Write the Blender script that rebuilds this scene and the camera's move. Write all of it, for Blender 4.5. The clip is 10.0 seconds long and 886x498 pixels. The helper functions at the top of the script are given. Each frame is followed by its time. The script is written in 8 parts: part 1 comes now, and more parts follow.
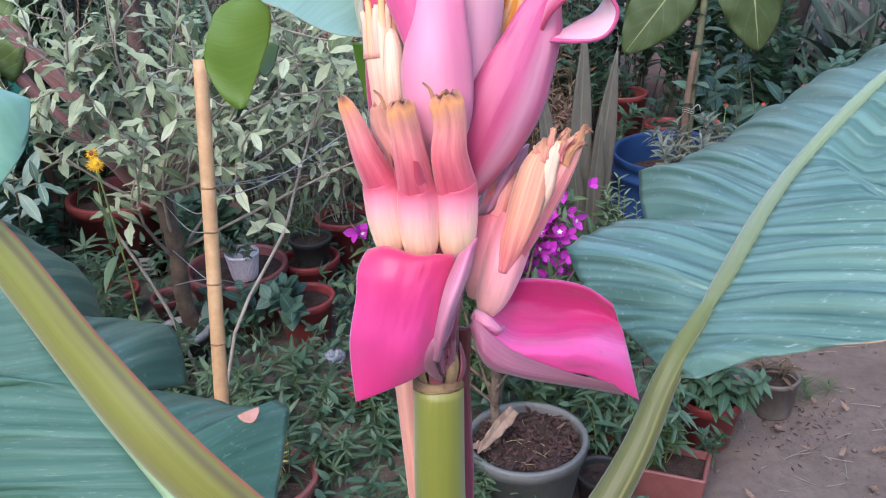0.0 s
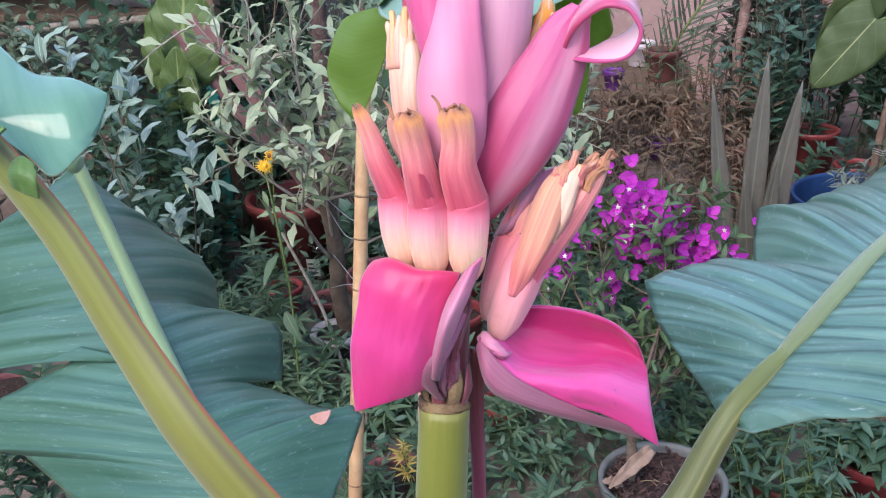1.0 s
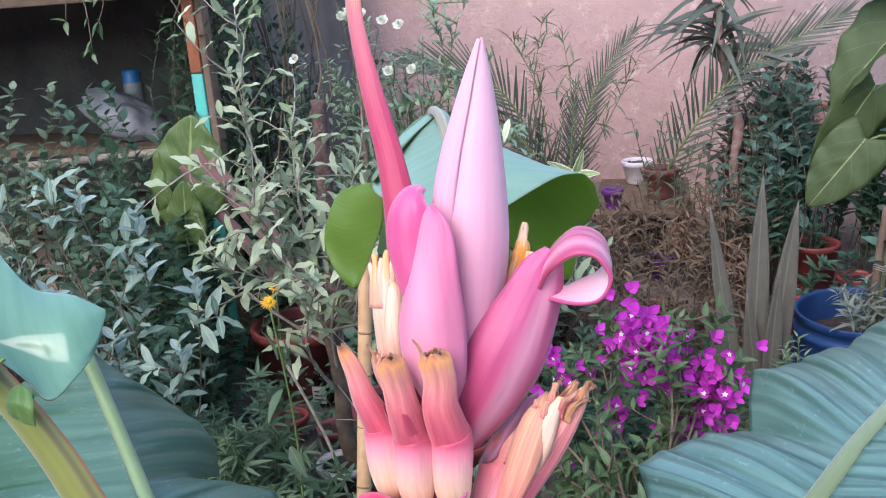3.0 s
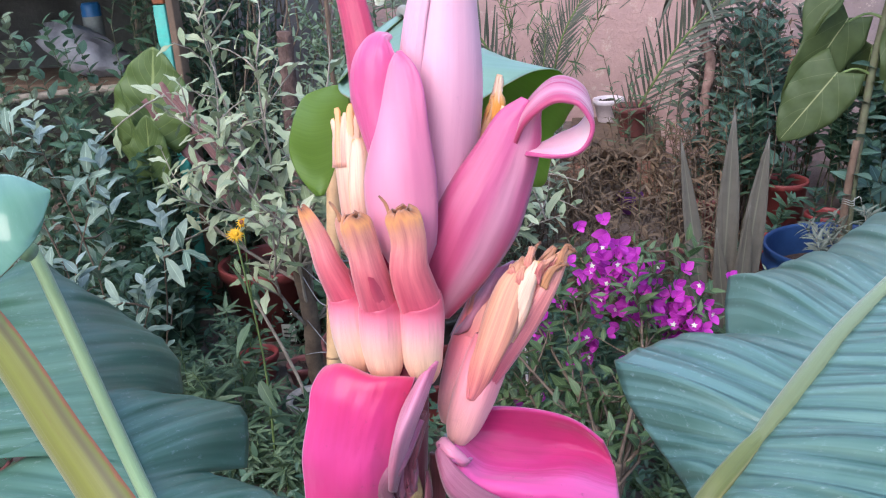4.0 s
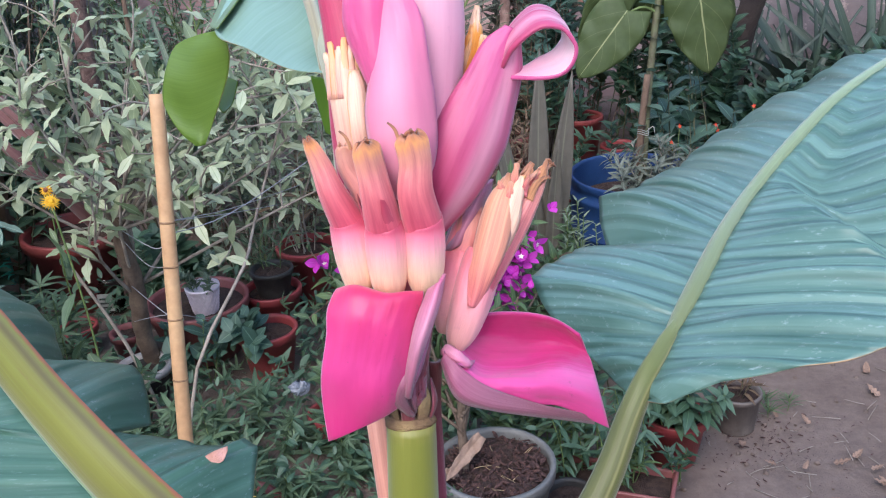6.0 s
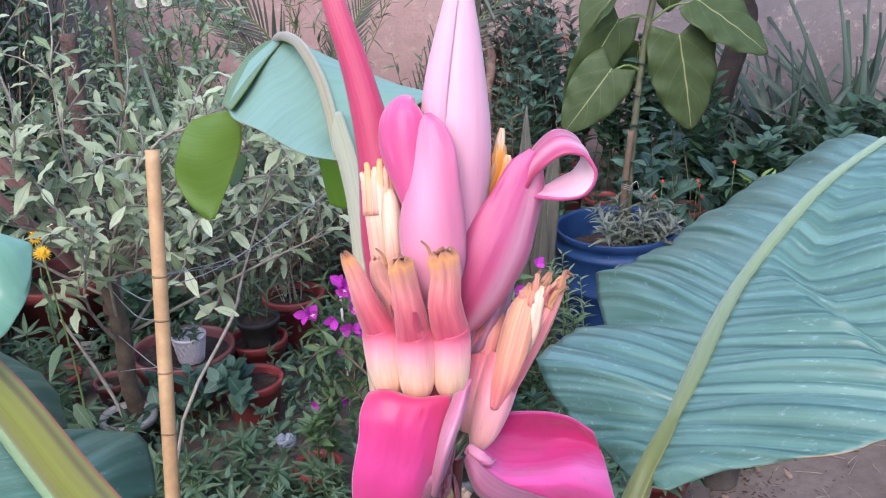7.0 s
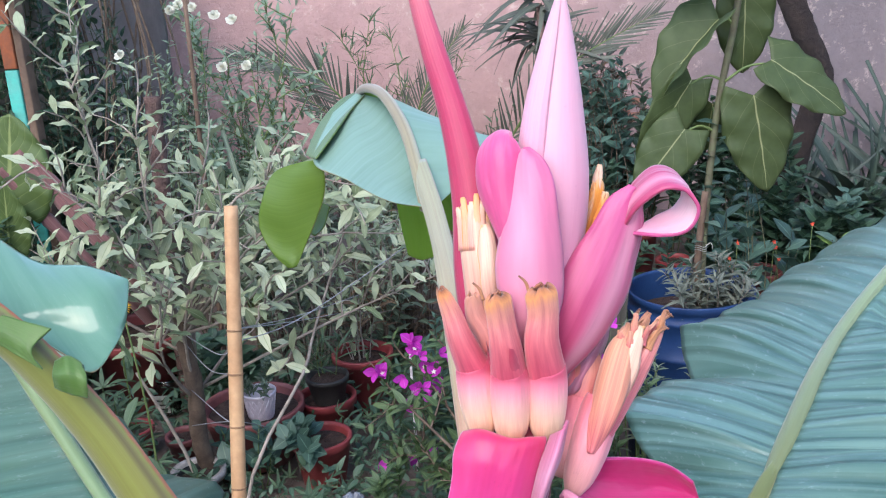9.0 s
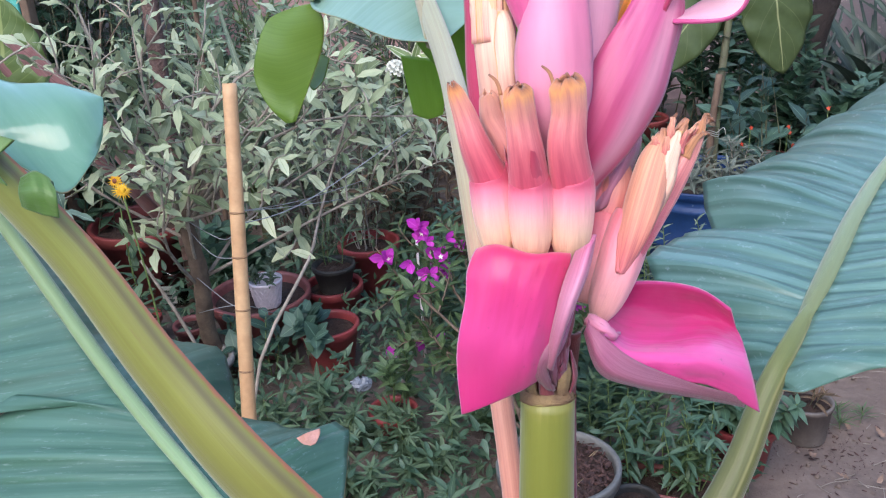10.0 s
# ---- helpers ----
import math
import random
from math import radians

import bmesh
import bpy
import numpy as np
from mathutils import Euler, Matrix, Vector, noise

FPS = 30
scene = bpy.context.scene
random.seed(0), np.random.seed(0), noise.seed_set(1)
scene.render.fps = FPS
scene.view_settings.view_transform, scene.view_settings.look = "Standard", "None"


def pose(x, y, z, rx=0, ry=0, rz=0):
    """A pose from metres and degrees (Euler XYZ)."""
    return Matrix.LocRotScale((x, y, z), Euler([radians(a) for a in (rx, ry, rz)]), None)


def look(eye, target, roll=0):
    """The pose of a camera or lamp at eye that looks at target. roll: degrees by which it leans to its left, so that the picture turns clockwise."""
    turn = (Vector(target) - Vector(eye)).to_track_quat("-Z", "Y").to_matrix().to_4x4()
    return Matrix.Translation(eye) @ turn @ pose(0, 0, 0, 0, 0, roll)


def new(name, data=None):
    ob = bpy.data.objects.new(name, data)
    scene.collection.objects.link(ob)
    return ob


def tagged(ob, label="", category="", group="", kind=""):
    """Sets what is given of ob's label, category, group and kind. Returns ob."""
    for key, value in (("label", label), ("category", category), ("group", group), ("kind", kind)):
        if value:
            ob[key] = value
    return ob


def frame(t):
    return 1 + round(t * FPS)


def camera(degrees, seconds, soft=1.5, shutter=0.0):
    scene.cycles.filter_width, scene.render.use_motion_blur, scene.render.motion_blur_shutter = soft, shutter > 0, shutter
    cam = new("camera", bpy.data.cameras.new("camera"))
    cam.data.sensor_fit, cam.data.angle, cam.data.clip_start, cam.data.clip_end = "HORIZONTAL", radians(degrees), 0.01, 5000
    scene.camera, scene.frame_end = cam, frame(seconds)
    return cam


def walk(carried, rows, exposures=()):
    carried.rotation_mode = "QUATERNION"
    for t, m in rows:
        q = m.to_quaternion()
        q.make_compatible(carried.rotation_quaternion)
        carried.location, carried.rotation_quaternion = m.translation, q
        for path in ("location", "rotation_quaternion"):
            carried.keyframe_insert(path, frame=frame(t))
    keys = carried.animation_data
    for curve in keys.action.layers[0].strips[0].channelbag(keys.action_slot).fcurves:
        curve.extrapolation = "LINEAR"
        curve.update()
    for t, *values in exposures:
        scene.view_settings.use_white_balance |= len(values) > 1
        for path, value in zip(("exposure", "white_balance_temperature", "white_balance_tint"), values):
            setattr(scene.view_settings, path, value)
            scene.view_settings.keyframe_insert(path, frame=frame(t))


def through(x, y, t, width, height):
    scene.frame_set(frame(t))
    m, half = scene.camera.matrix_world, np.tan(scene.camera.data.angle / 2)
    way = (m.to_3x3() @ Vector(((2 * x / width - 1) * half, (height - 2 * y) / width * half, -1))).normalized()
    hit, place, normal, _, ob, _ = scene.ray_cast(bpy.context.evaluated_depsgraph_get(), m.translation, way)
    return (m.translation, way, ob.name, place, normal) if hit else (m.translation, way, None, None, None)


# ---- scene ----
cam = camera(51.1, 10.0, soft=1.15)
PATH = [
    (0, (0.0000, 0.0000, 1.6600), (-0.0270, 0.9049, 1.2351), -3.08),
    (0.5, (0.0449, 0.0104, 1.6492), (-0.0971, 0.9117, 1.2400), -1.98),
    (1, (0.0687, 0.0139, 1.6518), (-0.1488, 0.9066, 1.2569), -2.97),
    (1.5, (0.0796, 0.0121, 1.6650), (-0.1789, 0.9064, 1.2999), -4.31),
    (2, (0.0796, 0.0140, 1.6793), (-0.1675, 0.9220, 1.3409), -4.36),
    (2.5, (0.0796, 0.0140, 1.7062), (-0.1559, 0.9398, 1.4106), -4.10),
    (2.7, (0.0816, 0.0160, 1.7085), (-0.1509, 0.9473, 1.4279), -4.13),
    (3.8, (0.0755, 0.0377, 1.6683), (-0.1291, 0.9612, 1.3437), -4.32),
    (4, (0.0748, 0.0367, 1.6622), (-0.1212, 0.9563, 1.3216), -4.00),
    (4.5, (0.0544, 0.0188, 1.6638), (-0.1091, 0.9288, 1.2828), -4.31),
    (5, (0.0122, 0.0050, 1.6649), (-0.0837, 0.9116, 1.2542), -4.68),
    (5.5, (-0.0007, -0.0039, 1.6661), (-0.0257, 0.9102, 1.2614), -4.64),
    (5.7, (-0.0014, 0.0001, 1.6628), (-0.0064, 0.9151, 1.2594), -4.39),
    (6.8, (-0.0156, -0.0092, 1.6945), (0.0304, 0.9156, 1.3169), -2.21),
    (7, (-0.0218, -0.0124, 1.7032), (0.0192, 0.9192, 1.3419), -2.40),
    (7.5, (-0.0306, -0.0154, 1.7076), (-0.0101, 0.9323, 1.3890), -2.86),
    (8, (-0.0381, -0.0145, 1.6981), (-0.0331, 0.9385, 1.3952), -2.12),
    (8.5, (-0.0437, -0.0231, 1.6949), (-0.0477, 0.9327, 1.4003), -1.85),
    (9, (-0.0354, -0.0103, 1.6906), (-0.0619, 0.9452, 1.3968), -3.14),
    (9.5, (-0.0265, 0.0143, 1.6679), (-0.0705, 0.9585, 1.3415), -3.54),
    (10, (-0.0408, 0.0202, 1.6393), (-0.0788, 0.9382, 1.2445), -3.76),
]
walk(cam, [(t, look(eye, target, roll)) for t, eye, target, roll in PATH])

# ---- world, sun, exposure ----
world = bpy.data.worlds.new("sky")
scene.world = world
world.use_nodes = True
wn = world.node_tree.nodes
sky = wn.new("ShaderNodeTexSky")
sky.sky_type = 'NISHITA'
sky.sun_disc = False
sky.sun_elevation = radians(38)
sky.sun_rotation = radians(200)
sky.air_density = 1.0
sky.dust_density = 1.0
wn["Background"].inputs[1].default_value = 0.265
world.node_tree.links.new(sky.outputs[0], wn["Background"].inputs[0])
sun_data = bpy.data.lights.new("sun", 'SUN')
sun_data.energy = 1.0
sun_data.angle = radians(35)
sun_data.color = (1.0, 0.93, 0.91)
sun = new("sun", sun_data)
sun.matrix_world = look((-1.5, -3.5, 5.0), (0, 0, 0))
scene.view_settings.exposure = 1.15


# ---- materials ----
def nodes_of(name):
    m = bpy.data.materials.new(name)
    m.use_nodes = True
    nt = m.node_tree
    return m, nt, nt.nodes["Principled BSDF"]


def ramp_node(nt, fac, stops, ease='LINEAR'):
    r = nt.nodes.new("ShaderNodeValToRGB")
    r.color_ramp.interpolation = ease
    while len(r.color_ramp.elements) < len(stops):
        r.color_ramp.elements.new(0.5)
    for e, (p, c) in zip(r.color_ramp.elements, stops):
        e.position, e.color = p, (*c, 1.0)
    nt.links.new(fac, r.inputs[0])
    return r


def mix_node(nt, fac, a, b, mode='MIX'):
    n = nt.nodes.new("ShaderNodeMix")
    n.data_type, n.blend_type = 'RGBA', mode
    for k, v in ((0, fac), (6, a), (7, b)):
        if isinstance(v, (tuple, float, int)):
            n.inputs[k].default_value = (*v, 1.0) if isinstance(v, tuple) else v
        else:
            nt.links.new(v, n.inputs[k])
    return n.outputs[2]


def noise_fac(nt, vec, scale, detail=4.0, rough=0.6):
    n = nt.nodes.new("ShaderNodeTexNoise")
    n.inputs["Scale"].default_value = scale
    n.inputs["Detail"].default_value = detail
    n.inputs["Roughness"].default_value = rough
    if vec is not None:
        nt.links.new(vec, n.inputs["Vector"])
    return n.outputs["Fac"]


def stretch(nt, vec, sx, sy, sz):
    n = nt.nodes.new("ShaderNodeMapping")
    n.inputs["Scale"].default_value = (sx, sy, sz)
    nt.links.new(vec, n.inputs["Vector"])
    return n.outputs[0]


def contrast(nt, fac, lo, hi):
    n = nt.nodes.new("ShaderNodeMapRange")
    n.inputs["From Min"].default_value, n.inputs["From Max"].default_value = lo, hi
    nt.links.new(fac, n.inputs["Value"])
    return n.outputs[0]


def bump_to(nt, bsdf, height, strength, distance=0.01):
    b = nt.nodes.new("ShaderNodeBump")
    b.inputs["Strength"].default_value, b.inputs["Distance"].default_value = strength, distance
    nt.links.new(height, b.inputs["Height"])
    nt.links.new(b.outputs[0], bsdf.inputs["Normal"])


def translucent(m, nt, bsdf, colour, weight):
    """Leaves and petals let part of the light through."""
    out = nt.nodes["Material Output"]
    tr = nt.nodes.new("ShaderNodeBsdfTranslucent")
    if isinstance(colour, tuple):
        tr.inputs[0].default_value = (*colour, 1.0)
    else:
        nt.links.new(colour, tr.inputs[0])
    mx = nt.nodes.new("ShaderNodeMixShader")
    mx.inputs[0].default_value = weight
    nt.links.new(bsdf.outputs[0], mx.inputs[1])
    nt.links.new(tr.outputs[0], mx.inputs[2])
    nt.links.new(mx.outputs[0], out.inputs[0])


def solid(name, a, b, scale=6.0, rough=0.6, bump=0.3, fine=70.0, spec=0.4, dist=0.004, lo=0.35, hi=0.65):
    """Two tones in blotches, with a fine grain and relief."""
    m, nt, p = nodes_of(name)
    vec = nt.nodes.new("ShaderNodeTexCoord").outputs["Object"]
    big = contrast(nt, noise_fac(nt, vec, scale), lo, hi)
    small = noise_fac(nt, vec, fine, 6.0, 0.7)
    col = mix_node(nt, big, a, b)
    grain = contrast(nt, small, 0.2, 0.8)
    col = mix_node(nt, 0.35, col, ramp_node(nt, grain, [(0, (0.45, 0.45, 0.45)), (1, (1.25, 1.25, 1.25))]).outputs[0], 'MULTIPLY')
    nt.links.new(col, p.inputs["Base Color"])
    p.inputs["Roughness"].default_value = rough
    p.inputs["Specular IOR Level"].default_value = spec
    bump_to(nt, p, small, bump, dist)
    return m


def leaf_paint(name, dark, light, rib=(0.3, 0.36, 0.18), margin=None, rough=0.5, thin=0.25, rib_width=0.05, side=0.6, count=6.0, vein_width=0.05):
    """Small leaves: tone by leaf, a pale midrib, side veins and perhaps a pale margin."""
    m, nt, p = nodes_of(name)
    uv = nt.nodes.new("ShaderNodeTexCoord").outputs["UV"]
    geo = nt.nodes.new("ShaderNodeNewGeometry")
    col = mix_node(nt, geo.outputs["Random Per Island"], dark, light)
    sep = nt.nodes.new("ShaderNodeSeparateXYZ")
    nt.links.new(uv, sep.inputs[0])
    off = nt.nodes.new("ShaderNodeMath")
    off.operation = 'SUBTRACT'
    off.inputs[1].default_value = 0.5
    nt.links.new(sep.outputs[0], off.inputs[0])
    dist = nt.nodes.new("ShaderNodeMath")
    dist.operation = 'ABSOLUTE'
    nt.links.new(off.outputs[0], dist.inputs[0])
    tilt = nt.nodes.new("ShaderNodeMath")
    tilt.operation = 'MULTIPLY_ADD'
    tilt.inputs[1].default_value = -0.9
    nt.links.new(dist.outputs[0], tilt.inputs[0])
    nt.links.new(sep.outputs[1], tilt.inputs[2])
    many = nt.nodes.new("ShaderNodeMath")
    many.operation = 'MULTIPLY'
    many.inputs[1].default_value = count
    nt.links.new(tilt.outputs[0], many.inputs[0])
    veins = nt.nodes.new("ShaderNodeMath")
    veins.operation = 'PINGPONG'
    veins.inputs[1].default_value = 0.5
    nt.links.new(many.outputs[0], veins.inputs[0])
    col = mix_node(nt, contrast(nt, veins.outputs[0], vein_width, vein_width * 0.3), col, mix_node(nt, min(1.0, 0.35 * side), col, rib))
    blotch = noise_fac(nt, nt.nodes.new("ShaderNodeTexCoord").outputs["Object"], 38.0, 4.0)
    col = mix_node(nt, 0.35, col, ramp_node(nt, blotch, [(0.3, (0.68, 0.70, 0.66)), (0.7, (1.25, 1.22, 1.18))]).outputs[0], 'MULTIPLY')
    if margin:
        wob = noise_fac(nt, nt.nodes.new("ShaderNodeTexCoord").outputs["Object"], 60.0, 2.0)
        add = nt.nodes.new("ShaderNodeMath")
        add.operation = 'MULTIPLY_ADD'
        add.inputs[1].default_value = 0.22
        nt.links.new(wob, add.inputs[0])
        nt.links.new(dist.outputs[0], add.inputs[2])
        col = mix_node(nt, contrast(nt, add.outputs[0], 0.46, 0.52), col, margin)
    col = mix_node(nt, contrast(nt, dist.outputs[0], rib_width, rib_width * 0.4), col, rib)
    nt.links.new(col, p.inputs["Base Color"])
    p.inputs["Roughness"].default_value = rough
    bump_to(nt, p, contrast(nt, veins.outputs[0], 0.0, 0.25), 0.25, 0.002)
    translucent(m, nt, p, col, thin)
    return m


def blade_paint(name, dark, light, through, rough=0.38, thin=0.25, dust=0.5, lines=46.0, sink=0.4):
    """Banana leaf: parallel side veins, pale lines, dust spots."""
    m, nt, p = nodes_of(name)
    uv = nt.nodes.new("ShaderNodeTexCoord").outputs["UV"]
    vec = stretch(nt, uv, 0.6, lines, 1.0)
    streak = noise_fac(nt, vec, 1.0, 3.0, 0.6)
    big = noise_fac(nt, stretch(nt, uv, 2.0, 5.0, 1.0), 1.4, 2.0)
    col = mix_node(nt, contrast(nt, streak, 0.36, 0.64), dark, light)
    col = mix_node(nt, contrast(nt, big, 0.35, 0.75), col, mix_node(nt, 0.35, col, light))
    # sunk side veins, unevenly spaced, the shade in their valleys painted as dark lines
    bend = nt.nodes.new("ShaderNodeTexWave")
    bend.bands_direction = 'Y'
    bend.inputs["Scale"].default_value = lines * 0.34
    bend.inputs["Distortion"].default_value = 5.0
    bend.inputs["Detail"].default_value = 1.5
    bend.inputs["Detail Scale"].default_value = 0.35
    nt.links.new(stretch(nt, uv, 0.12, 1.0, 1.0), bend.inputs["Vector"])
    sunk = contrast(nt, bend.outputs["Fac"], 0.22, 0.02)
    col = mix_node(nt, sunk, col, mix_node(nt, sink, col, tuple(0.35 * q for q in dark)))
    spot = noise_fac(nt, stretch(nt, uv, 10.0, 80.0, 1.0), 1.4, 6.0, 0.75)
    patch = noise_fac(nt, stretch(nt, uv, 2.0, 3.0, 1.0), 2.0, 2.0)
    both = nt.nodes.new("ShaderNodeMath")
    both.operation = 'MULTIPLY'
    nt.links.new(contrast(nt, spot, 0.56, 0.68), both.inputs[0])
    nt.links.new(contrast(nt, patch, 0.38, 0.62), both.inputs[1])
    dusty = nt.nodes.new("ShaderNodeMath")
    dusty.operation = 'MULTIPLY'
    dusty.inputs[1].default_value = dust
    nt.links.new(both.outputs[0], dusty.inputs[0])
    col = mix_node(nt, dusty.outputs[0], col, (0.55, 0.68, 0.66))
    # the dry margin
    sep = nt.nodes.new("ShaderNodeSeparateXYZ")
    nt.links.new(uv, sep.inputs[0])
    worn = nt.nodes.new("ShaderNodeMath")
    worn.operation = 'MULTIPLY_ADD'
    worn.inputs[1].default_value = 0.05
    nt.links.new(noise_fac(nt, stretch(nt, uv, 1.0, 9.0, 1.0), 1.0, 4.0), worn.inputs[0])
    nt.links.new(sep.outputs[0], worn.inputs[2])
    col = mix_node(nt, contrast(nt, worn.outputs[0], 1.016, 1.03), col, (0.42, 0.25, 0.13))
    nt.links.new(col, p.inputs["Base Color"])
    p.inputs["Roughness"].default_value = rough
    p.inputs["Specular IOR Level"].default_value = 0.55
    both_high = nt.nodes.new("ShaderNodeMath")
    both_high.operation = 'MULTIPLY_ADD'
    both_high.inputs[1].default_value = 0.5
    nt.links.new(streak, both_high.inputs[0])
    nt.links.new(contrast(nt, bend.outputs["Fac"], 0.0, 0.6), both_high.inputs[2])
    bump_to(nt, p, both_high.outputs[0], 1.1 * sink, 0.004)
    translucent(m, nt, p, through, thin)
    return m


def bract_paint(name, stops, streak=0.35, rough=0.42, thin=0.22, spots=0.15, edge=None, across=False, edge_in=0.12, band=None, crinkle=0.0):
    """Petal-like bracts: colour along their length, with fine lengthwise ribs."""
    m, nt, p = nodes_of(name)
    uv = nt.nodes.new("ShaderNodeTexCoord").outputs["UV"]
    sep = nt.nodes.new("ShaderNodeSeparateXYZ")
    nt.links.new(uv, sep.inputs[0])
    ribs = noise_fac(nt, stretch(nt, uv, 16.0, 1.2, 1.0), 1.0, 4.0, 0.65)
    wav = nt.nodes.new("ShaderNodeMath")
    wav.operation = 'MULTIPLY_ADD'
    wav.inputs[1].default_value = 0.25
    nt.links.new(ribs, wav.inputs[0])
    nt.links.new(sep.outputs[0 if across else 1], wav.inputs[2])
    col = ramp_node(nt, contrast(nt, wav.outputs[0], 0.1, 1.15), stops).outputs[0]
    col = mix_node(nt, streak, col, ramp_node(nt, ribs, [(0.3, (0.72, 0.5, 0.6)), (0.7, (1.2, 1.15, 1.15))]).outputs[0], 'MULTIPLY')
    sp = noise_fac(nt, stretch(nt, uv, 6.0, 8.0, 1.0), 1.5, 5.0, 0.7)
    dirty = nt.nodes.new("ShaderNodeMath")
    dirty.operation = 'MULTIPLY'
    dirty.inputs[1].default_value = spots
    nt.links.new(contrast(nt, sp, 0.62, 0.75), dirty.inputs[0])
    col = mix_node(nt, dirty.outputs[0], col, (0.18, 0.04, 0.06))
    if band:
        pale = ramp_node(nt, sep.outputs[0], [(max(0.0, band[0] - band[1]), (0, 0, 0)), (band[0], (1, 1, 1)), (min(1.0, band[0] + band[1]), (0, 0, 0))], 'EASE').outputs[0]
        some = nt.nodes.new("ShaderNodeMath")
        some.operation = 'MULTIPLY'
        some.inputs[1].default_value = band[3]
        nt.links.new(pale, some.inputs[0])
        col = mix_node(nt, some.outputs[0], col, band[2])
    if edge:
        away = nt.nodes.new("ShaderNodeMath")
        away.operation = 'PINGPONG'
        away.inputs[1].default_value = 0.5
        nt.links.new(sep.outputs[0], away.inputs[0])
        rag = nt.nodes.new("ShaderNodeMath")
        rag.operation = 'MULTIPLY_ADD'
        rag.inputs[1].default_value = 0.05
        nt.links.new(noise_fac(nt, stretch(nt, uv, 3.0, 30.0, 1.0), 1.0, 3.0), rag.inputs[0])
        nt.links.new(away.outputs[0], rag.inputs[2])
        col = mix_node(nt, contrast(nt, rag.outputs[0], edge_in, edge_in - 0.025), col, edge)
    nt.links.new(col, p.inputs["Base Color"])
    p.inputs["Roughness"].default_value = rough
    p.inputs["Sheen Weight"].default_value = 0.25
    if crinkle:
        fold = noise_fac(nt, stretch(nt, uv, 3.0, 2.2, 1.0), 1.0, 2.5, 0.5)
        tall = nt.nodes.new("ShaderNodeMath")
        tall.operation = 'MULTIPLY_ADD'
        tall.inputs[1].default_value = 0.04
        nt.links.new(ribs, tall.inputs[0])
        nt.links.new(fold, tall.inputs[2])
        bump_to(nt, p, tall.outputs[0], 0.8, 0.006 * crinkle)
    else:
        bump_to(nt, p, ribs, 0.35, 0.0012)
    translucent(m, nt, p, col, thin)
    return m


ROSE = (0.53, 0.078, 0.195)
m_bract_hot = bract_paint("bract_hot_pink", [(0.0, (0.60, 0.035, 0.10)), (0.22, (0.64, 0.030, 0.12)), (0.40, (0.66, 0.035, 0.18)), (0.62, (0.68, 0.052, 0.24)), (0.85, (0.64, 0.035, 0.19)), (1.0, (0.58, 0.02, 0.16))], streak=0.08, crinkle=0.55, rough=0.40, spots=0.4, edge=(0.62, 0.26, 0.46), edge_in=0.05)
m_bract_lilac = bract_paint("bract_lilac", [(0.0, (0.60, 0.15, 0.27)), (0.35, (0.60, 0.27, 0.37)), (0.7, (0.46, 0.16, 0.24)), (1.0, (0.26, 0.09, 0.12))], streak=0.6, spots=0.4)
# band on the rose and soft bracts: their soft highlight painted as a paler stripe
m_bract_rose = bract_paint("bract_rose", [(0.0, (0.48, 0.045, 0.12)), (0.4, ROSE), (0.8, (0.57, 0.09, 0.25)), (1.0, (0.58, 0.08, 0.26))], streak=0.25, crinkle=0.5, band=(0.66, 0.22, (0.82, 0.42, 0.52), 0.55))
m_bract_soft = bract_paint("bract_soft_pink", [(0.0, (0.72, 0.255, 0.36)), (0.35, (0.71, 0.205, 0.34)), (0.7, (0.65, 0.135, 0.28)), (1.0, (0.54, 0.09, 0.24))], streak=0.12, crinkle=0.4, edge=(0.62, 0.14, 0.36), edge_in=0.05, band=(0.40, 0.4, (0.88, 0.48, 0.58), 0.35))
m_bract_hood = bract_paint("bract_hood", [(0.0, (0.62, 0.10, 0.24)), (0.5, (0.66, 0.075, 0.24)), (0.8, (0.72, 0.13, 0.31)), (1.0, (0.76, 0.24, 0.40))], streak=0.25, crinkle=0.5, edge=(0.78, 0.30, 0.46), edge_in=0.07, spots=0.05)
m_bract_pale = bract_paint("bract_pale_pink", [(0.0, ROSE), (0.25, (0.76, 0.31, 0.42)), (0.5, (0.76, 0.39, 0.49)), (1.0, (0.77, 0.43, 0.50))], streak=0.15)
m_bract_red = bract_paint("bract_crimson", [(0.0, (0.48, 0.025, 0.085)), (0.6, (0.54, 0.045, 0.125)), (0.85, (0.60, 0.15, 0.19)), (1.0, (0.58, 0.38, 0.22))])
m_bract_grey = bract_paint("bract_mauve_dry", [(0.0, (0.40, 0.10, 0.20)), (0.45, (0.33, 0.12, 0.18)), (1.0, (0.19, 0.075, 0.085))], streak=0.8, spots=0.5)
m_dry_red = bract_paint("bract_maroon_dry", [(0.0, (0.20, 0.05, 0.05)), (1.0, (0.26, 0.05, 0.09))], streak=0.6, spots=0.5)
# ramp across: crimson, with the hollow's shade and the lit lower lip painted in
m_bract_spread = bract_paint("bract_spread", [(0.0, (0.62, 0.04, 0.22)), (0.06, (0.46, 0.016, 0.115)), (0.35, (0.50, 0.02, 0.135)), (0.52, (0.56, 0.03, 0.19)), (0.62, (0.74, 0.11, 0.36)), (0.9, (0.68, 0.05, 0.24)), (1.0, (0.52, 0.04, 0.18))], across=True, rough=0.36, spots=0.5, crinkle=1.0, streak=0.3)
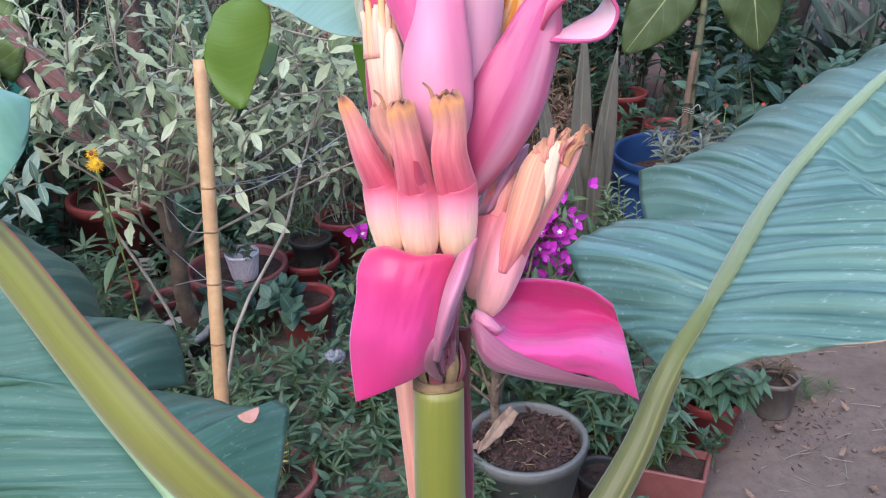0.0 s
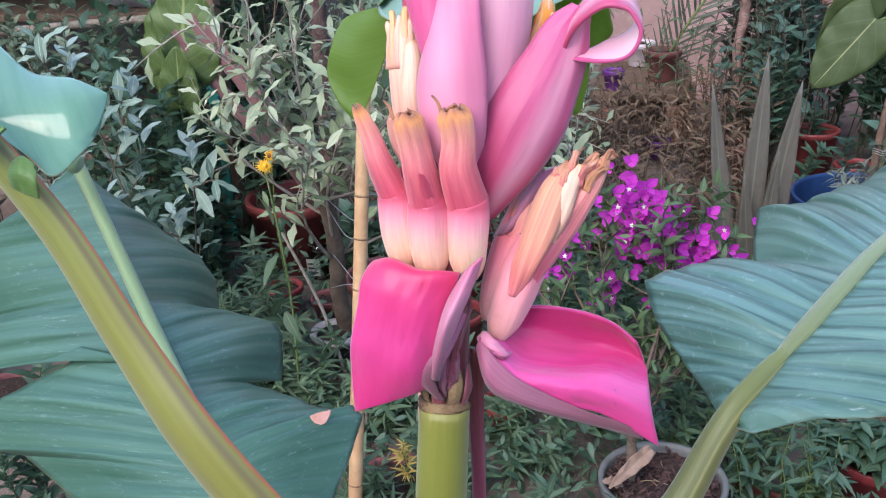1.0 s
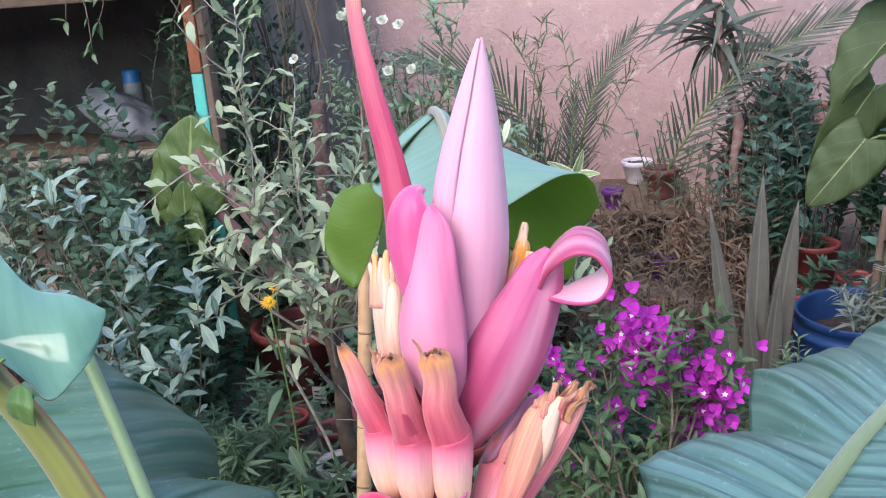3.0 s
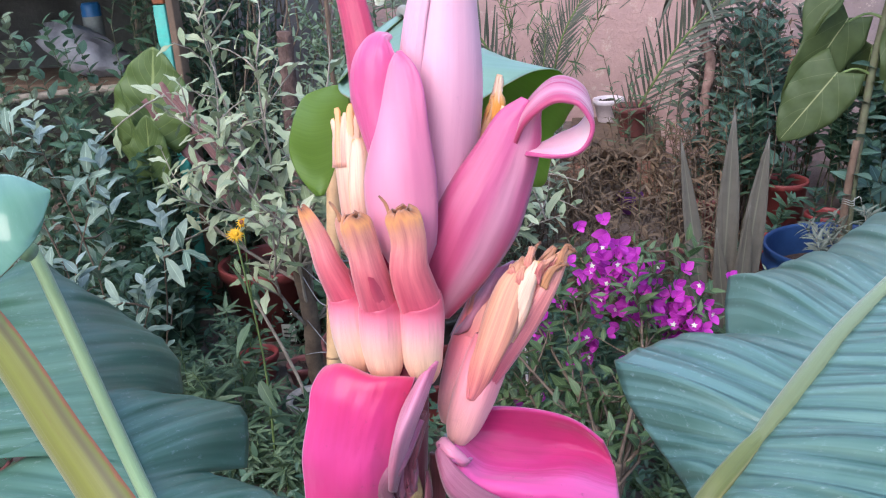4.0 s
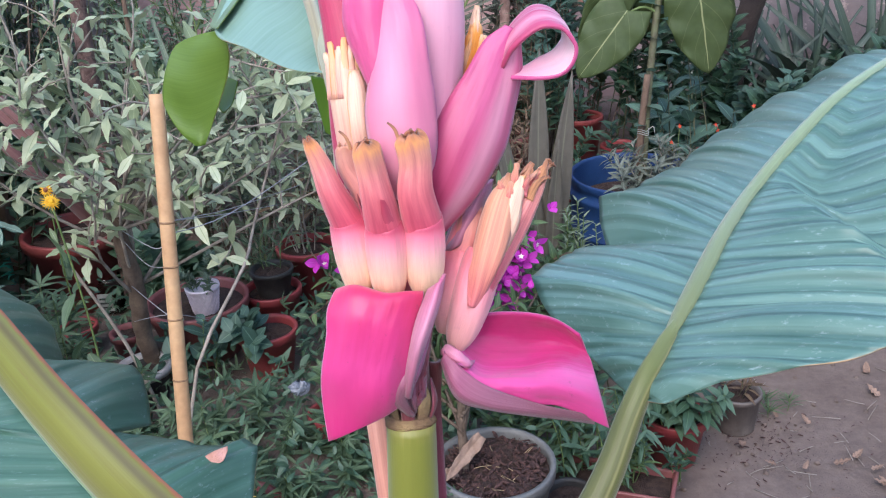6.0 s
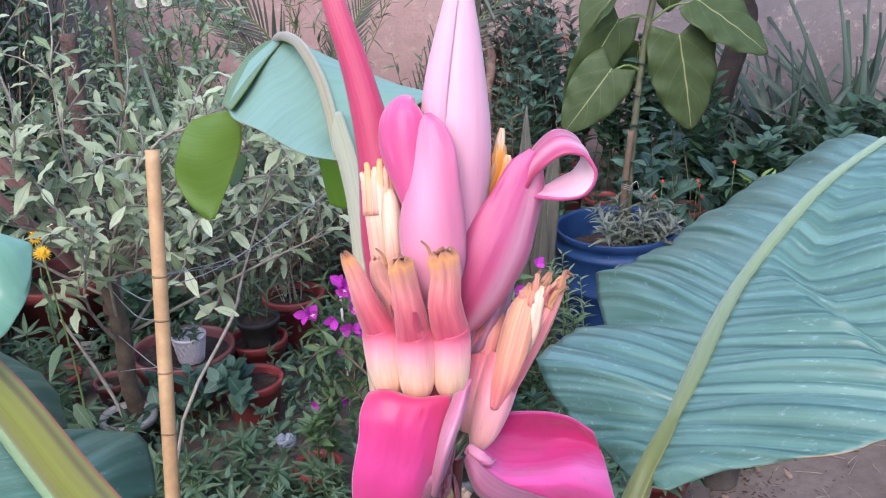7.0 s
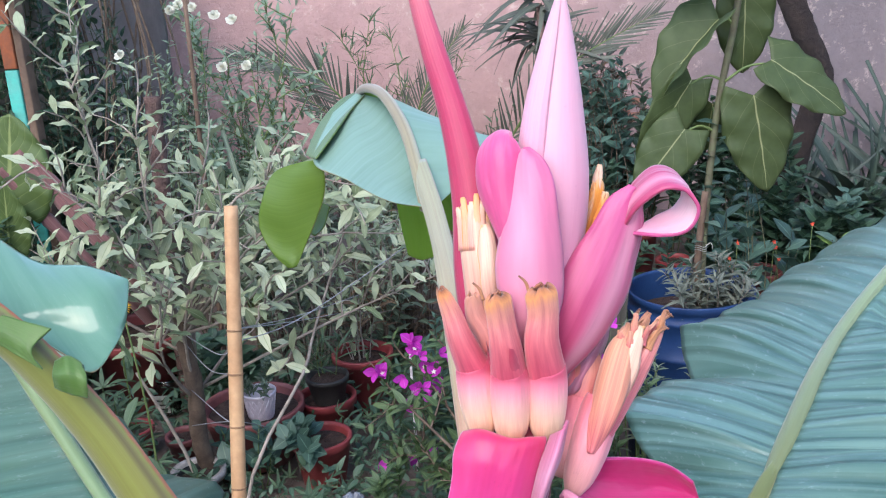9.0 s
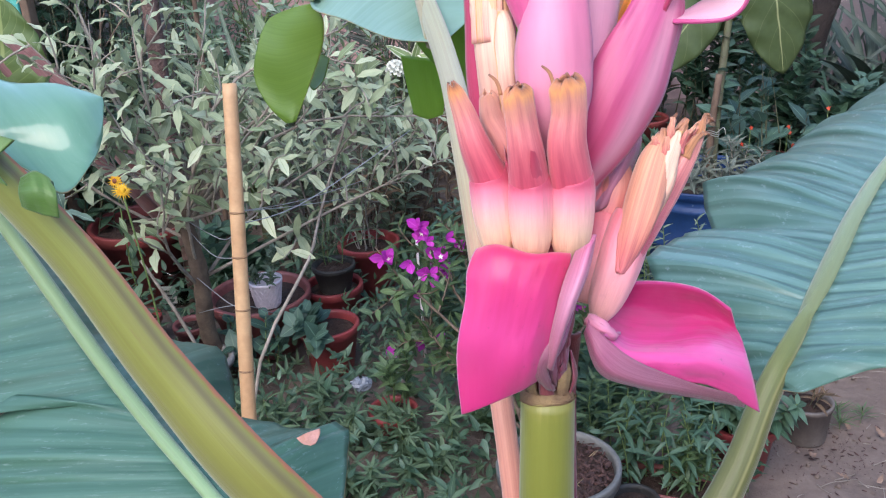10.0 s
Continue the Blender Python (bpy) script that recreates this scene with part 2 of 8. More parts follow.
m_fruit = bract_paint("fruit_skin", [(0.0, (0.66, 0.13, 0.17)), (0.06, (0.80, 0.36, 0.27)), (0.15, (0.84, 0.57, 0.33)), (0.36, (0.84, 0.60, 0.39)), (0.50, (0.82, 0.48, 0.39)), (0.62, (0.78, 0.34, 0.36)), (0.74, (0.72, 0.19, 0.26)), (0.84, (0.56, 0.08, 0.14)), (1.0, (0.48, 0.055, 0.10))], streak=0.7, thin=0.08, spots=0.1)
m_fruit_pink = bract_paint("fruit_skin_pink", [(0.0, (0.82, 0.44, 0.36)), (0.4, (0.80, 0.36, 0.37)), (0.7, (0.76, 0.23, 0.28)), (1.0, (0.66, 0.14, 0.15))], streak=0.6, thin=0.08)
m_floret = bract_paint("floret_withered", [(0.0, (0.58, 0.075, 0.13)), (0.16, (0.58, 0.085, 0.135)), (0.38, (0.62, 0.15, 0.17)), (0.62, (0.68, 0.25, 0.22)), (0.78, (0.72, 0.32, 0.22)), (0.88, (0.76, 0.36, 0.13)), (0.94, (0.46, 0.18, 0.07)), (1.0, (0.13, 0.055, 0.035))], streak=0.85, thin=0.04)
m_floret_torn = bract_paint("floret_torn", [(0.0, (0.80, 0.40, 0.26)), (0.4, (0.86, 0.56, 0.30)), (0.85, (0.88, 0.50, 0.18)), (1.0, (0.80, 0.36, 0.10))], streak=0.6, edge=(0.84, 0.36, 0.08), edge_in=0.16)
m_bract_inner = bract_paint("bract_inner_pale", [(0.0, (0.80, 0.44, 0.52)), (0.5, (0.88, 0.70, 0.72)), (1.0, (0.80, 0.34, 0.48))], streak=0.3)
m_dry_pink = solid("dry_pink_patch", (0.58, 0.30, 0.26), (0.46, 0.22, 0.15), 60, 0.8, 0.5, 300)
m_floret_pale = bract_paint("floret_pale", [(0.0, (0.74, 0.15, 0.20)), (0.40, (0.80, 0.36, 0.32)), (0.8, (0.84, 0.46, 0.36)), (1.0, (0.60, 0.30, 0.18))], streak=0.6)
m_floret_dry = bract_paint("floret_dry", [(0.0, (0.70, 0.16, 0.20)), (0.35, (0.68, 0.26, 0.20)), (0.8, (0.60, 0.33, 0.20)), (1.0, (0.34, 0.16, 0.08))], streak=0.8)
m_floret_tan = bract_paint("floret_tan", [(0.0, (0.74, 0.21, 0.24)), (0.22, (0.70, 0.22, 0.19)), (0.42, (0.70, 0.32, 0.20)), (0.75, (0.72, 0.40, 0.23)), (1.0, (0.42, 0.19, 0.09))], streak=0.9, rough=0.6)
m_floret_brown = bract_paint("floret_brown", [(0.0, (0.68, 0.36, 0.16)), (0.5, (0.46, 0.22, 0.10)), (1.0, (0.20, 0.085, 0.045))], streak=0.9, rough=0.7)
m_floret_cream = bract_paint("floret_cream", [(0.0, (0.76, 0.36, 0.28)), (0.4, (0.84, 0.58, 0.40)), (0.88, (0.86, 0.64, 0.44)), (1.0, (0.80, 0.50, 0.26))], streak=0.6, edge=(0.84, 0.48, 0.20), edge_in=0.10)
m_floret_orange = bract_paint("floret_orange", [(0.0, (0.80, 0.28, 0.08)), (0.7, (0.88, 0.38, 0.05)), (1.0, (0.88, 0.70, 0.46))], streak=0.3)
m_stalk = bract_paint("stalk_green", [(0.0, (0.115, 0.135, 0.012)), (0.5, (0.135, 0.145, 0.012)), (0.9, (0.165, 0.175, 0.02)), (1.0, (0.24, 0.22, 0.05))], streak=0.25, rough=0.45, thin=0.05, spots=0.1)
m_petiole = bract_paint("petiole_green", [(0.0, (0.175, 0.170, 0.028)), (0.5, (0.195, 0.205, 0.040)), (1.0, (0.20, 0.245, 0.062))], streak=0.35, rough=0.4, thin=0.05, spots=0.25, edge=(0.36, 0.11, 0.05), edge_in=0.062, band=(0.912, 0.058, (0.110, 0.090, 0.026), 1.0))
m_petiole_olive = bract_paint("petiole_olive", [(0.0, (0.085, 0.088, 0.018)), (0.5, (0.11, 0.122, 0.026)), (0.85, (0.15, 0.18, 0.05)), (1.0, (0.20, 0.26, 0.10))], streak=0.4, rough=0.45, thin=0.05, spots=0.3, band=(0.45, 0.05, (0.36, 0.31, 0.13), 0.5))
m_rib = bract_paint("midrib_green", [(0.0, (0.19, 0.27, 0.10)), (1.0, (0.24, 0.37, 0.18))], streak=0.3, rough=0.45, thin=0.08, spots=0.0)
m_sheath = bract_paint("leaf_stalk_pink", [(0.0, (0.55, 0.22, 0.16)), (0.35, (0.55, 0.26, 0.18)), (0.5, (0.38, 0.32, 0.18)), (1.0, (0.29, 0.30, 0.17))], streak=0.5, rough=0.5, thin=0.08, edge=(0.32, 0.20, 0.10), edge_in=0.06)
m_rib_olive = bract_paint("midrib_olive", [(0.0, (0.16, 0.18, 0.06)), (0.3, (0.165, 0.215, 0.095)), (1.0, (0.21, 0.30, 0.175))], streak=0.4, rough=0.5, thin=0.05, spots=0.1)
m_rib_tan = bract_paint("midrib_tan", [(0.0, (0.29, 0.28, 0.15)), (0.5, (0.24, 0.19, 0.12)), (1.0, (0.22, 0.20, 0.14))], streak=0.7, band=(0.5, 0.10, (0.40, 0.38, 0.25), 0.6), rough=0.5, thin=0.08)
m_banana = blade_paint("banana_leaf", (0.064, 0.148, 0.122), (0.176, 0.306, 0.262), (0.12, 0.34, 0.10), rough=0.36, dust=0.65, lines=34.0, sink=0.32)
m_banana_gloss = blade_paint("banana_leaf_glossy", (0.14, 0.29, 0.19), (0.19, 0.35, 0.245), (0.16, 0.38, 0.12), rough=0.13, dust=0.15, lines=9.0, sink=0.03)
m_banana_dark = blade_paint("banana_leaf_deep", (0.040, 0.108, 0.070), (0.092, 0.195, 0.138), (0.06, 0.24, 0.07), dust=0.4, rough=0.38, lines=34.0, sink=0.10)
m_banana_light = blade_paint("banana_leaf_young", (0.205, 0.33, 0.26), (0.265, 0.41, 0.325), (0.24, 0.42, 0.04), thin=0.3, dust=0.1, lines=26.0, sink=0.05)
# one leaf's underside twice: backlight painted lime, shade painted olive
m_under_backlit = blade_paint("banana_underside_backlit", (0.20, 0.32, 0.05), (0.27, 0.40, 0.075), (0.38, 0.56, 0.07), thin=0.55, dust=0.0, lines=60.0, sink=0.05)
m_under_shaded = blade_paint("banana_underside_shaded", (0.115, 0.20, 0.028), (0.155, 0.25, 0.040), (0.20, 0.32, 0.03), thin=0.35, dust=0.0, lines=60.0, sink=0.05)
m_shoulder = bract_paint("leaf_flange", [(0.0, (0.075, 0.16, 0.03)), (0.6, (0.09, 0.19, 0.03)), (1.0, (0.12, 0.22, 0.05))], streak=0.2, rough=0.45, thin=0.3, spots=0.1, edge=(0.30, 0.22, 0.10), edge_in=0.03)
m_collar = solid("node_scar", (0.30, 0.20, 0.09), (0.16, 0.085, 0.045), 60, 0.8, 0.6, 300)
m_dry_leaf = solid("dry_leaf", (0.33, 0.22, 0.16), (0.22, 0.135, 0.095), 20, 0.8, 0.5, 120)

m_silver = leaf_paint("silver_leaf", (0.135, 0.185, 0.088), (0.50, 0.53, 0.36), rib=(0.28, 0.34, 0.20), rough=0.62, thin=0.2, side=0.2)
m_silver_blue = leaf_paint("grey_green_leaf", (0.105, 0.165, 0.120), (0.25, 0.32, 0.255), rib=(0.30, 0.38, 0.29), rough=0.64, thin=0.15)
m_pale_young = leaf_paint("pale_young_leaf", (0.140, 0.200, 0.172), (0.25, 0.32, 0.295), rib=(0.30, 0.36, 0.33), rough=0.62, thin=0.15, side=0.3)
m_cream_leaf = leaf_paint("cream_variegated_leaf", (0.20, 0.28, 0.10), (0.26, 0.34, 0.14), rib=(0.60, 0.62, 0.42), margin=(0.70, 0.70, 0.54), rough=0.45, thin=0.15)
m_shoulder_leaf = leaf_paint("lime_young_leaf", (0.16, 0.26, 0.06), (0.24, 0.36, 0.10), rib=(0.3, 0.4, 0.16), rough=0.45, thin=0.3)
m_dark_strap = leaf_paint("dark_strap_leaf", (0.022, 0.040, 0.030), (0.050, 0.080, 0.056), rib=(0.07, 0.10, 0.07), rough=0.45, thin=0.1, side=0.1)
m_broad_blue = leaf_paint("broad_dull_leaf", (0.038, 0.085, 0.062), (0.090, 0.165, 0.125), rib=(0.13, 0.22, 0.16), rough=0.45)
m_green = leaf_paint("mid_green_leaf", (0.046, 0.090, 0.036), (0.112, 0.172, 0.072), rib=(0.16, 0.24, 0.10), rough=0.45)
m_deep = leaf_paint("deep_green_leaf", (0.043, 0.095, 0.058), (0.097, 0.168, 0.103), rib=(0.10, 0.18, 0.10), rough=0.42)
m_bluish = leaf_paint("bluish_green_leaf", (0.021, 0.054, 0.032), (0.058, 0.115, 0.068), rib=(0.10, 0.18, 0.10), rough=0.45)
m_palmate = leaf_paint("palmate_leaf", (0.043, 0.084, 0.043), (0.120, 0.185, 0.100), rib=(0.13, 0.19, 0.10), rough=0.55)
m_sunleaf = leaf_paint("big_heart_leaf", (0.052, 0.082, 0.026), (0.086, 0.120, 0.040), rib=(0.32, 0.34, 0.16), rough=0.6, thin=0.35, rib_width=0.016, side=0.7, count=4.0, vein_width=0.02)
m_aloc = leaf_paint("ruffled_leaf", (0.060, 0.105, 0.026), (0.105, 0.155, 0.040), rib=(0.24, 0.29, 0.10), rough=0.58, thin=0.2, rib_width=0.03, side=1.0, count=8.0, vein_width=0.06)
m_blade_grey = leaf_paint("strap_leaf", (0.078, 0.070, 0.058), (0.125, 0.112, 0.092), rib=(0.15, 0.15, 0.11), rough=0.6, thin=0.1, side=0.1)
m_sage = leaf_paint("sage_leaf", (0.087, 0.125, 0.077), (0.198, 0.240, 0.160), rib=(0.24, 0.32, 0.21), rough=0.5, thin=0.2)
m_rose_leaf = leaf_paint("rose_leaf", (0.14, 0.21, 0.135), (0.28, 0.37, 0.25), rib=(0.24, 0.32, 0.21), rough=0.55, thin=0.25)
m_yellowed = leaf_paint("yellowed_leaf", (0.40, 0.28, 0.06), (0.56, 0.40, 0.11), rib=(0.50, 0.38, 0.12), rough=0.6)
m_herb = leaf_paint("dusty_herb_leaf", (0.082, 0.098, 0.074), (0.165, 0.182, 0.140), rib=(0.22, 0.24, 0.19), rough=0.6, thin=0.15)
m_palm = leaf_paint("palm_leaflet", (0.056, 0.068, 0.052), (0.130, 0.135, 0.105), rib=(0.12, 0.145, 0.10), rough=0.5, thin=0.15)
m_brown = leaf_paint("browned_leaf", (0.078, 0.048, 0.028), (0.175, 0.108, 0.064), rib=(0.26, 0.18, 0.10), rough=0.7, thin=0.15)
m_magenta = leaf_paint("magenta_bract", (0.54, 0.03, 0.47), (0.74, 0.08, 0.62), rib=(0.66, 0.12, 0.58), rough=0.6, thin=0.35)
m_yellow = leaf_paint("yellow_petal", (0.80, 0.42, 0.02), (0.85, 0.52, 0.03), rib=(0.80, 0.40, 0.02), rough=0.6)
m_white_petal = leaf_paint("white_petal", (0.72, 0.72, 0.64), (0.82, 0.80, 0.70), rib=(0.76, 0.72, 0.55), rough=0.6, thin=0.3)
m_red_petal = leaf_paint("red_petal", (0.55, 0.04, 0.02), (0.72, 0.10, 0.04), rib=(0.6, 0.06, 0.03), rough=0.6)
m_pink_leaf = leaf_paint("pink_leaf", (0.45, 0.10, 0.14), (0.55, 0.14, 0.18), rib=(0.5, 0.16, 0.18), rough=0.5)
m_twig = solid("twig_bark", (0.17, 0.12, 0.085), (0.10, 0.068, 0.05), 30, 0.85, 0.6, 200)
m_twig_pale = solid("twig_pale", (0.36, 0.31, 0.26), (0.22, 0.18, 0.145), 30, 0.8, 0.4, 200)
m_stem_dull = solid("dull_green_stem", (0.11, 0.12, 0.06), (0.085, 0.075, 0.045), 30, 0.7, 0.3, 200)
m_twig_green = solid("green_stem", (0.16, 0.22, 0.07), (0.10, 0.15, 0.05), 30, 0.6, 0.3, 200)
m_trunk_dark = solid("dark_trunk_bark", (0.028, 0.020, 0.019), (0.055, 0.038, 0.032), 10, 0.9, 1.0, 70, dist=0.02)
m_trunk_pink = solid("pinkish_bark", (0.20, 0.115, 0.10), (0.36, 0.23, 0.20), 24, 0.85, 0.6, 120)
m_split_wood = bract_paint("split_log", [(0.0, (0.17, 0.085, 0.075)), (0.5, (0.23, 0.125, 0.11)), (1.0, (0.15, 0.07, 0.06))], streak=1.0, rough=0.85, thin=0.0, spots=0.6)
m_bark = solid("split_bark", (0.085, 0.046, 0.040), (0.19, 0.115, 0.095), 26, 0.9, 1.0, 110, dist=0.012)
m_wood = solid("weathered_wood", (0.17, 0.11, 0.075), (0.11, 0.068, 0.047), 14, 0.85, 0.6, 90)
m_orange_paint = solid("worn_orange_paint", (0.36, 0.10, 0.035), (0.22, 0.08, 0.045), 18, 0.7, 0.5, 80)
m_teal_paint = solid("worn_turquoise_paint", (0.05, 0.42, 0.34), (0.10, 0.34, 0.28), 16, 0.6, 0.5, 80)
m_bamboo = solid("bamboo", (0.58, 0.36, 0.19), (0.46, 0.26, 0.13), 14, 0.45, 0.25, 60)
m_bamboo_ring = solid("bamboo_node", (0.20, 0.11, 0.06), (0.34, 0.20, 0.10), 60, 0.6, 0.3, 200)
m_terracotta = solid("terracotta_plastic", (0.185, 0.056, 0.054), (0.255, 0.09, 0.085), 9, 0.5, 0.2, 120)
m_red_pot = solid("red_brown_plastic", (0.235, 0.036, 0.040), (0.31, 0.062, 0.060), 9, 0.42, 0.15, 120)
m_maroon_pot = solid("dark_red_plastic", (0.175, 0.030, 0.030), (0.24, 0.055, 0.05), 7, 0.45, 0.15, 120)
m_white_pot = solid("white_plastic", (0.80, 0.70, 0.74), (0.68, 0.58, 0.62), 12, 0.45, 0.2, 120)
m_grey_pot = solid("grey_plastic", (0.115, 0.113, 0.108), (0.18, 0.178, 0.168), 9, 0.55, 0.3, 100)
m_black_pot = solid("black_plastic", (0.025, 0.024, 0.024), (0.05, 0.046, 0.043), 12, 0.55, 0.3, 100)
m_purple_pot = solid("purple_plastic", (0.10, 0.02, 0.16), (0.15, 0.04, 0.22), 12, 0.45, 0.2, 100)
m_blue_pot = solid("blue_plastic", (0.008, 0.030, 0.105), (0.015, 0.048, 0.14), 7, 0.5, 0.2, 90)
m_soil = solid("potting_soil", (0.036, 0.020, 0.016), (0.085, 0.050, 0.038), 40, 0.95, 1.0, 160, dist=0.01)
m_mulch = solid("bark_mulch", (0.034, 0.018, 0.016), (0.11, 0.054, 0.045), 90, 0.9, 0.8, 300)
m_straw = solid("straw", (0.42, 0.31, 0.18), (0.30, 0.20, 0.11), 30, 0.8, 0.3, 150)
m_bag = solid("pale_plastic_bag", (0.26, 0.24, 0.26), (0.40, 0.38, 0.40), 9, 0.35, 0.4, 60)
m_bottle = solid("blue_plastic_bottle", (0.03, 0.16, 0.42), (0.05, 0.22, 0.50), 12, 0.3, 0.1, 90)
m_shed_wall = solid("dark_grey_plaster", (0.15, 0.14, 0.13), (0.22, 0.205, 0.19), 4, 0.95, 0.6, 40, dist=0.01)
m_roof = solid("rusty_sheet", (0.10, 0.065, 0.05), (0.16, 0.11, 0.085), 6, 0.8, 0.4, 50)
m_brick = solid("old_brick", (0.30, 0.14, 0.11), (0.36, 0.19, 0.14), 14, 0.9, 0.7, 90)
m_label_paper = solid("faded_paper", (0.42, 0.42, 0.38), (0.30, 0.30, 0.27), 30, 0.7, 0.2, 100)

# pink lime plaster, rougher in patches, greyer and darker towards the right end
m_plaster, nt, p = nodes_of("pink_plaster")
vec = nt.nodes.new("ShaderNodeTexCoord").outputs["Object"]
tone = contrast(nt, noise_fac(nt, vec, 0.9, 5.0, 0.6), 0.35, 0.65)
flake = contrast(nt, noise_fac(nt, vec, 13.0, 8.0, 0.75), 0.57, 0.63)
grit = noise_fac(nt, vec, 55.0, 6.0, 0.7)
pat = noise_fac(nt, vec, 16.0, 8.0, 0.7)
col = mix_node(nt, tone, (0.43, 0.262, 0.248), (0.49, 0.315, 0.295))
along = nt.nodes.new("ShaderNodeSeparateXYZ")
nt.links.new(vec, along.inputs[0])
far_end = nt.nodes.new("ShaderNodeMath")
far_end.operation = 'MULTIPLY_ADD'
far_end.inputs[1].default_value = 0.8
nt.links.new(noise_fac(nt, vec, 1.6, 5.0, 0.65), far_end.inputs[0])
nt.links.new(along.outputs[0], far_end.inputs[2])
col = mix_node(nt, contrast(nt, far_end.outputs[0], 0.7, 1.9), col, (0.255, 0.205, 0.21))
col = mix_node(nt, flake, col, mix_node(nt, 0.7, col, (0.58, 0.44, 0.39)))
col = mix_node(nt, 0.3, col, ramp_node(nt, pat, [(0.3, (0.6, 0.58, 0.57)), (0.7, (1.15, 1.15, 1.15))]).outputs[0], 'MULTIPLY')
nt.links.new(col, p.inputs["Base Color"])
p.inputs["Roughness"].default_value = 0.92
hgt = nt.nodes.new("ShaderNodeMath")
hgt.operation = 'MULTIPLY_ADD'
hgt.inputs[1].default_value = 0.4
nt.links.new(grit, hgt.inputs[0])
nt.links.new(pat, hgt.inputs[2])
bump_to(nt, p, hgt.outputs[0], 0.8, 0.02)

# packed earth with darker damp patches
m_ground, nt, p = nodes_of("packed_earth")
vec = nt.nodes.new("ShaderNodeTexCoord").outputs["Object"]
big = contrast(nt, noise_fac(nt, vec, 1.7, 6.0, 0.65), 0.35, 0.65)
mid = noise_fac(nt, vec, 22.0, 8.0, 0.75)
fine = noise_fac(nt, vec, 160.0, 4.0, 0.7)
col = mix_node(nt, big, (0.145, 0.105, 0.088), (0.215, 0.162, 0.138))
col = mix_node(nt, 0.55, col, ramp_node(nt, mid, [(0.3, (0.45, 0.42, 0.40)), (0.7, (1.2, 1.2, 1.2))]).outputs[0], 'MULTIPLY')
nt.links.new(col, p.inputs["Base Color"])
p.inputs["Roughness"].default_value = 0.95
hgt = nt.nodes.new("ShaderNodeMath")
hgt.operation = 'MULTIPLY_ADD'
hgt.inputs[1].default_value = 0.35
nt.links.new(fine, hgt.inputs[0])
nt.links.new(mid, hgt.inputs[2])
bump_to(nt, p, hgt.outputs[0], 0.7, 0.015)

m_wire = solid("tie_wire", (0.34, 0.34, 0.36), (0.24, 0.24, 0.25), 60, 0.5, 0.1, 200)
m_film = solid("plastic_film", (0.22, 0.24, 0.28), (0.10, 0.11, 0.13), 50, 0.25, 0.3, 200)
m_ring = solid("grey_plastic_ring", (0.40, 0.37, 0.36), (0.26, 0.24, 0.23), 40, 0.6, 0.3, 120)
m_tan_pot = solid("tan_grey_plastic", (0.135, 0.112, 0.10), (0.20, 0.172, 0.155), 12, 0.6, 0.3, 100)


# ---- building helpers ----
class Shape:
    """Collects points, faces and face-corner coordinates for one mesh."""

    def __init__(self):
        self.co, self.faces, self.uv = [], [], []

    def add(self, co, faces, uv=None):
        n = len(self.co)
        self.co.extend(tuple(c) for c in co)
        self.faces.extend(tuple(i + n for i in f) for f in faces)
        self.uv.extend(uv if uv else [(0.0, 0.0)] * len(co))


def link(name, shape, material, parent=None, label="", smooth=True, thick=0.0, under=None):
    me = bpy.data.meshes.new(name)
    me.from_pydata([tuple(c) for c in shape.co], [], shape.faces)
    layer = me.uv_layers.new(name="UVMap")
    idx = np.empty(len(me.loops), dtype=np.int32)
    me.loops.foreach_get("vertex_index", idx)
    layer.data.foreach_set("uv", np.array(shape.uv, dtype=np.float32)[idx].ravel())
    me.polygons.foreach_set("use_smooth", [smooth] * len(me.polygons))
    me.materials.append(material)
    me.update()
    ob = new(name, me)
    if parent:
        ob.parent = parent
        up = parent
        shift = Vector((0, 0, 0))
        while up:
            shift += up.location
            up = up.parent
        me.transform(Matrix.Translation(-shift))
    if label:
        ob["label"] = label
    if thick:
        mod = ob.modifiers.new("thickness", 'SOLIDIFY')
        mod.thickness, mod.offset = thick, 0.0
        if under:
            me.materials.append(under)
            mod.material_offset = 1
    return ob


def thing(name, at, label, category, group="", kind=""):
    ob = new(name)
    ob.location = at
    ob.empty_display_size = 0.05
    return tagged(ob, label, category, group, kind)


def spline(points, v):
    """Catmull-Rom through rows of numbers, v from 0 to 1."""
    p = [np.array(q, dtype=float) for q in points]
    n = len(p) - 1
    s = min(max(v, 0.0), 1.0) * n
    i = min(int(s), n - 1)
    f = s - i
    a, b, c, d = p[max(i - 1, 0)], p[i], p[i + 1], p[min(i + 2, n)]
    return 0.5 * (2 * b + (c - a) * f + (2 * a - 5 * b + 4 * c - d) * f * f + (3 * b - a - 3 * c + d) * f ** 3)


def unit(v):
    v = np.array(v, dtype=float)
    n = np.linalg.norm(v)
    return v / n if n > 1e-9 else np.array((0.0, 0.0, 1.0))


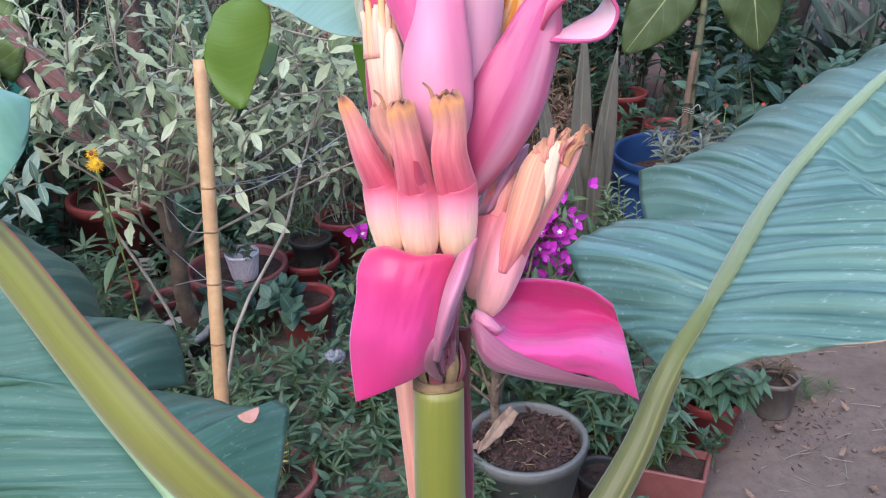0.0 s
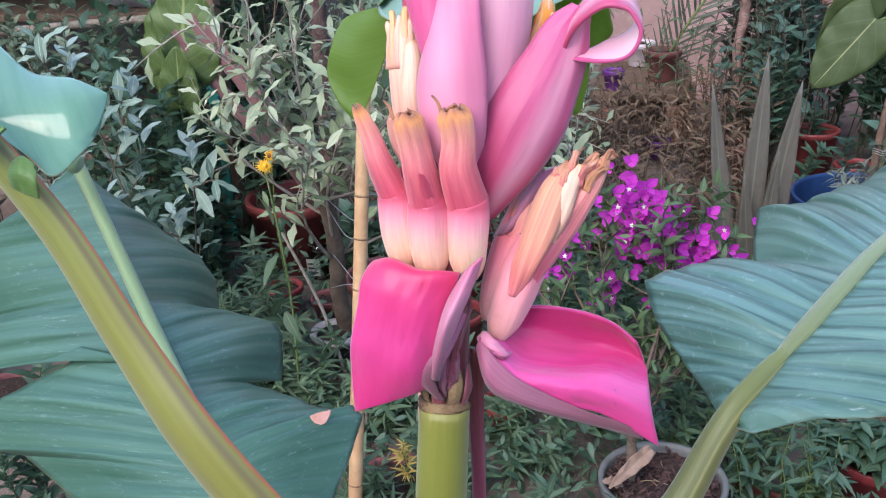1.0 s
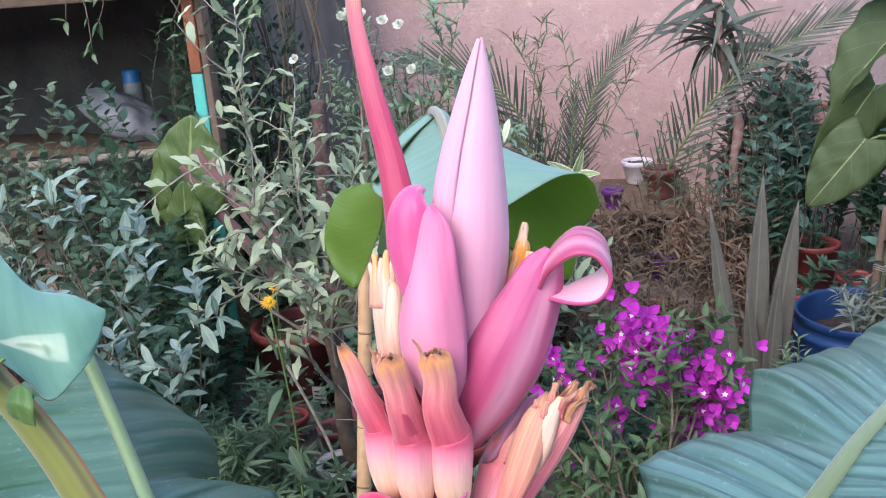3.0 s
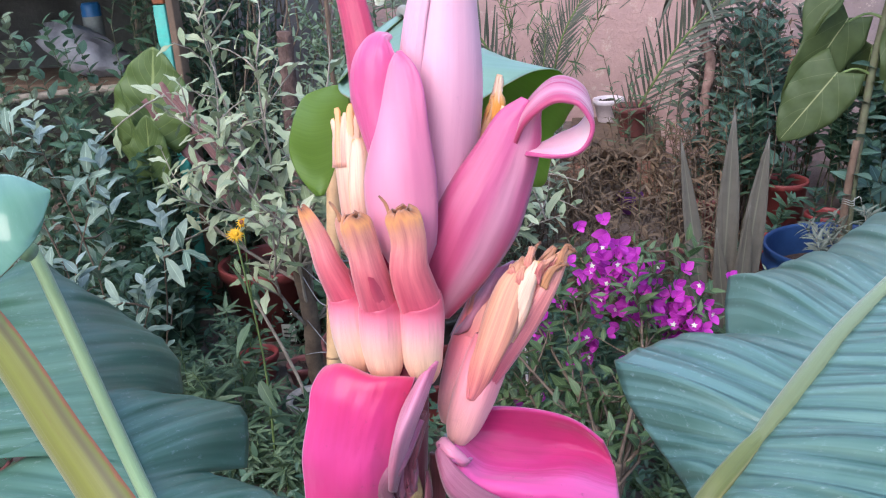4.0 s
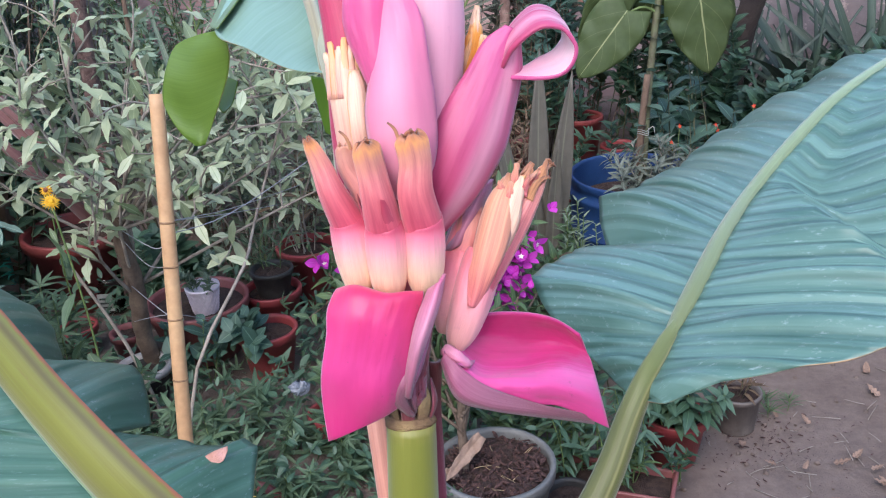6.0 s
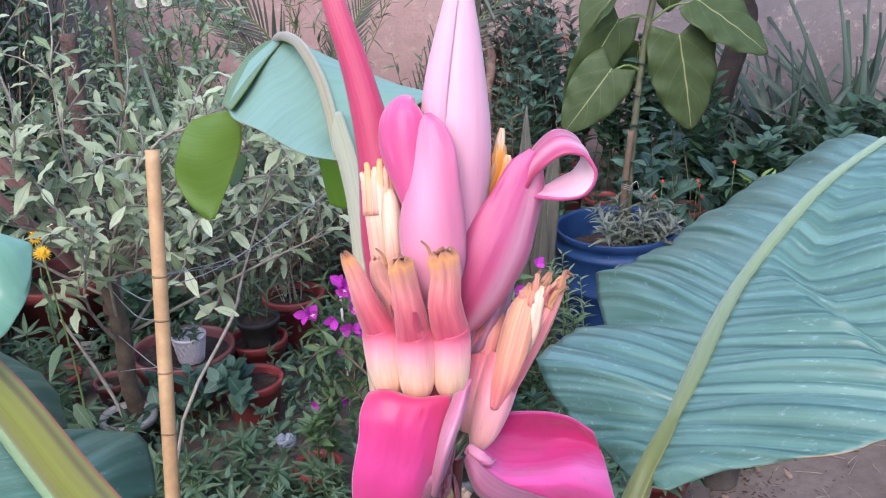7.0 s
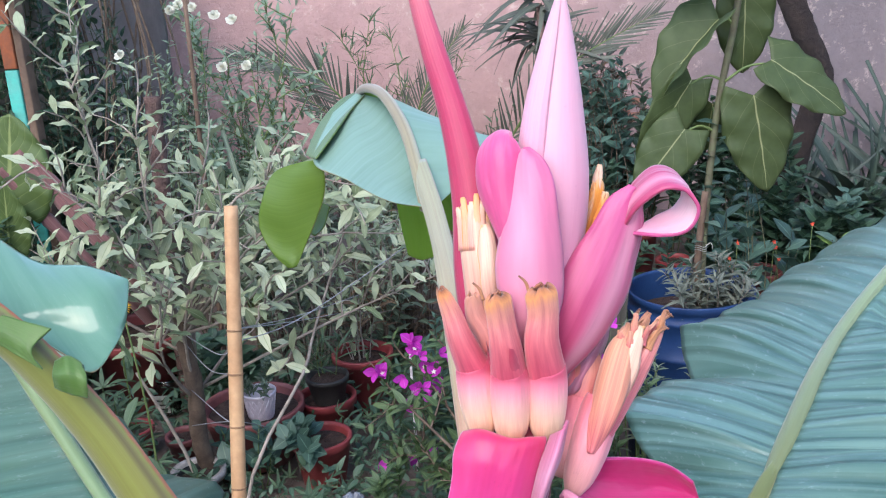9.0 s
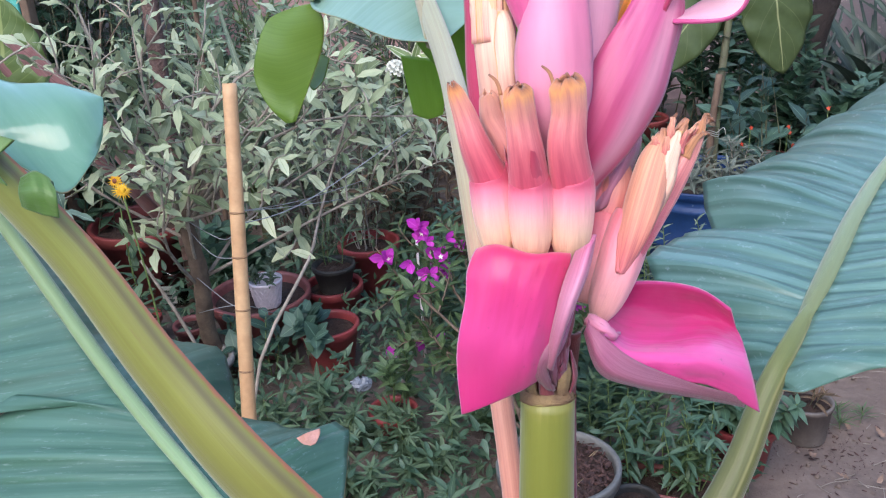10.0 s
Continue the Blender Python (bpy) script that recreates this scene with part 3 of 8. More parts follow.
def tube(shape, points, radii, n=8, rings=None, caps=True, wobble=0.0, rng=None):
    """A round rod through the points, its radius going along the radii."""
    rings = rings or max(2, 3 * (len(points) - 1) + 1)
    co, uv = [], []
    side = None
    for k in range(rings):
        v = k / (rings - 1)
        c = spline(points, v)
        t = unit(spline(points, min(v + 0.02, 1)) - spline(points, max(v - 0.02, 0)))
        r = float(spline([[q] for q in radii], v)[0])
        if side is None:
            side = unit(np.cross(t, (0.13, 0.92, 0.31) if abs(t[1]) < 0.9 else (1, 0, 0)))
        side = unit(side - t * np.dot(side, t))
        other = np.cross(t, side)
        for j in range(n):
            a = 2 * math.pi * j / n
            q = r * (1 + (rng.uniform(-wobble, wobble) if rng else 0))
            co.append(c + q * (math.cos(a) * side + math.sin(a) * other))
            uv.append((j / n, v))
    faces = [(k * n + j, k * n + (j + 1) % n, (k + 1) * n + (j + 1) % n, (k + 1) * n + j) for k in range(rings - 1) for j in range(n)]
    if caps:
        faces += [tuple(range(n - 1, -1, -1)), tuple((rings - 1) * n + j for j in range(n))]
    shape.add(co, faces, uv)


def lathe(shape, at, profile, n=36, lean=0.0, rng=None):
    """Turns rows of (radius, height) round the upright through at."""
    co, uv, m = [], [], len(profile)
    for i, (r, z) in enumerate(profile):
        for j in range(n):
            a = 2 * math.pi * j / n
            co.append((at[0] + r * math.cos(a) + lean * z, at[1] + r * math.sin(a), at[2] + z))
            uv.append((j / n, i / (m - 1)))
    faces = [(i * n + j, i * n + (j + 1) % n, (i + 1) * n + (j + 1) % n, (i + 1) * n + j) for i in range(m - 1) for j in range(n)]
    shape.add(co, faces, uv)


def box(shape, lo, hi):
    (x0, y0, z0), (x1, y1, z1) = lo, hi
    co = [(x0, y0, z0), (x1, y0, z0), (x1, y1, z0), (x0, y1, z0), (x0, y0, z1), (x1, y0, z1), (x1, y1, z1), (x0, y1, z1)]
    shape.add(co, [(0, 3, 2, 1), (4, 5, 6, 7), (0, 1, 5, 4), (1, 2, 6, 5), (2, 3, 7, 6), (3, 0, 4, 7)], [(0, 0)] * 8)


def bevel(ob, width=0.004, segments=2):
    mod = ob.modifiers.new("bevel", 'BEVEL')
    mod.width, mod.segments = width, segments
    return ob


def smooth_step(a, b, v):
    u = min(1.0, max(0.0, (v - a) / (b - a)))
    return u * u * (3 - 2 * u)


def ground_height(x, y):
    """The soil lies a little higher in the bed and along the far wall than on the path."""
    bed = 1 - smooth_step(-0.1, 0.45, x)
    z = 0.24 * smooth_step(1.3, 2.1, y) * bed + 0.30 * smooth_step(3.1, 3.9, y)
    return z * smooth_step(-6, -4, x) * (1 - smooth_step(6, 8, y))


# ---- ground, walls, shed ----
def build_ground():
    xs = [-60, -30, -15, -8] + [-5 + 0.125 * i for i in range(73)] + [6, 10, 18, 35, 60]
    ys = [-60, -30, -12, -5, -2, -0.5] + [0.0 + 0.1 * i for i in range(56)] + [6, 7, 8, 12, 20, 35, 60]
    s = Shape()
    co = []
    for y in ys:
        for x in xs:
            fine = 0.012 * noise.noise((x * 3, y * 3, 0)) + 0.006 * noise.noise((x * 11, y * 11, 4))
            co.append((x, y, ground_height(x, y) + (fine if abs(x) < 4 and 0 < y < 5.5 else 0)))
    n = len(xs)
    s.add(co, [(j * n + i, j * n + i + 1, (j + 1) * n + i + 1, (j + 1) * n + i) for j in range(len(ys) - 1) for i in range(n - 1)])
    tagged(link("ground", s, m_ground), "bare packed brown earth strewn with litter", "ground", kind="structure")


WALL_Y = 5.1


def build_walls():
    def slab(name, lo, hi, mat, label):
        s = Shape()
        box(s, lo, hi)
        return tagged(link(name, s, mat, smooth=False), label, "wall", kind="structure")

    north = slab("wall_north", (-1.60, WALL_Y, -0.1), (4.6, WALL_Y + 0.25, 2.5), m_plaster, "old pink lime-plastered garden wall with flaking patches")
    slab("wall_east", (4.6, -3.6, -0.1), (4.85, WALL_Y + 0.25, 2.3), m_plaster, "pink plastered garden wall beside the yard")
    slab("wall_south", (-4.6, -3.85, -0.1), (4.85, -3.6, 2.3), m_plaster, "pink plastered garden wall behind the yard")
    slab("wall_west", (-4.85, -3.85, -0.1), (-4.6, WALL_Y + 0.25, 2.3), m_shed_wall, "dark grey plastered garden wall beside the shed")
    slab("wall_shed_back", (-4.6, WALL_Y, -0.1), (-1.602, WALL_Y + 0.25, 2.3), m_shed_wall, "dark grey plastered rear wall of the shed")
    slab("wall_shed_side", (-1.75, 3.55, -0.1), (-1.61, WALL_Y - 0.002, 2.1), m_shed_wall, "dark grey plastered side wall of the shed")
    # bricks laid bare where the plaster has fallen off
    rng = random.Random(5)
    one = Shape()
    box(one, (-0.055, -0.012, -0.016), (0.055, 0.012, 0.016))
    proto = None
    for row in range(5):
        for k in range(3):
            if (row, k) in ((0, 2), (4, 0), (4, 2)):
                continue
            if proto is None:
                proto = link("brick", one, m_brick, north, smooth=False)
                ob = proto
            else:
                ob = new("brick", proto.data)
                ob.parent = north
            ob.location = (0.60 + 0.118 * k + 0.055 * (row % 2), WALL_Y - rng.uniform(-0.002, 0.004), 0.80 + 0.040 * row)


def build_shed():
    s = Shape()
    box(s, (-4.58, 3.08, 1.78), (-1.50, WALL_Y - 0.01, 1.83))
    tagged(link("shed_roof", s, m_roof, smooth=False), "rusty flat sheet roof of the shed under creepers", "roof", kind="structure")
    s = Shape()
    box(s, (-4.58, 3.10, 1.70), (-1.50, 3.18, 1.775))
    bevel(tagged(link("shed_beam", s, m_wood), "weathered wooden beam along the shed front", "beam", kind="structure"))
    post = thing("painted_post", (-1.56, 3.2, ground_height(-1.56, 3.2) - 0.01), "wooden post painted orange above and worn turquoise below", "post")
    for nm, z0, z1, mat in (("lower_length", 0.22, 1.42, m_teal_paint), ("upper_length", 1.424, 1.70, m_orange_paint)):
        s = Shape()
        box(s, (-1.585, 3.17, z0), (-1.54, 3.23, z1))
        bevel(link(nm, s, mat, post, "worn turquoise paint" if mat is m_teal_paint else "worn orange paint"))
    s = Shape()
    box(s, (-1.537, 3.175, 0.22), (-1.51, 3.235, 1.70))
    bevel(link("bare_batten", s, m_wood, post, "unpainted brown batten"))


# ---- banana plant ----
EYE_OFF = Vector((0.024, -0.083, 1.414))
TIP = Matrix.Rotation(radians(-16), 3, 'X')


def bp(x, y, z):
    """A place given beside the plant as if upright, laid into the leaning plant."""
    return np.array(TIP @ (Vector((x, y, z)) - EYE_OFF) * 0.68 + Vector((0, 0, 1.66)))


def bdir(x, y, z):
    return np.array(TIP @ Vector((x, y, z)))


SC = 0.68


def petal(name, ctrl, material, parent, label="", thick=0.0016, nu=14, nv=36, ruffle=0.0, seed=1, axis=None, under=None):
    """A curved sheet: rows of x, y, z, half width, cup angle, facing x, y, z."""
    rng = random.Random(seed)
    ph = [rng.uniform(0, 6) for _ in range(4)]
    s = Shape()
    co, uv = [], []
    for k in range(nv + 1):
        v = k / nv
        row = spline(ctrl, v)
        c = bp(*row[:3])
        t = unit(bp(*spline(ctrl, min(v + 0.015, 1))[:3]) - bp(*spline(ctrl, max(v - 0.015, 0))[:3]))
        if axis is None:
            face = bdir(*row[5:8])
            face = unit(face - t * np.dot(face, t))
            side = np.cross(t, face)
        else:
            side = bdir(*axis)
            side = unit(side - t * np.dot(side, t))
            face = np.cross(side, t)
        hw, cup = max(row[3], 0.0004) * SC, math.radians(row[4])
        cup = cup if abs(cup) > 0.02 else 0.02
        rad = hw / cup
        for i in range(nu + 1):
            u = 2 * i / nu - 1
            a = u * cup
            q = c + side * rad * math.sin(a) - face * rad * (1 - math.cos(a))
            w = ruffle * SC * (math.sin(v * 9 + ph[0] + u * 2) * u * u + 0.5 * math.sin(v * 21 + ph[1] - u) * abs(u) ** 3 + 0.25 * math.sin(u * 7 + ph[2] + 4 * v))
            co.append(q + face * w)
            uv.append((i / nu, v))
    s.add(co, [(k * (nu + 1) + i, k * (nu + 1) + i + 1, (k + 1) * (nu + 1) + i + 1, (k + 1) * (nu + 1) + i) for k in range(nv) for i in range(nu)], uv)
    return link(name, s, material, parent, label, thick=thick, under=under)


def banana_leaf(name, rib, left, right, material, rib_mat, parent, rib_r=(0.012, 0.006), label="", seed=3, amp=0.004, freq=26, rib_label="", under=None, fold=None, halves=(-1, 1)):
    """rib: rows of x, y, z. left, right: rows of half width, direction x, y, z, sag and sweep along the rib, evenly spaced;
    or rows of a place on the rib and the margin's x, y, z there."""
    rng = random.Random(seed)
    blade = None
    for rows, sgn in ((left, -1), (right, 1)):
        if sgn not in halves:
            continue
        s = Shape()
        nu, nv = 16, 240
        co, uv = [], []
        ph = rng.uniform(0, 6)
        for k in range(nv + 1):
            v = k / nv
            if len(rows[0]) == 4:
                k0 = max(q for q in range(len(rows) - 1) if rows[q][0] <= v)
                f = (v - rows[k0][0]) / (rows[k0 + 1][0] - rows[k0][0])
                f = f * 0.6 + 0.4 * f * f * (3 - 2 * f)
                rim = np.array(rows[k0][1:]) * (1 - f) + np.array(rows[k0 + 1][1:]) * f - spline(rib, v)
                w, (dx, dy, dz), sag, sweep = np.linalg.norm(rim), rim, 0.0, 0.0
            else:
                w, dx, dy, dz, sag, sweep = spline(rows, v)
            w = max(w, 0.002)
            base = spline(rib, v)
            d = unit((dx, dy, dz))
            t = unit(spline(rib, min(v + 0.02, 1)) - spline(rib, max(v - 0.02, 0)))
            nrm = unit(np.cross(t, d)) * (1 if sgn > 0 else -1)
            nrm = nrm if nrm[2] > -0.2 else -nrm
            jag = 1 + 0.012 * math.sin(v * 31 + ph) + 0.005 * math.sin(v * 83 + 2 * ph)
            for i in range(nu + 1):
                u = i / nu
                q = base + d * w * u * jag + t * sweep * u * u
                q = q + np.array((0, 0, -sag * u * u))
                cor = amp * (math.sin(v * freq * 6.283 + ph) * 0.55 + math.sin(v * freq * 2.1 + 1.7 * ph) * 1.2) * min(1, 3 * u) * (0.4 + 0.6 * u) * (1 - 0.65 * u ** 4)
                if len(rows[0]) == 4:
                    cor += 0.05 * w * math.sin(math.pi * u)
                if fold and sgn > 0:
                    edge_v = fold - 0.5 * u
                    cor += 0.034 * (smooth_step(edge_v + 0.06, edge_v + 0.34, v) - smooth_step(edge_v - 0.02, edge_v + 0.06, v)) * smooth_step(0.04, 0.16, u)
                q = q + nrm * cor
                co.append(bp(*q))
                uv.append((u, v))
        quads = [(k * (nu + 1) + i, k * (nu + 1) + i + 1, (k + 1) * (nu + 1) + i + 1, (k + 1) * (nu + 1) + i) for k in range(nv) for i in range(nu)]
        s.add(co, quads if sgn > 0 else [q[::-1] for q in quads], uv)
        ob = link("leaf_blade" if blade is None else "half_blade", s, material, parent if blade is None else blade, label if blade is None else "", thick=0.0007, under=under)
        if blade is None:
            blade = ob
    s = Shape()
    tube(s, [bp(*r) for r in rib], [r * SC for r in rib_r], n=10, rings=40)
    link("midrib", s, rib_mat, blade, rib_label)
    return blade


def sheet(name, curves, material, parent, label="", nu=18, nv=34, thick=0.0014, ruffle=0.0, seed=1, under=None, flip=False):
    """A sheet laid over a few long curves, given from one edge to the other."""
    rng = random.Random(seed)
    ph = [rng.uniform(0, 6) for _ in range(3)]
    s = Shape()
    co, uv = [], []
    for k in range(nv + 1):
        v = k / nv
        row = [spline(c, v) for c in curves]
        for i in range(nu + 1):
            u = i / nu
            q = spline(row, u) + np.array((0, ruffle * (math.sin(9 * v + ph[0] + 3 * u) + 0.6 * math.sin(17 * v + ph[1] - 5 * u) + 0.5 * math.sin(11 * u + ph[2])), 0)) * min(1, 4 * v)
            co.append(bp(*q))
            uv.append((u, v))
    quads = [(k * (nu + 1) + i, k * (nu + 1) + i + 1, (k + 1) * (nu + 1) + i + 1, (k + 1) * (nu + 1) + i) for k in range(nv) for i in range(nu)]
    s.add(co, [q[::-1] for q in quads] if flip else quads, uv)
    return link(name, s, material, parent, label, thick=thick, under=under)


def fruit(parent, base, joint, tip, r, floret_mat, skin=None, seed=1, torn=0.2, end=0.72, floret=True):
    """A little banana whose toothed top holds the withered floret."""
    rng = random.Random(seed)
    skin = skin or m_fruit
    b, j, t = (np.array(bp(*q)) for q in (base, joint, tip))
    s = Shape()
    n, rings = 24, 26
    long = np.linalg.norm(j - b)
    mid = (b + j) / 2 + 0.05 * long * unit(bdir(0, -1, -0.3))
    path = [b, mid, j, j + 0.16 * long * unit(t - j)]
    size = [(0.50,), (0.84,), (1.00,), (1.07,), (1.08,), (1.03,), (0.94,), (0.86,)]
    co, uv = [], []
    ph = rng.uniform(0, 6)
    for k in range(rings + 1):
        v = k / rings
        c = spline(path, v)
        ax = unit(spline(path, min(v + 0.05, 1)) - spline(path, max(v - 0.05, 0)))
        fwd = unit(np.array(bdir(0, -1, 0)) - ax * np.dot(bdir(0, -1, 0), ax))
        sd = np.cross(ax, fwd)
        rr = r * SC * spline(size, v)[0]
        for i in range(n):
            g = 2 * math.pi * i / n
            tooth = max(0.0, math.cos(1.5 * g + ph)) ** 6 * 0.60 * long * max(0, (v - 0.82) / 0.18)
            f = 1 + 0.045 * math.cos(5 * g + ph) * math.sin(math.pi * min(1, 1.1 * v)) + 0.02 * math.sin(2 * g + 3 * v + ph)
            co.append(c + rr * f * (math.cos(g) * fwd * 0.92 + math.sin(g) * sd) + ax * (tooth - 0.10 * long * max(0, (v - 0.82) / 0.18)))
            uv.append((i / n, 1.3 * v if v < 0.667 else 0.867 + 0.4 * (v - 0.667)))
    faces = [(k * n + i, k * n + (i + 1) % n, (k + 1) * n + (i + 1) % n, (k + 1) * n + i) for k in range(rings) for i in range(n)]
    s.add(co, faces + [tuple(range(n))[::-1]], uv)
    ob = link("fruit", s, skin, parent)
    if not floret:
        return ob
    # the floret: a flattened, pleated strap with a ragged hooded end
    s = Shape()
    n, rings = 30, 30
    co, uv = [], []
    start = j - 0.01 * (j - b)
    span = np.linalg.norm(t - start)
    rag = [rng.uniform(-torn, 0.03) + 0.05 * math.sin(0.9 * q + seed) for q in range(n + 1)]
    sway = np.array(bdir(rng.uniform(-1, 1), -0.6, 0)) * 0.0022
    pts = [start, start * 0.62 + t * 0.38 + sway, start * 0.3 + t * 0.7 - 0.4 * sway, t]
    fold = rng.uniform(0, 6)
    for k in range(rings):
        v = k / (rings - 1)
        c = spline(pts, v)
        ax = unit(spline(pts, min(v + 0.05, 1)) - spline(pts, max(v - 0.05, 0)))
        fwd = unit(np.array(bdir(0.25 * math.sin(seed), -1, 0)) - ax * np.dot(bdir(0.25 * math.sin(seed), -1, 0), ax))
        sd = np.cross(ax, fwd)
        wide = (0.955 + (end - 0.955) * v ** 1.0 - 0.04 * math.sin(math.pi * v) + 0.05 * v * math.sin(7 * v + seed)) * (1 - 0.50 * max(0, (v - 0.86) / 0.14) ** 2)
        deep = (0.91 - 0.47 * v) * (1 - 0.6 * max(0, (v - 0.8) / 0.2) ** 2)
        for i in range(n + 1):
            g = math.pi * 1.15 * (2 * i / n - 1)
            ext = rag[i] * max(0, v - 0.7) / 0.3 * span * 0.35
            pleat = 1 + (0.03 + 0.08 * v) * math.cos(g * 2.3 + fold + 1.6 * v) + 0.05 * math.cos(g * 4 - fold) * math.sin(math.pi * v) + 0.03 * v * math.sin(g * 8 + 2 * fold)
            hood = fwd * r * SC * 0.10 * max(0, v - 0.86) / 0.14
            co.append(c + r * SC * pleat * (math.cos(g) * fwd * deep * min(wide, 1) + math.sin(g) * sd * wide) + ax * ext + hood * math.cos(g))
            uv.append((i / n, v))
    s.add(co, [(k * (n + 1) + i, k * (n + 1) + i + 1, (k + 1) * (n + 1) + i + 1, (k + 1) * (n + 1) + i) for k in range(rings - 1) for i in range(n)], uv)
    link("floret", s, floret_mat, ob, thick=0.0009)
    return ob


def build_banana():
    plant = thing("banana_plant", (-0.01, 0.40, 0.0), "flowering pink banana plant with upright pink bracts and broad blue-green leaves", "banana plant")
    # the false stem, below the view, that carries stalk and leaves
    s = Shape()
    root = np.array((-0.01, 0.40, -0.02))
    neck = bp(0.0, 0.55, 1.02)
    tube(s, [root, root * 0.5 + neck * 0.5 + np.array((0, 0.01, 0)), neck], [0.055, 0.045, 0.030], n=18, rings=24)
    link("false_stem", s, m_petiole, plant, "smooth green banana stem")
    s = Shape()
    tube(s, [bp(0.003, 0.535, 1.0), bp(-0.002, 0.512, 1.12), bp(0.0015, 0.50, 1.231)], [0.019 * SC, 0.0175 * SC, 0.0163 * SC], n=24, rings=20)
    link("flower_stalk", s, m_stalk, plant, "lime-green flower stalk")
    s = Shape()
    tube(s, [bp(0.0015, 0.50, 1.229), bp(0.0015, 0.50, 1.2315), bp(0.002, 0.50, 1.2345), bp(0.002, 0.50, 1.2365)], [0.0164 * SC, 0.0168 * SC, 0.0150 * SC, 0.009 * SC], n=24, rings=12, wobble=0.04, rng=random.Random(2))
    link("node_scar", s, m_collar, plant, "tan scar ring at the top of the stalk")
    s = Shape()
    tube(s, [bp(0.003, 0.503, 1.232), bp(0.006, 0.503, 1.27), bp(0.004, 0.503, 1.33), bp(0.012, 0.50, 1.42)], [0.0115 * SC, 0.010 * SC, 0.014 * SC, 0.012 * SC], n=16, rings=18)
    link("flower_axis", s, m_dry_red, plant, "dark reddish flower axis")
    rng = random.Random(9)
    for k in range(7):
        a = -2.4 + 0.75 * k
        x, y = 0.002 + 0.013 * math.sin(a), 0.50 - 0.013 * math.cos(a)
        petal("dry_scale", [(x, y, 1.232, 0.004, 30, math.sin(a), -math.cos(a), 0), (x * 1.3, y - 0.002, 1.244 + rng.uniform(0, .006), 0.005, 40, math.sin(a), -math.cos(a), 0.4), (x * 1.1, y + 0.002, 1.254 + rng.uniform(0, .012), 0.001, 20, math.sin(a), -math.cos(a), 0.6)], m_dry_red if k % 2 else m_collar, plant, thick=0.0008, nu=6, nv=8, seed=k)
    # lower bracts, bent down
    sheet("bract", [[(-0.0349, 0.4980, 1.3133), (-0.0365, 0.4740, 1.3251), (-0.0424, 0.4650, 1.3148), (-0.0442, 0.4630, 1.2995), (-0.0498, 0.4660, 1.2741), (-0.0511, 0.4720, 1.2543), (-0.0499, 0.4780, 1.2289)],
                    [(-0.0263, 0.4960, 1.3131), (-0.0249, 0.4680, 1.3275), (-0.0287, 0.4590, 1.3151), (-0.0328, 0.4570, 1.2966), (-0.0376, 0.4600, 1.2749), (-0.0406, 0.4670, 1.2551), (-0.0420, 0.4740, 1.2327)],
                    [(-0.0100, 0.4950, 1.3103), (-0.0071, 0.4640, 1.3220), (-0.0117, 0.4560, 1.3110), (-0.0172, 0.4550, 1.2925), (-0.0224, 0.4590, 1.2741), (-0.0257, 0.4650, 1.2547), (-0.0270, 0.4720, 1.2386)],
                    [(0.0026, 0.4960, 1.3092), (0.0059, 0.4660, 1.3218), (-0.0001, 0.4590, 1.3078), (-0.0060, 0.4580, 1.2892), (-0.0098, 0.4620, 1.2725), (-0.0123, 0.4680, 1.2565), (-0.0135, 0.4740, 1.2437)],
                    [(0.0117, 0.4980, 1.3082), (0.0155, 0.4730, 1.3199), (0.0105, 0.4660, 1.3039), (0.0049, 0.4660, 1.2847), (0.0017, 0.4700, 1.2695), (0.0001, 0.4750, 1.2591), (-0.0011, 0.4800, 1.2495)]], m_bract_hot, plant, "hot-pink bract bent down in front of the stalk", nu=30, nv=50, ruffle=0.0010, seed=4, under=m_bract_lilac, flip=True)
    sheet("bract_edge", [[(0.0191, 0.4730, 1.3214), (0.0105, 0.4640, 1.3043), (0.0050, 0.4640, 1.2852), (0.0017, 0.4680, 1.2700), (-0.0001, 0.4720, 1.2552)],
                         [(0.0252, 0.4620, 1.3271), (0.0181, 0.4550, 1.3091), (0.0106, 0.4550, 1.2898), (0.0058, 0.4600, 1.2719), (0.0014, 0.4680, 1.2556)],
                         [(0.0294, 0.4700, 1.3311), (0.0239, 0.4640, 1.3122), (0.0160, 0.4660, 1.2929), (0.0095, 0.4700, 1.2762), (0.0025, 0.4760, 1.2531)]], m_bract_lilac, plant, "rolled lilac edge of the bent bract", nu=14, nv=26, ruffle=0.0006, seed=6)
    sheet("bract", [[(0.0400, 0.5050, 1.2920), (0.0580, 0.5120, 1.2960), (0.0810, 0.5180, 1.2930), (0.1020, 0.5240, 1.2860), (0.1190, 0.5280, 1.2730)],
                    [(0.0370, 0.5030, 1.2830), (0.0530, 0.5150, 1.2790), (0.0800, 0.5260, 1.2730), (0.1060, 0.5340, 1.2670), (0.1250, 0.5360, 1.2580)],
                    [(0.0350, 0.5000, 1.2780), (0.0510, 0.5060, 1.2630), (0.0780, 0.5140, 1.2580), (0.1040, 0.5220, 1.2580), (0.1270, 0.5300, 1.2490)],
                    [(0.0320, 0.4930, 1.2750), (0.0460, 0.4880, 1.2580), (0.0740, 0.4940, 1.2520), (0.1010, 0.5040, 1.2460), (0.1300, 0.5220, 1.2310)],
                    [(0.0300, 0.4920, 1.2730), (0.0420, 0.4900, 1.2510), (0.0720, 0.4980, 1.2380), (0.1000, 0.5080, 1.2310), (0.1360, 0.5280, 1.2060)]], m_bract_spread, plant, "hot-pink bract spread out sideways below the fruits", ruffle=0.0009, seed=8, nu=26)
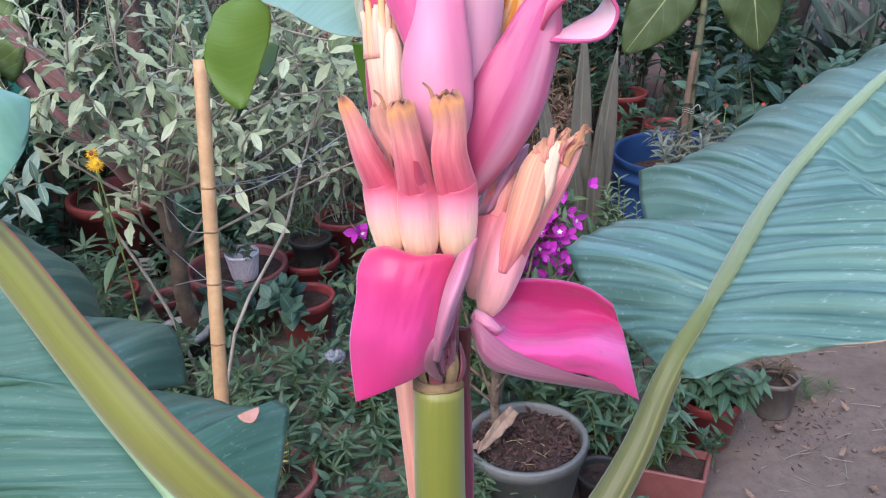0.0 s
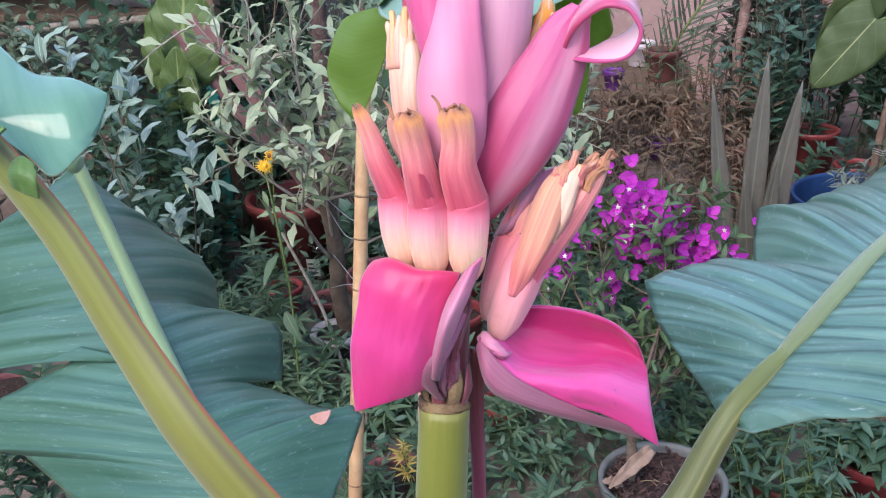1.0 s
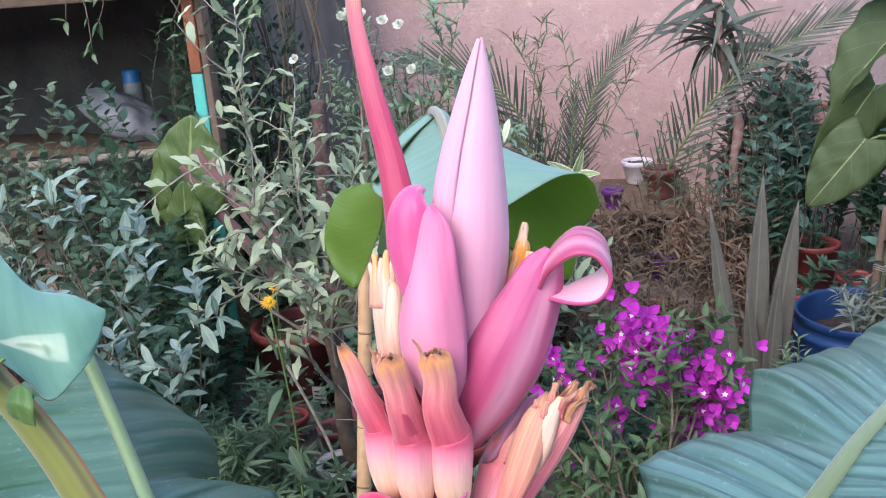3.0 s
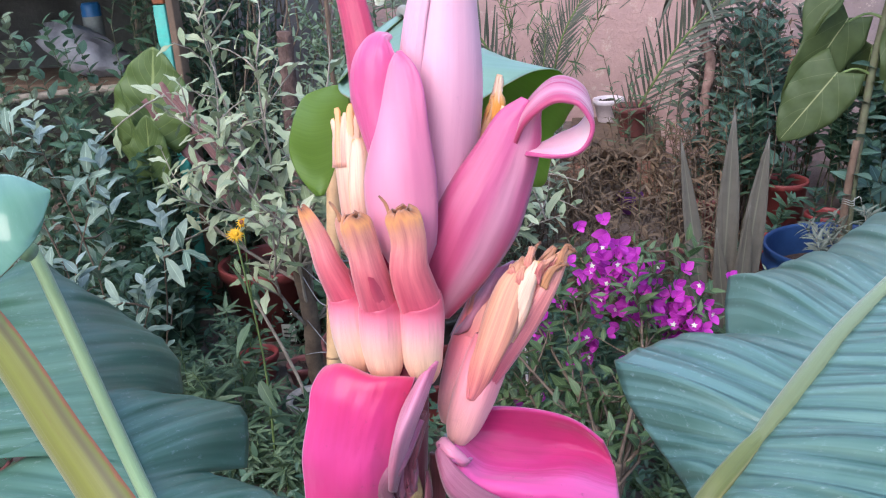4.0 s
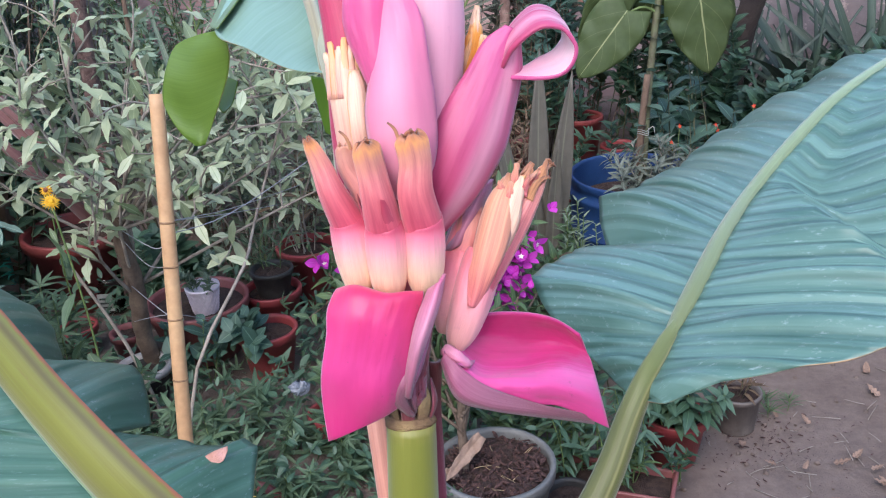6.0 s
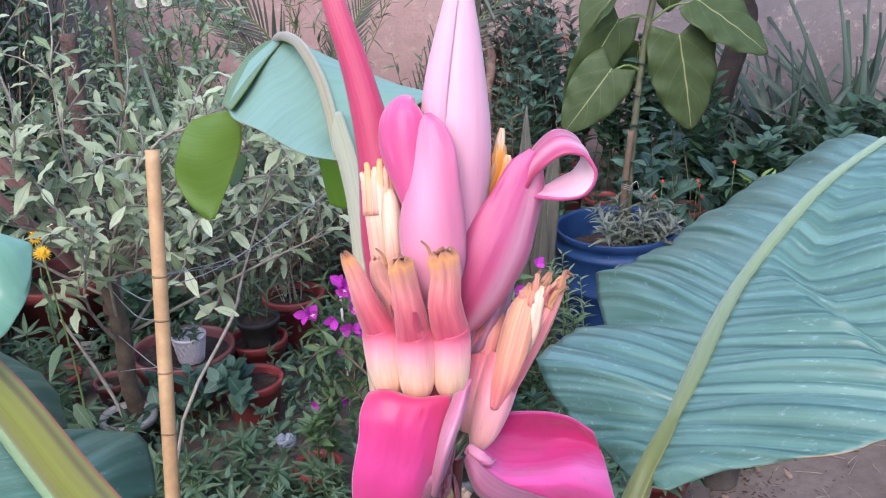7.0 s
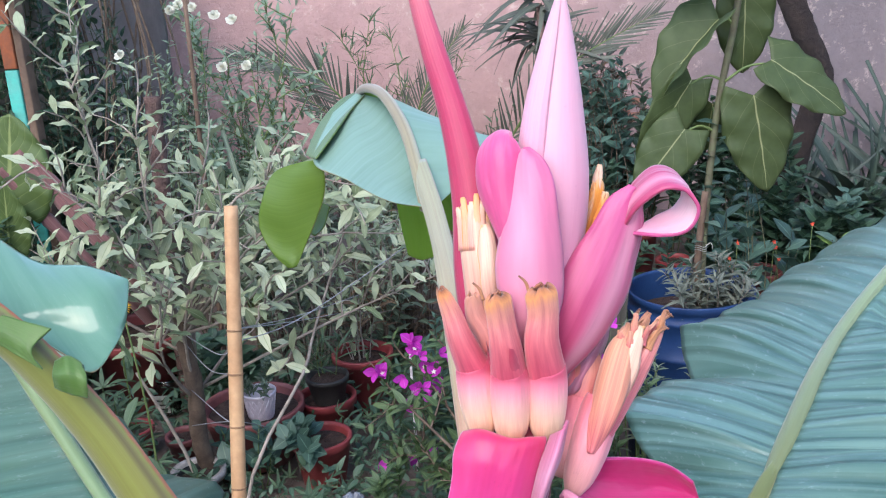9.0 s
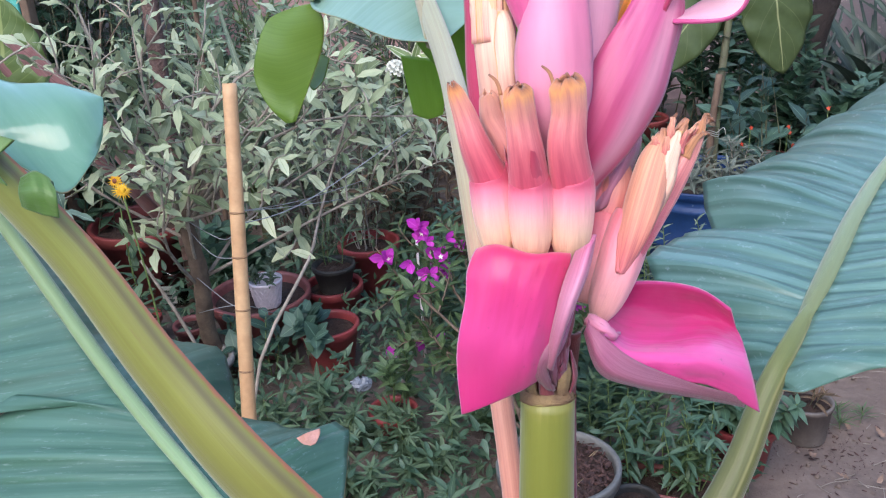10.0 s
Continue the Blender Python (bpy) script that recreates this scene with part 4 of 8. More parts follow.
    sheet("bract_edge", [[(0.0260, 0.4880, 1.2790), (0.0390, 0.4840, 1.2650), (0.0570, 0.4870, 1.2510), (0.0880, 0.5000, 1.2350), (0.1250, 0.5210, 1.2180)],
                         [(0.0250, 0.4870, 1.2750), (0.0330, 0.4810, 1.2560), (0.0490, 0.4830, 1.2440), (0.0880, 0.5000, 1.2300), (0.1250, 0.5210, 1.2150)],
                         [(0.0240, 0.4900, 1.2710), (0.0320, 0.4890, 1.2470), (0.0530, 0.4920, 1.2370), (0.0890, 0.5050, 1.2250), (0.1260, 0.5240, 1.2110)]], m_bract_grey, plant, "dry mauve lower edge of the spread bract", ruffle=0.0006, seed=12, nu=10)
    petal("bract_edge", [(0.026, 0.490, 1.280, 0.004, 60, 0, -1, 0.4), (0.033, 0.484, 1.276, 0.0045, 80, 0, -1, 0.4), (0.040, 0.487, 1.270, 0.0040, 70, 0.3, -1, 0.4), (0.043, 0.492, 1.268, 0.001, 50, 0.3, -1, 0.4)], m_bract_soft, plant, "small rolled pink lobe at the foot of the spread bract", nu=8, nv=12, ruffle=0.0018)
    petal("dry_strip", [(0.0200, 0.5120, 1.2650, 0.0050, 55, 0.2, -1, 0), (0.0165, 0.5240, 1.2350, 0.0065, 55, 0.2, -1, 0), (0.0172, 0.5340, 1.1970, 0.0050, 55, 0.2, -1, 0), (0.0172, 0.5450, 1.1520, 0.0045, 55, 0.2, -1, 0), (0.0155, 0.5550, 1.0980, 0.0040, 55, 0.2, -1, 0)], m_dry_red, plant, "dried maroon strip hanging along the stalk", nu=8, nv=24, ruffle=0.001, seed=3)
    petal("dry_strip", [(0.008, 0.488, 1.28, 0.002, 40, 0, -1, 0), (0.010, 0.484, 1.262, 0.004, 60, 0, -1, 0), (0.006, 0.487, 1.243, 0.003, 60, 0, -1, 0)], m_bract_grey, plant, "dry mauve fibre above the node", nu=6, nv=10)
    petal("dry_strip", [(0.016, 0.478, 1.296, 0.003, 40, 0, -1, 0), (0.005, 0.468, 1.272, 0.006, 60, 0, -1, 0), (-0.004, 0.470, 1.256, 0.005, 60, 0, -1, 0), (0.002, 0.482, 1.240, 0.002, 60, 0, -1, 0)], m_bract_grey, plant, "shrivelled mauve strip above the node", nu=8, nv=16, ruffle=0.002)
    rng = random.Random(19)
    for k in range(3):
        x, z = 0.006 + 0.0035 * k, 1.262 + 0.005 * (k % 3)
        petal("dry_strip", [(x + 0.006, 0.486, z + 0.026, 0.002, 50, 0.2, -1, 0), (x, 0.478 + 0.002 * (k % 2), z + 0.008, 0.0045, 80, 0.5 - 0.2 * k, -1, 0), (x - 0.003, 0.482, z - 0.010, 0.0036, 80, -0.3 + 0.2 * k, -1, 0), (x - 0.002 + rng.uniform(-.003, .003), 0.488, z - 0.022, 0.001, 50, 0, -1, 0)], (m_bract_grey, m_dry_red, m_dry_red)[k % 3], plant, "shrivelled brown-mauve strip above the node", nu=8, nv=16, ruffle=0.0026, seed=60 + k)
    # fruits
    fruit(plant, (0.0170, 0.493, 1.315), (0.0185, 0.480, 1.361), (0.0145, 0.450, 1.417), 0.0126, m_floret, seed=1, torn=0.06, end=0.68)
    fruit(plant, (-0.0055, 0.491, 1.315), (-0.0050, 0.478, 1.361), (-0.012, 0.448, 1.414), 0.0122, m_floret, seed=2, torn=0.08, end=0.62)
    fruit(plant, (-0.0235, 0.496, 1.318), (-0.0270, 0.487, 1.364), (-0.046, 0.463, 1.418), 0.0116, m_floret, seed=3, torn=0.10, end=0.30)
    fruit(plant, (-0.015, 0.511, 1.326), (-0.0165, 0.502, 1.366), (-0.0265, 0.474, 1.413), 0.0098, m_floret_pale, seed=4, torn=0.2, end=0.55)
    fruit(plant, (0.034, 0.502, 1.277), (0.0545, 0.499, 1.332), (0.075, 0.502, 1.375), 0.0120, m_floret_dry, m_fruit_pink, seed=5, floret=False)
    petal("floret", [(0.0450, 0.4862, 1.306, 0.0020, 75, -0.25, -1, 0), (0.0480, 0.4848, 1.315, 0.0065, 75, -0.25, -1, 0), (0.0525, 0.4835, 1.329, 0.0105, 70, -0.3, -1, 0), (0.0590, 0.4850, 1.348, 0.0125, 62, -0.35, -1, 0), (0.067, 0.489, 1.370, 0.0105, 60, -0.3, -1, 0), (0.0725, 0.495, 1.381, 0.005, 50, -0.2, -1, 0.2), (0.075, 0.50, 1.387, 0.001, 30, 0, -1, 0.3)], m_floret_tan, plant, "tan withered outer floret flap", nu=12, nv=24, ruffle=0.0016, seed=41)
    petal("floret", [(0.060, 0.493, 1.333, 0.006, 60, 0, -1, 0), (0.071, 0.488, 1.356, 0.0075, 62, 0, -1, 0), (0.079, 0.491, 1.376, 0.005, 60, 0.1, -1, 0), (0.083, 0.496, 1.385, 0.001, 40, 0, -1, 0.3)], m_floret_cream, plant, "cream inner floret", nu=10, nv=20, ruffle=0.0016, seed=42)
    petal("floret", [(0.0520, 0.4900, 1.308, 0.0020, 75, 0.4, -1, 0), (0.0565, 0.4895, 1.317, 0.0070, 75, 0.4, -1, 0), (0.0640, 0.4900, 1.330, 0.0105, 70, 0.4, -1, 0), (0.0765, 0.496, 1.350, 0.010, 65, 0.4, -1, 0), (0.089, 0.498, 1.371, 0.007, 60, 0.4, -1, 0), (0.0965, 0.501, 1.386, 0.0035, 50, 0.4, -1, 0), (0.0985, 0.503, 1.391, 0.001, 40, 0.4, -1, 0)], m_floret, plant, "coral withered floret flap", nu=12, nv=24, ruffle=0.0014, seed=43)
    petal("floret", [(0.066, 0.512, 1.338, 0.007, 60, 0, -1, 0), (0.078, 0.512, 1.360, 0.009, 60, 0, -1, 0), (0.086, 0.513, 1.382, 0.005, 60, 0, -1, 0), (0.092, 0.514, 1.392, 0.001, 40, 0, -1, 0)], m_floret_tan, plant, "brown withered floret flap", nu=10, nv=20, ruffle=0.002, seed=44)
    fruit(plant, (0.028, 0.512, 1.285), (0.040, 0.514, 1.334), (0.056, 0.519, 1.384), 0.0115, m_floret_dry, m_fruit_pink, seed=6, torn=0.6, end=0.6)
    rng = random.Random(77)
    for x, y, z, dx in ((0.076, 0.497, 1.380, 0.004), (0.082, 0.494, 1.379, 0.008), (0.088, 0.500, 1.382, 0.010), (0.070, 0.495, 1.376, -0.002), (0.0935, 0.500, 1.383, 0.006), (0.079, 0.502, 1.386, 0.002), (0.086, 0.496, 1.376, 0.012), (0.0725, 0.492, 1.372, 0.003)):
        petal("floret_tip", [(x, y, z - 0.006, 0.0030, 50, 0, -1, 0), (x + 0.5 * dx, y - 0.003, z + 0.004, 0.0022, 60, 0.6, -1, 0), (x + dx, y + 0.001, z + 0.010 + rng.uniform(-.004, .005), 0.0015, 70, -0.5, -1, 0.3), (x + 1.5 * dx + rng.uniform(-.004, .004), y + 0.004, z + 0.009 + rng.uniform(-.004, .004), 0.0006, 40, 0.5, -1, 0.5)], m_floret_brown if rng.random() < 0.6 else m_floret_tan, plant, "shrivelled brown floret tip", nu=8, nv=18, ruffle=0.0014, seed=int(z * 1e4 + x * 900), thick=0.0006)
    for x, z in ((0.012, 1.421), (-0.016, 1.418)):
        petal("floret_tip", [(x - 0.004, 0.452, z - 0.008, 0.001, 40, 0, -1, 0), (x - 0.006, 0.450, z - 0.001, 0.0009, 40, 0, -1, 0), (x - 0.010, 0.452, z + 0.003, 0.0005, 30, 0, -1, 0.3)], m_floret_brown, plant, "thin withered style", nu=4, nv=8, thick=0.0004)
    petal("fresh_floret", [(-0.0185, 0.487, 1.385, 0.0130, 80, 0, -1, 0), (-0.0215, 0.479, 1.425, 0.0170, 95, -0.1, -1, 0), (-0.0228, 0.478, 1.450, 0.0172, 95, -0.1, -1, 0), (-0.0235, 0.479, 1.462, 0.0160, 95, 0, -1, 0), (-0.0235, 0.480, 1.469, 0.0115, 95, 0, -1, 0)], m_floret_cream, plant, "fresh cream floret tube", nu=18, nv=30, ruffle=0.0012, seed=20)
    petal("fresh_floret", [(-0.0135, 0.482, 1.395, 0.0050, 70, 0.3, -1, 0), (-0.0145, 0.473, 1.422, 0.0068, 70, 0.3, -1, 0), (-0.0150, 0.473, 1.444, 0.0060, 70, 0.2, -1, 0), (-0.0165, 0.475, 1.456, 0.0025, 60, 0, -1, 0)], m_floret_cream, plant, "shorter cream floret beside the tube", nu=12, nv=20, ruffle=0.0014, seed=21)
    for k, (dx, h, lean) in enumerate(((-0.0088, -0.002, -0.0008), (-0.0058, 0.004, -0.0006), (-0.0020, 0.001, 0.0004), (0.0018, 0.006, 0.0002), (0.0052, 0.002, 0.0006), (0.0084, -0.003, 0.0012))):
        x, y = -0.0230 + dx, 0.4774 + 0.0106 - math.sqrt(0.0106 ** 2 - dx * dx)
        petal("floret_tip", [(x, y, 1.440, 0.0026, 40, 60 * dx, -1, 0), (x, y, 1.458, 0.0026, 40, 60 * dx, -1, 0), (x + lean, y, 1.466 + h, 0.0021, 50, 60 * dx, -1, 0), (x + 2 * lean, y + 0.001, 1.470 + h, 0.0012, 50, 60 * dx, -1, 0.3)], m_floret_torn if k % 2 else m_floret_cream, plant, "frayed orange-cream mouth of the floret", nu=6, nv=12, ruffle=0.0006, seed=50 + k, thick=0.0006)
    for k, (dx, dz, rr, mat) in enumerate(((0.0, 0.0, 0.0062, m_floret_orange), (0.004, -0.010, 0.0045, m_floret_orange), (0.001, 0.008, 0.0028, m_floret_cream), (-0.003, -0.004, 0.003, m_floret_torn))):
        petal("fresh_floret", [(0.044 + dx, 0.512, 1.415, rr * 0.8, 70, 0, -1, 0), (0.0515 + dx, 0.506, 1.449, rr, 80, 0, -1, 0), (0.0585 + dx, 0.503, 1.473 + dz, rr * 0.9, 60, 0.1, -1, 0), (0.0605 + dx, 0.503, 1.484 + dz, rr * 0.3, 40, 0, -1, 0)], mat, plant, "bright orange floret with a cream mouth", nu=8, nv=18, ruffle=0.0014, seed=30 + k)
    sheet("bract", [[(0.0509, 0.5250, 1.3772), (0.0393, 0.5200, 1.3591), (0.0286, 0.5150, 1.3373)],
                    [(0.0590, 0.5150, 1.3797), (0.0501, 0.5080, 1.3635), (0.0361, 0.5050, 1.3410)],
                    [(0.0660, 0.5250, 1.3830), (0.0606, 0.5200, 1.3673), (0.0471, 0.5150, 1.3465)]], m_bract_lilac, plant, "narrow lilac bract standing behind the second fruit", nu=10, nv=20, ruffle=0.001, seed=14)
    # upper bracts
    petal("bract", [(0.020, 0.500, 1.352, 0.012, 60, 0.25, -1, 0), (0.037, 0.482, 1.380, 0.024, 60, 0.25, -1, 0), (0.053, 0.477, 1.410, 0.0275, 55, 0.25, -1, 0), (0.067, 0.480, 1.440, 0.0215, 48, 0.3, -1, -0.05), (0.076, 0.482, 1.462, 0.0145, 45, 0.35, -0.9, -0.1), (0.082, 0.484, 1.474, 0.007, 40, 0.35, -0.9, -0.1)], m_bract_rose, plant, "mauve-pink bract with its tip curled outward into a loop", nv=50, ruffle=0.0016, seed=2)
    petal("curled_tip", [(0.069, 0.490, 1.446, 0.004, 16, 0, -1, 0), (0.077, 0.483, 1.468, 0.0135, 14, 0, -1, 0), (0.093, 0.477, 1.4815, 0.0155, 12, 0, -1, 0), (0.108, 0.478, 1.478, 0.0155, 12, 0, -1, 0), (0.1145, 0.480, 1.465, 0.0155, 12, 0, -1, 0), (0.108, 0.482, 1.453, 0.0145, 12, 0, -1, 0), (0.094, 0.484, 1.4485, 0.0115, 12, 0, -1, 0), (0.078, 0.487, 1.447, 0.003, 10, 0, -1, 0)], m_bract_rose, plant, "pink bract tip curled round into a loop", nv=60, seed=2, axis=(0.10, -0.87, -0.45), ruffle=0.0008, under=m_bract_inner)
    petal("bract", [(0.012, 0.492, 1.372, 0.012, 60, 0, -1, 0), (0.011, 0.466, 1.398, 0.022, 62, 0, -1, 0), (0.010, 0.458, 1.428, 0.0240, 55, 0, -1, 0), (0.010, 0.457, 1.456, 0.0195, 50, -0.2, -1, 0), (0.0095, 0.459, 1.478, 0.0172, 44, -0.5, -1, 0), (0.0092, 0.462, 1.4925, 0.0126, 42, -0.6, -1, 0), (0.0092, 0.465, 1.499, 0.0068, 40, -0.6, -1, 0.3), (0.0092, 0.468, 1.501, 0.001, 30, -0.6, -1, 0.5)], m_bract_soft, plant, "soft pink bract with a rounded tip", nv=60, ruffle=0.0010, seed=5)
    petal("rolled_tip", [(-0.001, 0.466, 1.436, 0.004, 40, -0.5, -0.85, 0), (-0.006, 0.466, 1.458, 0.013, 58, -0.5, -0.85, 0), (-0.0105, 0.466, 1.480, 0.0200, 72, -0.5, -0.85, 0), (-0.0110, 0.467, 1.497, 0.0225, 78, -0.5, -0.8, 0.25), (-0.0085, 0.471, 1.508, 0.0190, 74, -0.4, -0.7, 0.6), (-0.0045, 0.476, 1.5135, 0.0120, 60, -0.2, -0.5, 0.9), (0.001, 0.482, 1.514, 0.003, 40, 0, -0.3, 0.9)], m_bract_hood, plant, "hot-pink hooded tip of the bract, rolled over", nv=50, nu=22, seed=15, ruffle=0.0016)
    s = Shape()
    tube(s, [bp(0.022, 0.500, 1.385), bp(0.026, 0.498, 1.43), bp(0.030, 0.494, 1.48), bp(0.033, 0.490, 1.53), bp(0.037, 0.485, 1.575), bp(0.0395, 0.480, 1.603)], [0.012 * SC, 0.0195 * SC, 0.0225 * SC, 0.0175 * SC, 0.0085 * SC, 0.0006], n=28, rings=40)
    link("flower_bud", s, m_bract_pale, plant, "tall pointed pale-pink flower bud")
    petal("bract_edge", [(0.008, 0.486, 1.40, 0.004, 50, -0.55, -0.85, 0), (0.010, 0.478, 1.47, 0.010, 50, -0.55, -0.85, 0), (0.016, 0.474, 1.52, 0.0095, 50, -0.5, -0.85, 0), (0.027, 0.476, 1.565, 0.006, 50, -0.5, -0.85, 0), (0.038, 0.479, 1.602, 0.001, 40, -0.5, -0.85, 0)], m_bract_pale, plant, "pale overlapping edge of the bud", nv=40, thick=0.0012)
    petal("bract", [(-0.022, 0.512, 1.36, 0.012, 60, -0.2, -1, 0), (-0.024, 0.518, 1.42, 0.019, 65, -0.2, -1, 0), (-0.025, 0.524, 1.475, 0.017, 65, -0.2, -1, 0), (-0.034, 0.528, 1.53, 0.0125, 65, -0.25, -1, 0), (-0.047, 0.530, 1.58, 0.0095, 60, -0.3, -1, 0), (-0.057, 0.532, 1.625, 0.0065, 50, -0.3, -1, 0), (-0.060, 0.532, 1.655, 0.006, 40, -0.2, -1, 0)], m_bract_red, plant, "long upright crimson bract", nv=50)
    petal("green_tip", [(-0.060, 0.531, 1.648, 0.006, 30, 0.2, -1, 0), (-0.058, 0.532, 1.672, 0.014, 35, 0.2, -1, 0), (-0.052, 0.534, 1.70, 0.015, 35, 0.2, -1, 0), (-0.045, 0.536, 1.735, 0.002, 30, 0.2, -1, 0)], m_sunleaf, plant, "small lime-green leafy tip of the crimson bract", nv=20)
    # leaf stalks
    petal("leaf_stalk", [(-0.042, 0.58, 0.985, 0.050, 88, -0.66, -0.70, -0.3), (-0.130, 0.565, 1.066, 0.048, 90, -0.70, -0.66, -0.3), (-0.207, 0.55, 1.157, 0.045, 92, -0.72, -0.62, -0.3), (-0.261, 0.545, 1.239, 0.037, 95, -0.72, -0.62, -0.3), (-0.308, 0.530, 1.328, 0.031, 95, -0.72, -0.62, -0.3), (-0.362, 0.505, 1.404, 0.027, 95, -0.72, -0.62, -0.4), (-0.45, 0.48, 1.475, 0.020, 90, -0.7, -0.6, -0.4)], m_petiole, plant, "thick grooved yellow-green leaf stalk", thick=0.006, nu=18, nv=50)
    petal("leaf_stalk", [(0.047, 0.59, 0.98, 0.026, 95, 0.2, -0.9, -0.3), (0.121, 0.63, 1.06, 0.0215, 95, 0.2, -0.9, -0.3), (0.159, 0.650, 1.115, 0.0165, 95, 0.2, -0.9, -0.3), (0.184, 0.665, 1.165, 0.0135, 95, 0.2, -0.9, -0.3), (0.203, 0.680, 1.194, 0.0115, 90, 0.2, -0.9, -0.3), (0.226, 0.708, 1.214, 0.0098, 90, 0.2, -0.9, -0.3), (0.245, 0.735, 1.229, 0.004, 80, 0.2, -0.9, -0.3)], m_petiole_olive, plant, "grooved green leaf stalk", thick=0.006, nu=16, nv=30)
    petal("leaf_stalk", [(-0.013, 0.58, 1.0, 0.010, 95, 0, -1, 0), (-0.0215, 0.555, 1.15, 0.0065, 95, -0.2, -1, 0), (-0.034, 0.60, 1.29, 0.0095, 95, -0.2, -1, 0), (-0.046, 0.70, 1.39, 0.0120, 90, -0.2, -1, 0), (-0.062, 0.84, 1.462, 0.0135, 80, -0.2, -0.9, -0.2), (-0.082, 0.95, 1.53, 0.012, 60, -0.2, -0.9, -0.2)], m_sheath, plant, "pale grooved leaf stalk behind the flower", thick=0.005, nu=14, nv=40)
    # leaves
    banana_leaf("leaf", [(0.196, 0.672, 1.185), (0.232, 0.72, 1.220), (0.272, 0.77, 1.254), (0.320, 0.835, 1.292), (0.372, 0.90, 1.325), (0.445, 0.96, 1.376), (0.527, 1.02, 1.425), (0.64, 1.10, 1.47)],
                [(0.000, 0.190, 0.676, 1.176), (0.050, 0.182, 0.735, 1.177), (0.100, 0.162, 0.775, 1.196), (0.160, 0.136, 0.810, 1.228), (0.215, 0.121, 0.830, 1.264), (0.250, 0.143, 0.870, 1.271), (0.320, 0.190, 0.960, 1.265), (0.385, 0.241, 1.045, 1.257), (0.410, 0.249, 1.110, 1.278), (0.440, 0.255, 1.157, 1.306), (0.510, 0.313, 1.190, 1.318), (0.610, 0.380, 1.220, 1.332), (0.630, 0.396, 1.250, 1.345), (0.730, 0.460, 1.270, 1.378), (0.860, 0.561, 1.310, 1.421), (1.000, 0.719, 1.380, 1.476)],
                [(0.000, 0.193, 0.672, 1.178), (0.012, 0.208, 0.655, 1.179), (0.035, 0.252, 0.630, 1.199), (0.070, 0.306, 0.600, 1.217), (0.110, 0.352, 0.588, 1.231), (0.200, 0.433, 0.600, 1.250), (0.400, 0.500, 0.640, 1.294), (0.600, 0.567, 0.700, 1.340), (0.800, 0.655, 0.800, 1.376), (1.000, 0.736, 0.900, 1.423)],
                m_banana, m_rib_olive, plant, (0.0030, 0.0095, 0.0088, 0.0080, 0.0066), "broad blue-green banana leaf with corrugated dusty blade", seed=11, amp=0.0065, freq=24, rib_label="flat olive-green midrib", fold=0.66)
    sheet("leaf_blade", [[(-0.2880, 0.5880, 1.4280), (-0.3200, 0.5920, 1.4390), (-0.3580, 0.6000, 1.4430), (-0.3960, 0.6150, 1.4620), (-0.4460, 0.6350, 1.4890), (-0.5580, 0.6600, 1.5380), (-0.7600, 0.6800, 1.5960)],
                         [(-0.2870, 0.5870, 1.4270), (-0.2950, 0.5700, 1.4230), (-0.3130, 0.5560, 1.4180), (-0.3370, 0.5500, 1.4170), (-0.3660, 0.5500, 1.4200), (-0.4390, 0.5550, 1.4330), (-0.5770, 0.5700, 1.4600)],
                         [(-0.2860, 0.5850, 1.4230), (-0.2830, 0.5620, 1.4030), (-0.2950, 0.5440, 1.3910), (-0.3210, 0.5380, 1.3950), (-0.3520, 0.5380, 1.4060), (-0.4100, 0.5450, 1.4300), (-0.5410, 0.5600, 1.4550)],
                         [(-0.2860, 0.5830, 1.4200), (-0.2820, 0.5660, 1.4010), (-0.2820, 0.5400, 1.3820), (-0.2920, 0.5200, 1.3670), (-0.3180, 0.5250, 1.3850), (-0.4000, 0.5400, 1.4240), (-0.5200, 0.5550, 1.4480)]], m_banana_gloss, plant, "glossy turquoise banana leaf lobe above its stalk", nu=24, nv=70, thick=0.0007, ruffle=0.0022, seed=3)
    for curves in ([[(-0.3557, 0.5050, 1.4163), (-0.3419, 0.5000, 1.4119), (-0.3239, 0.4970, 1.4065), (-0.3050, 0.4940, 1.4011)],
                    [(-0.3522, 0.4970, 1.4036), (-0.3394, 0.4940, 1.4015), (-0.3250, 0.4910, 1.3947), (-0.3170, 0.4905, 1.3880)],
                    [(-0.3521, 0.4960, 1.3962), (-0.3400, 0.4940, 1.3914), (-0.3258, 0.4920, 1.3835), (-0.3112, 0.4920, 1.3747)]],
                   [[(-0.3072, 0.5020, 1.3783), (-0.2969, 0.5000, 1.3819), (-0.2873, 0.4990, 1.3756)],
                    [(-0.3064, 0.4960, 1.3709), (-0.2937, 0.4920, 1.3709), (-0.2831, 0.4940, 1.3664)],
                    [(-0.3063, 0.4980, 1.3615), (-0.2958, 0.4960, 1.3569), (-0.2847, 0.4980, 1.3538)]]):
        sheet("leaf_shoulder", curves, m_shoulder, plant, "torn bright-green flange of leaf on the stalk", nu=12, nv=20, thick=0.0012, ruffle=0.0006)
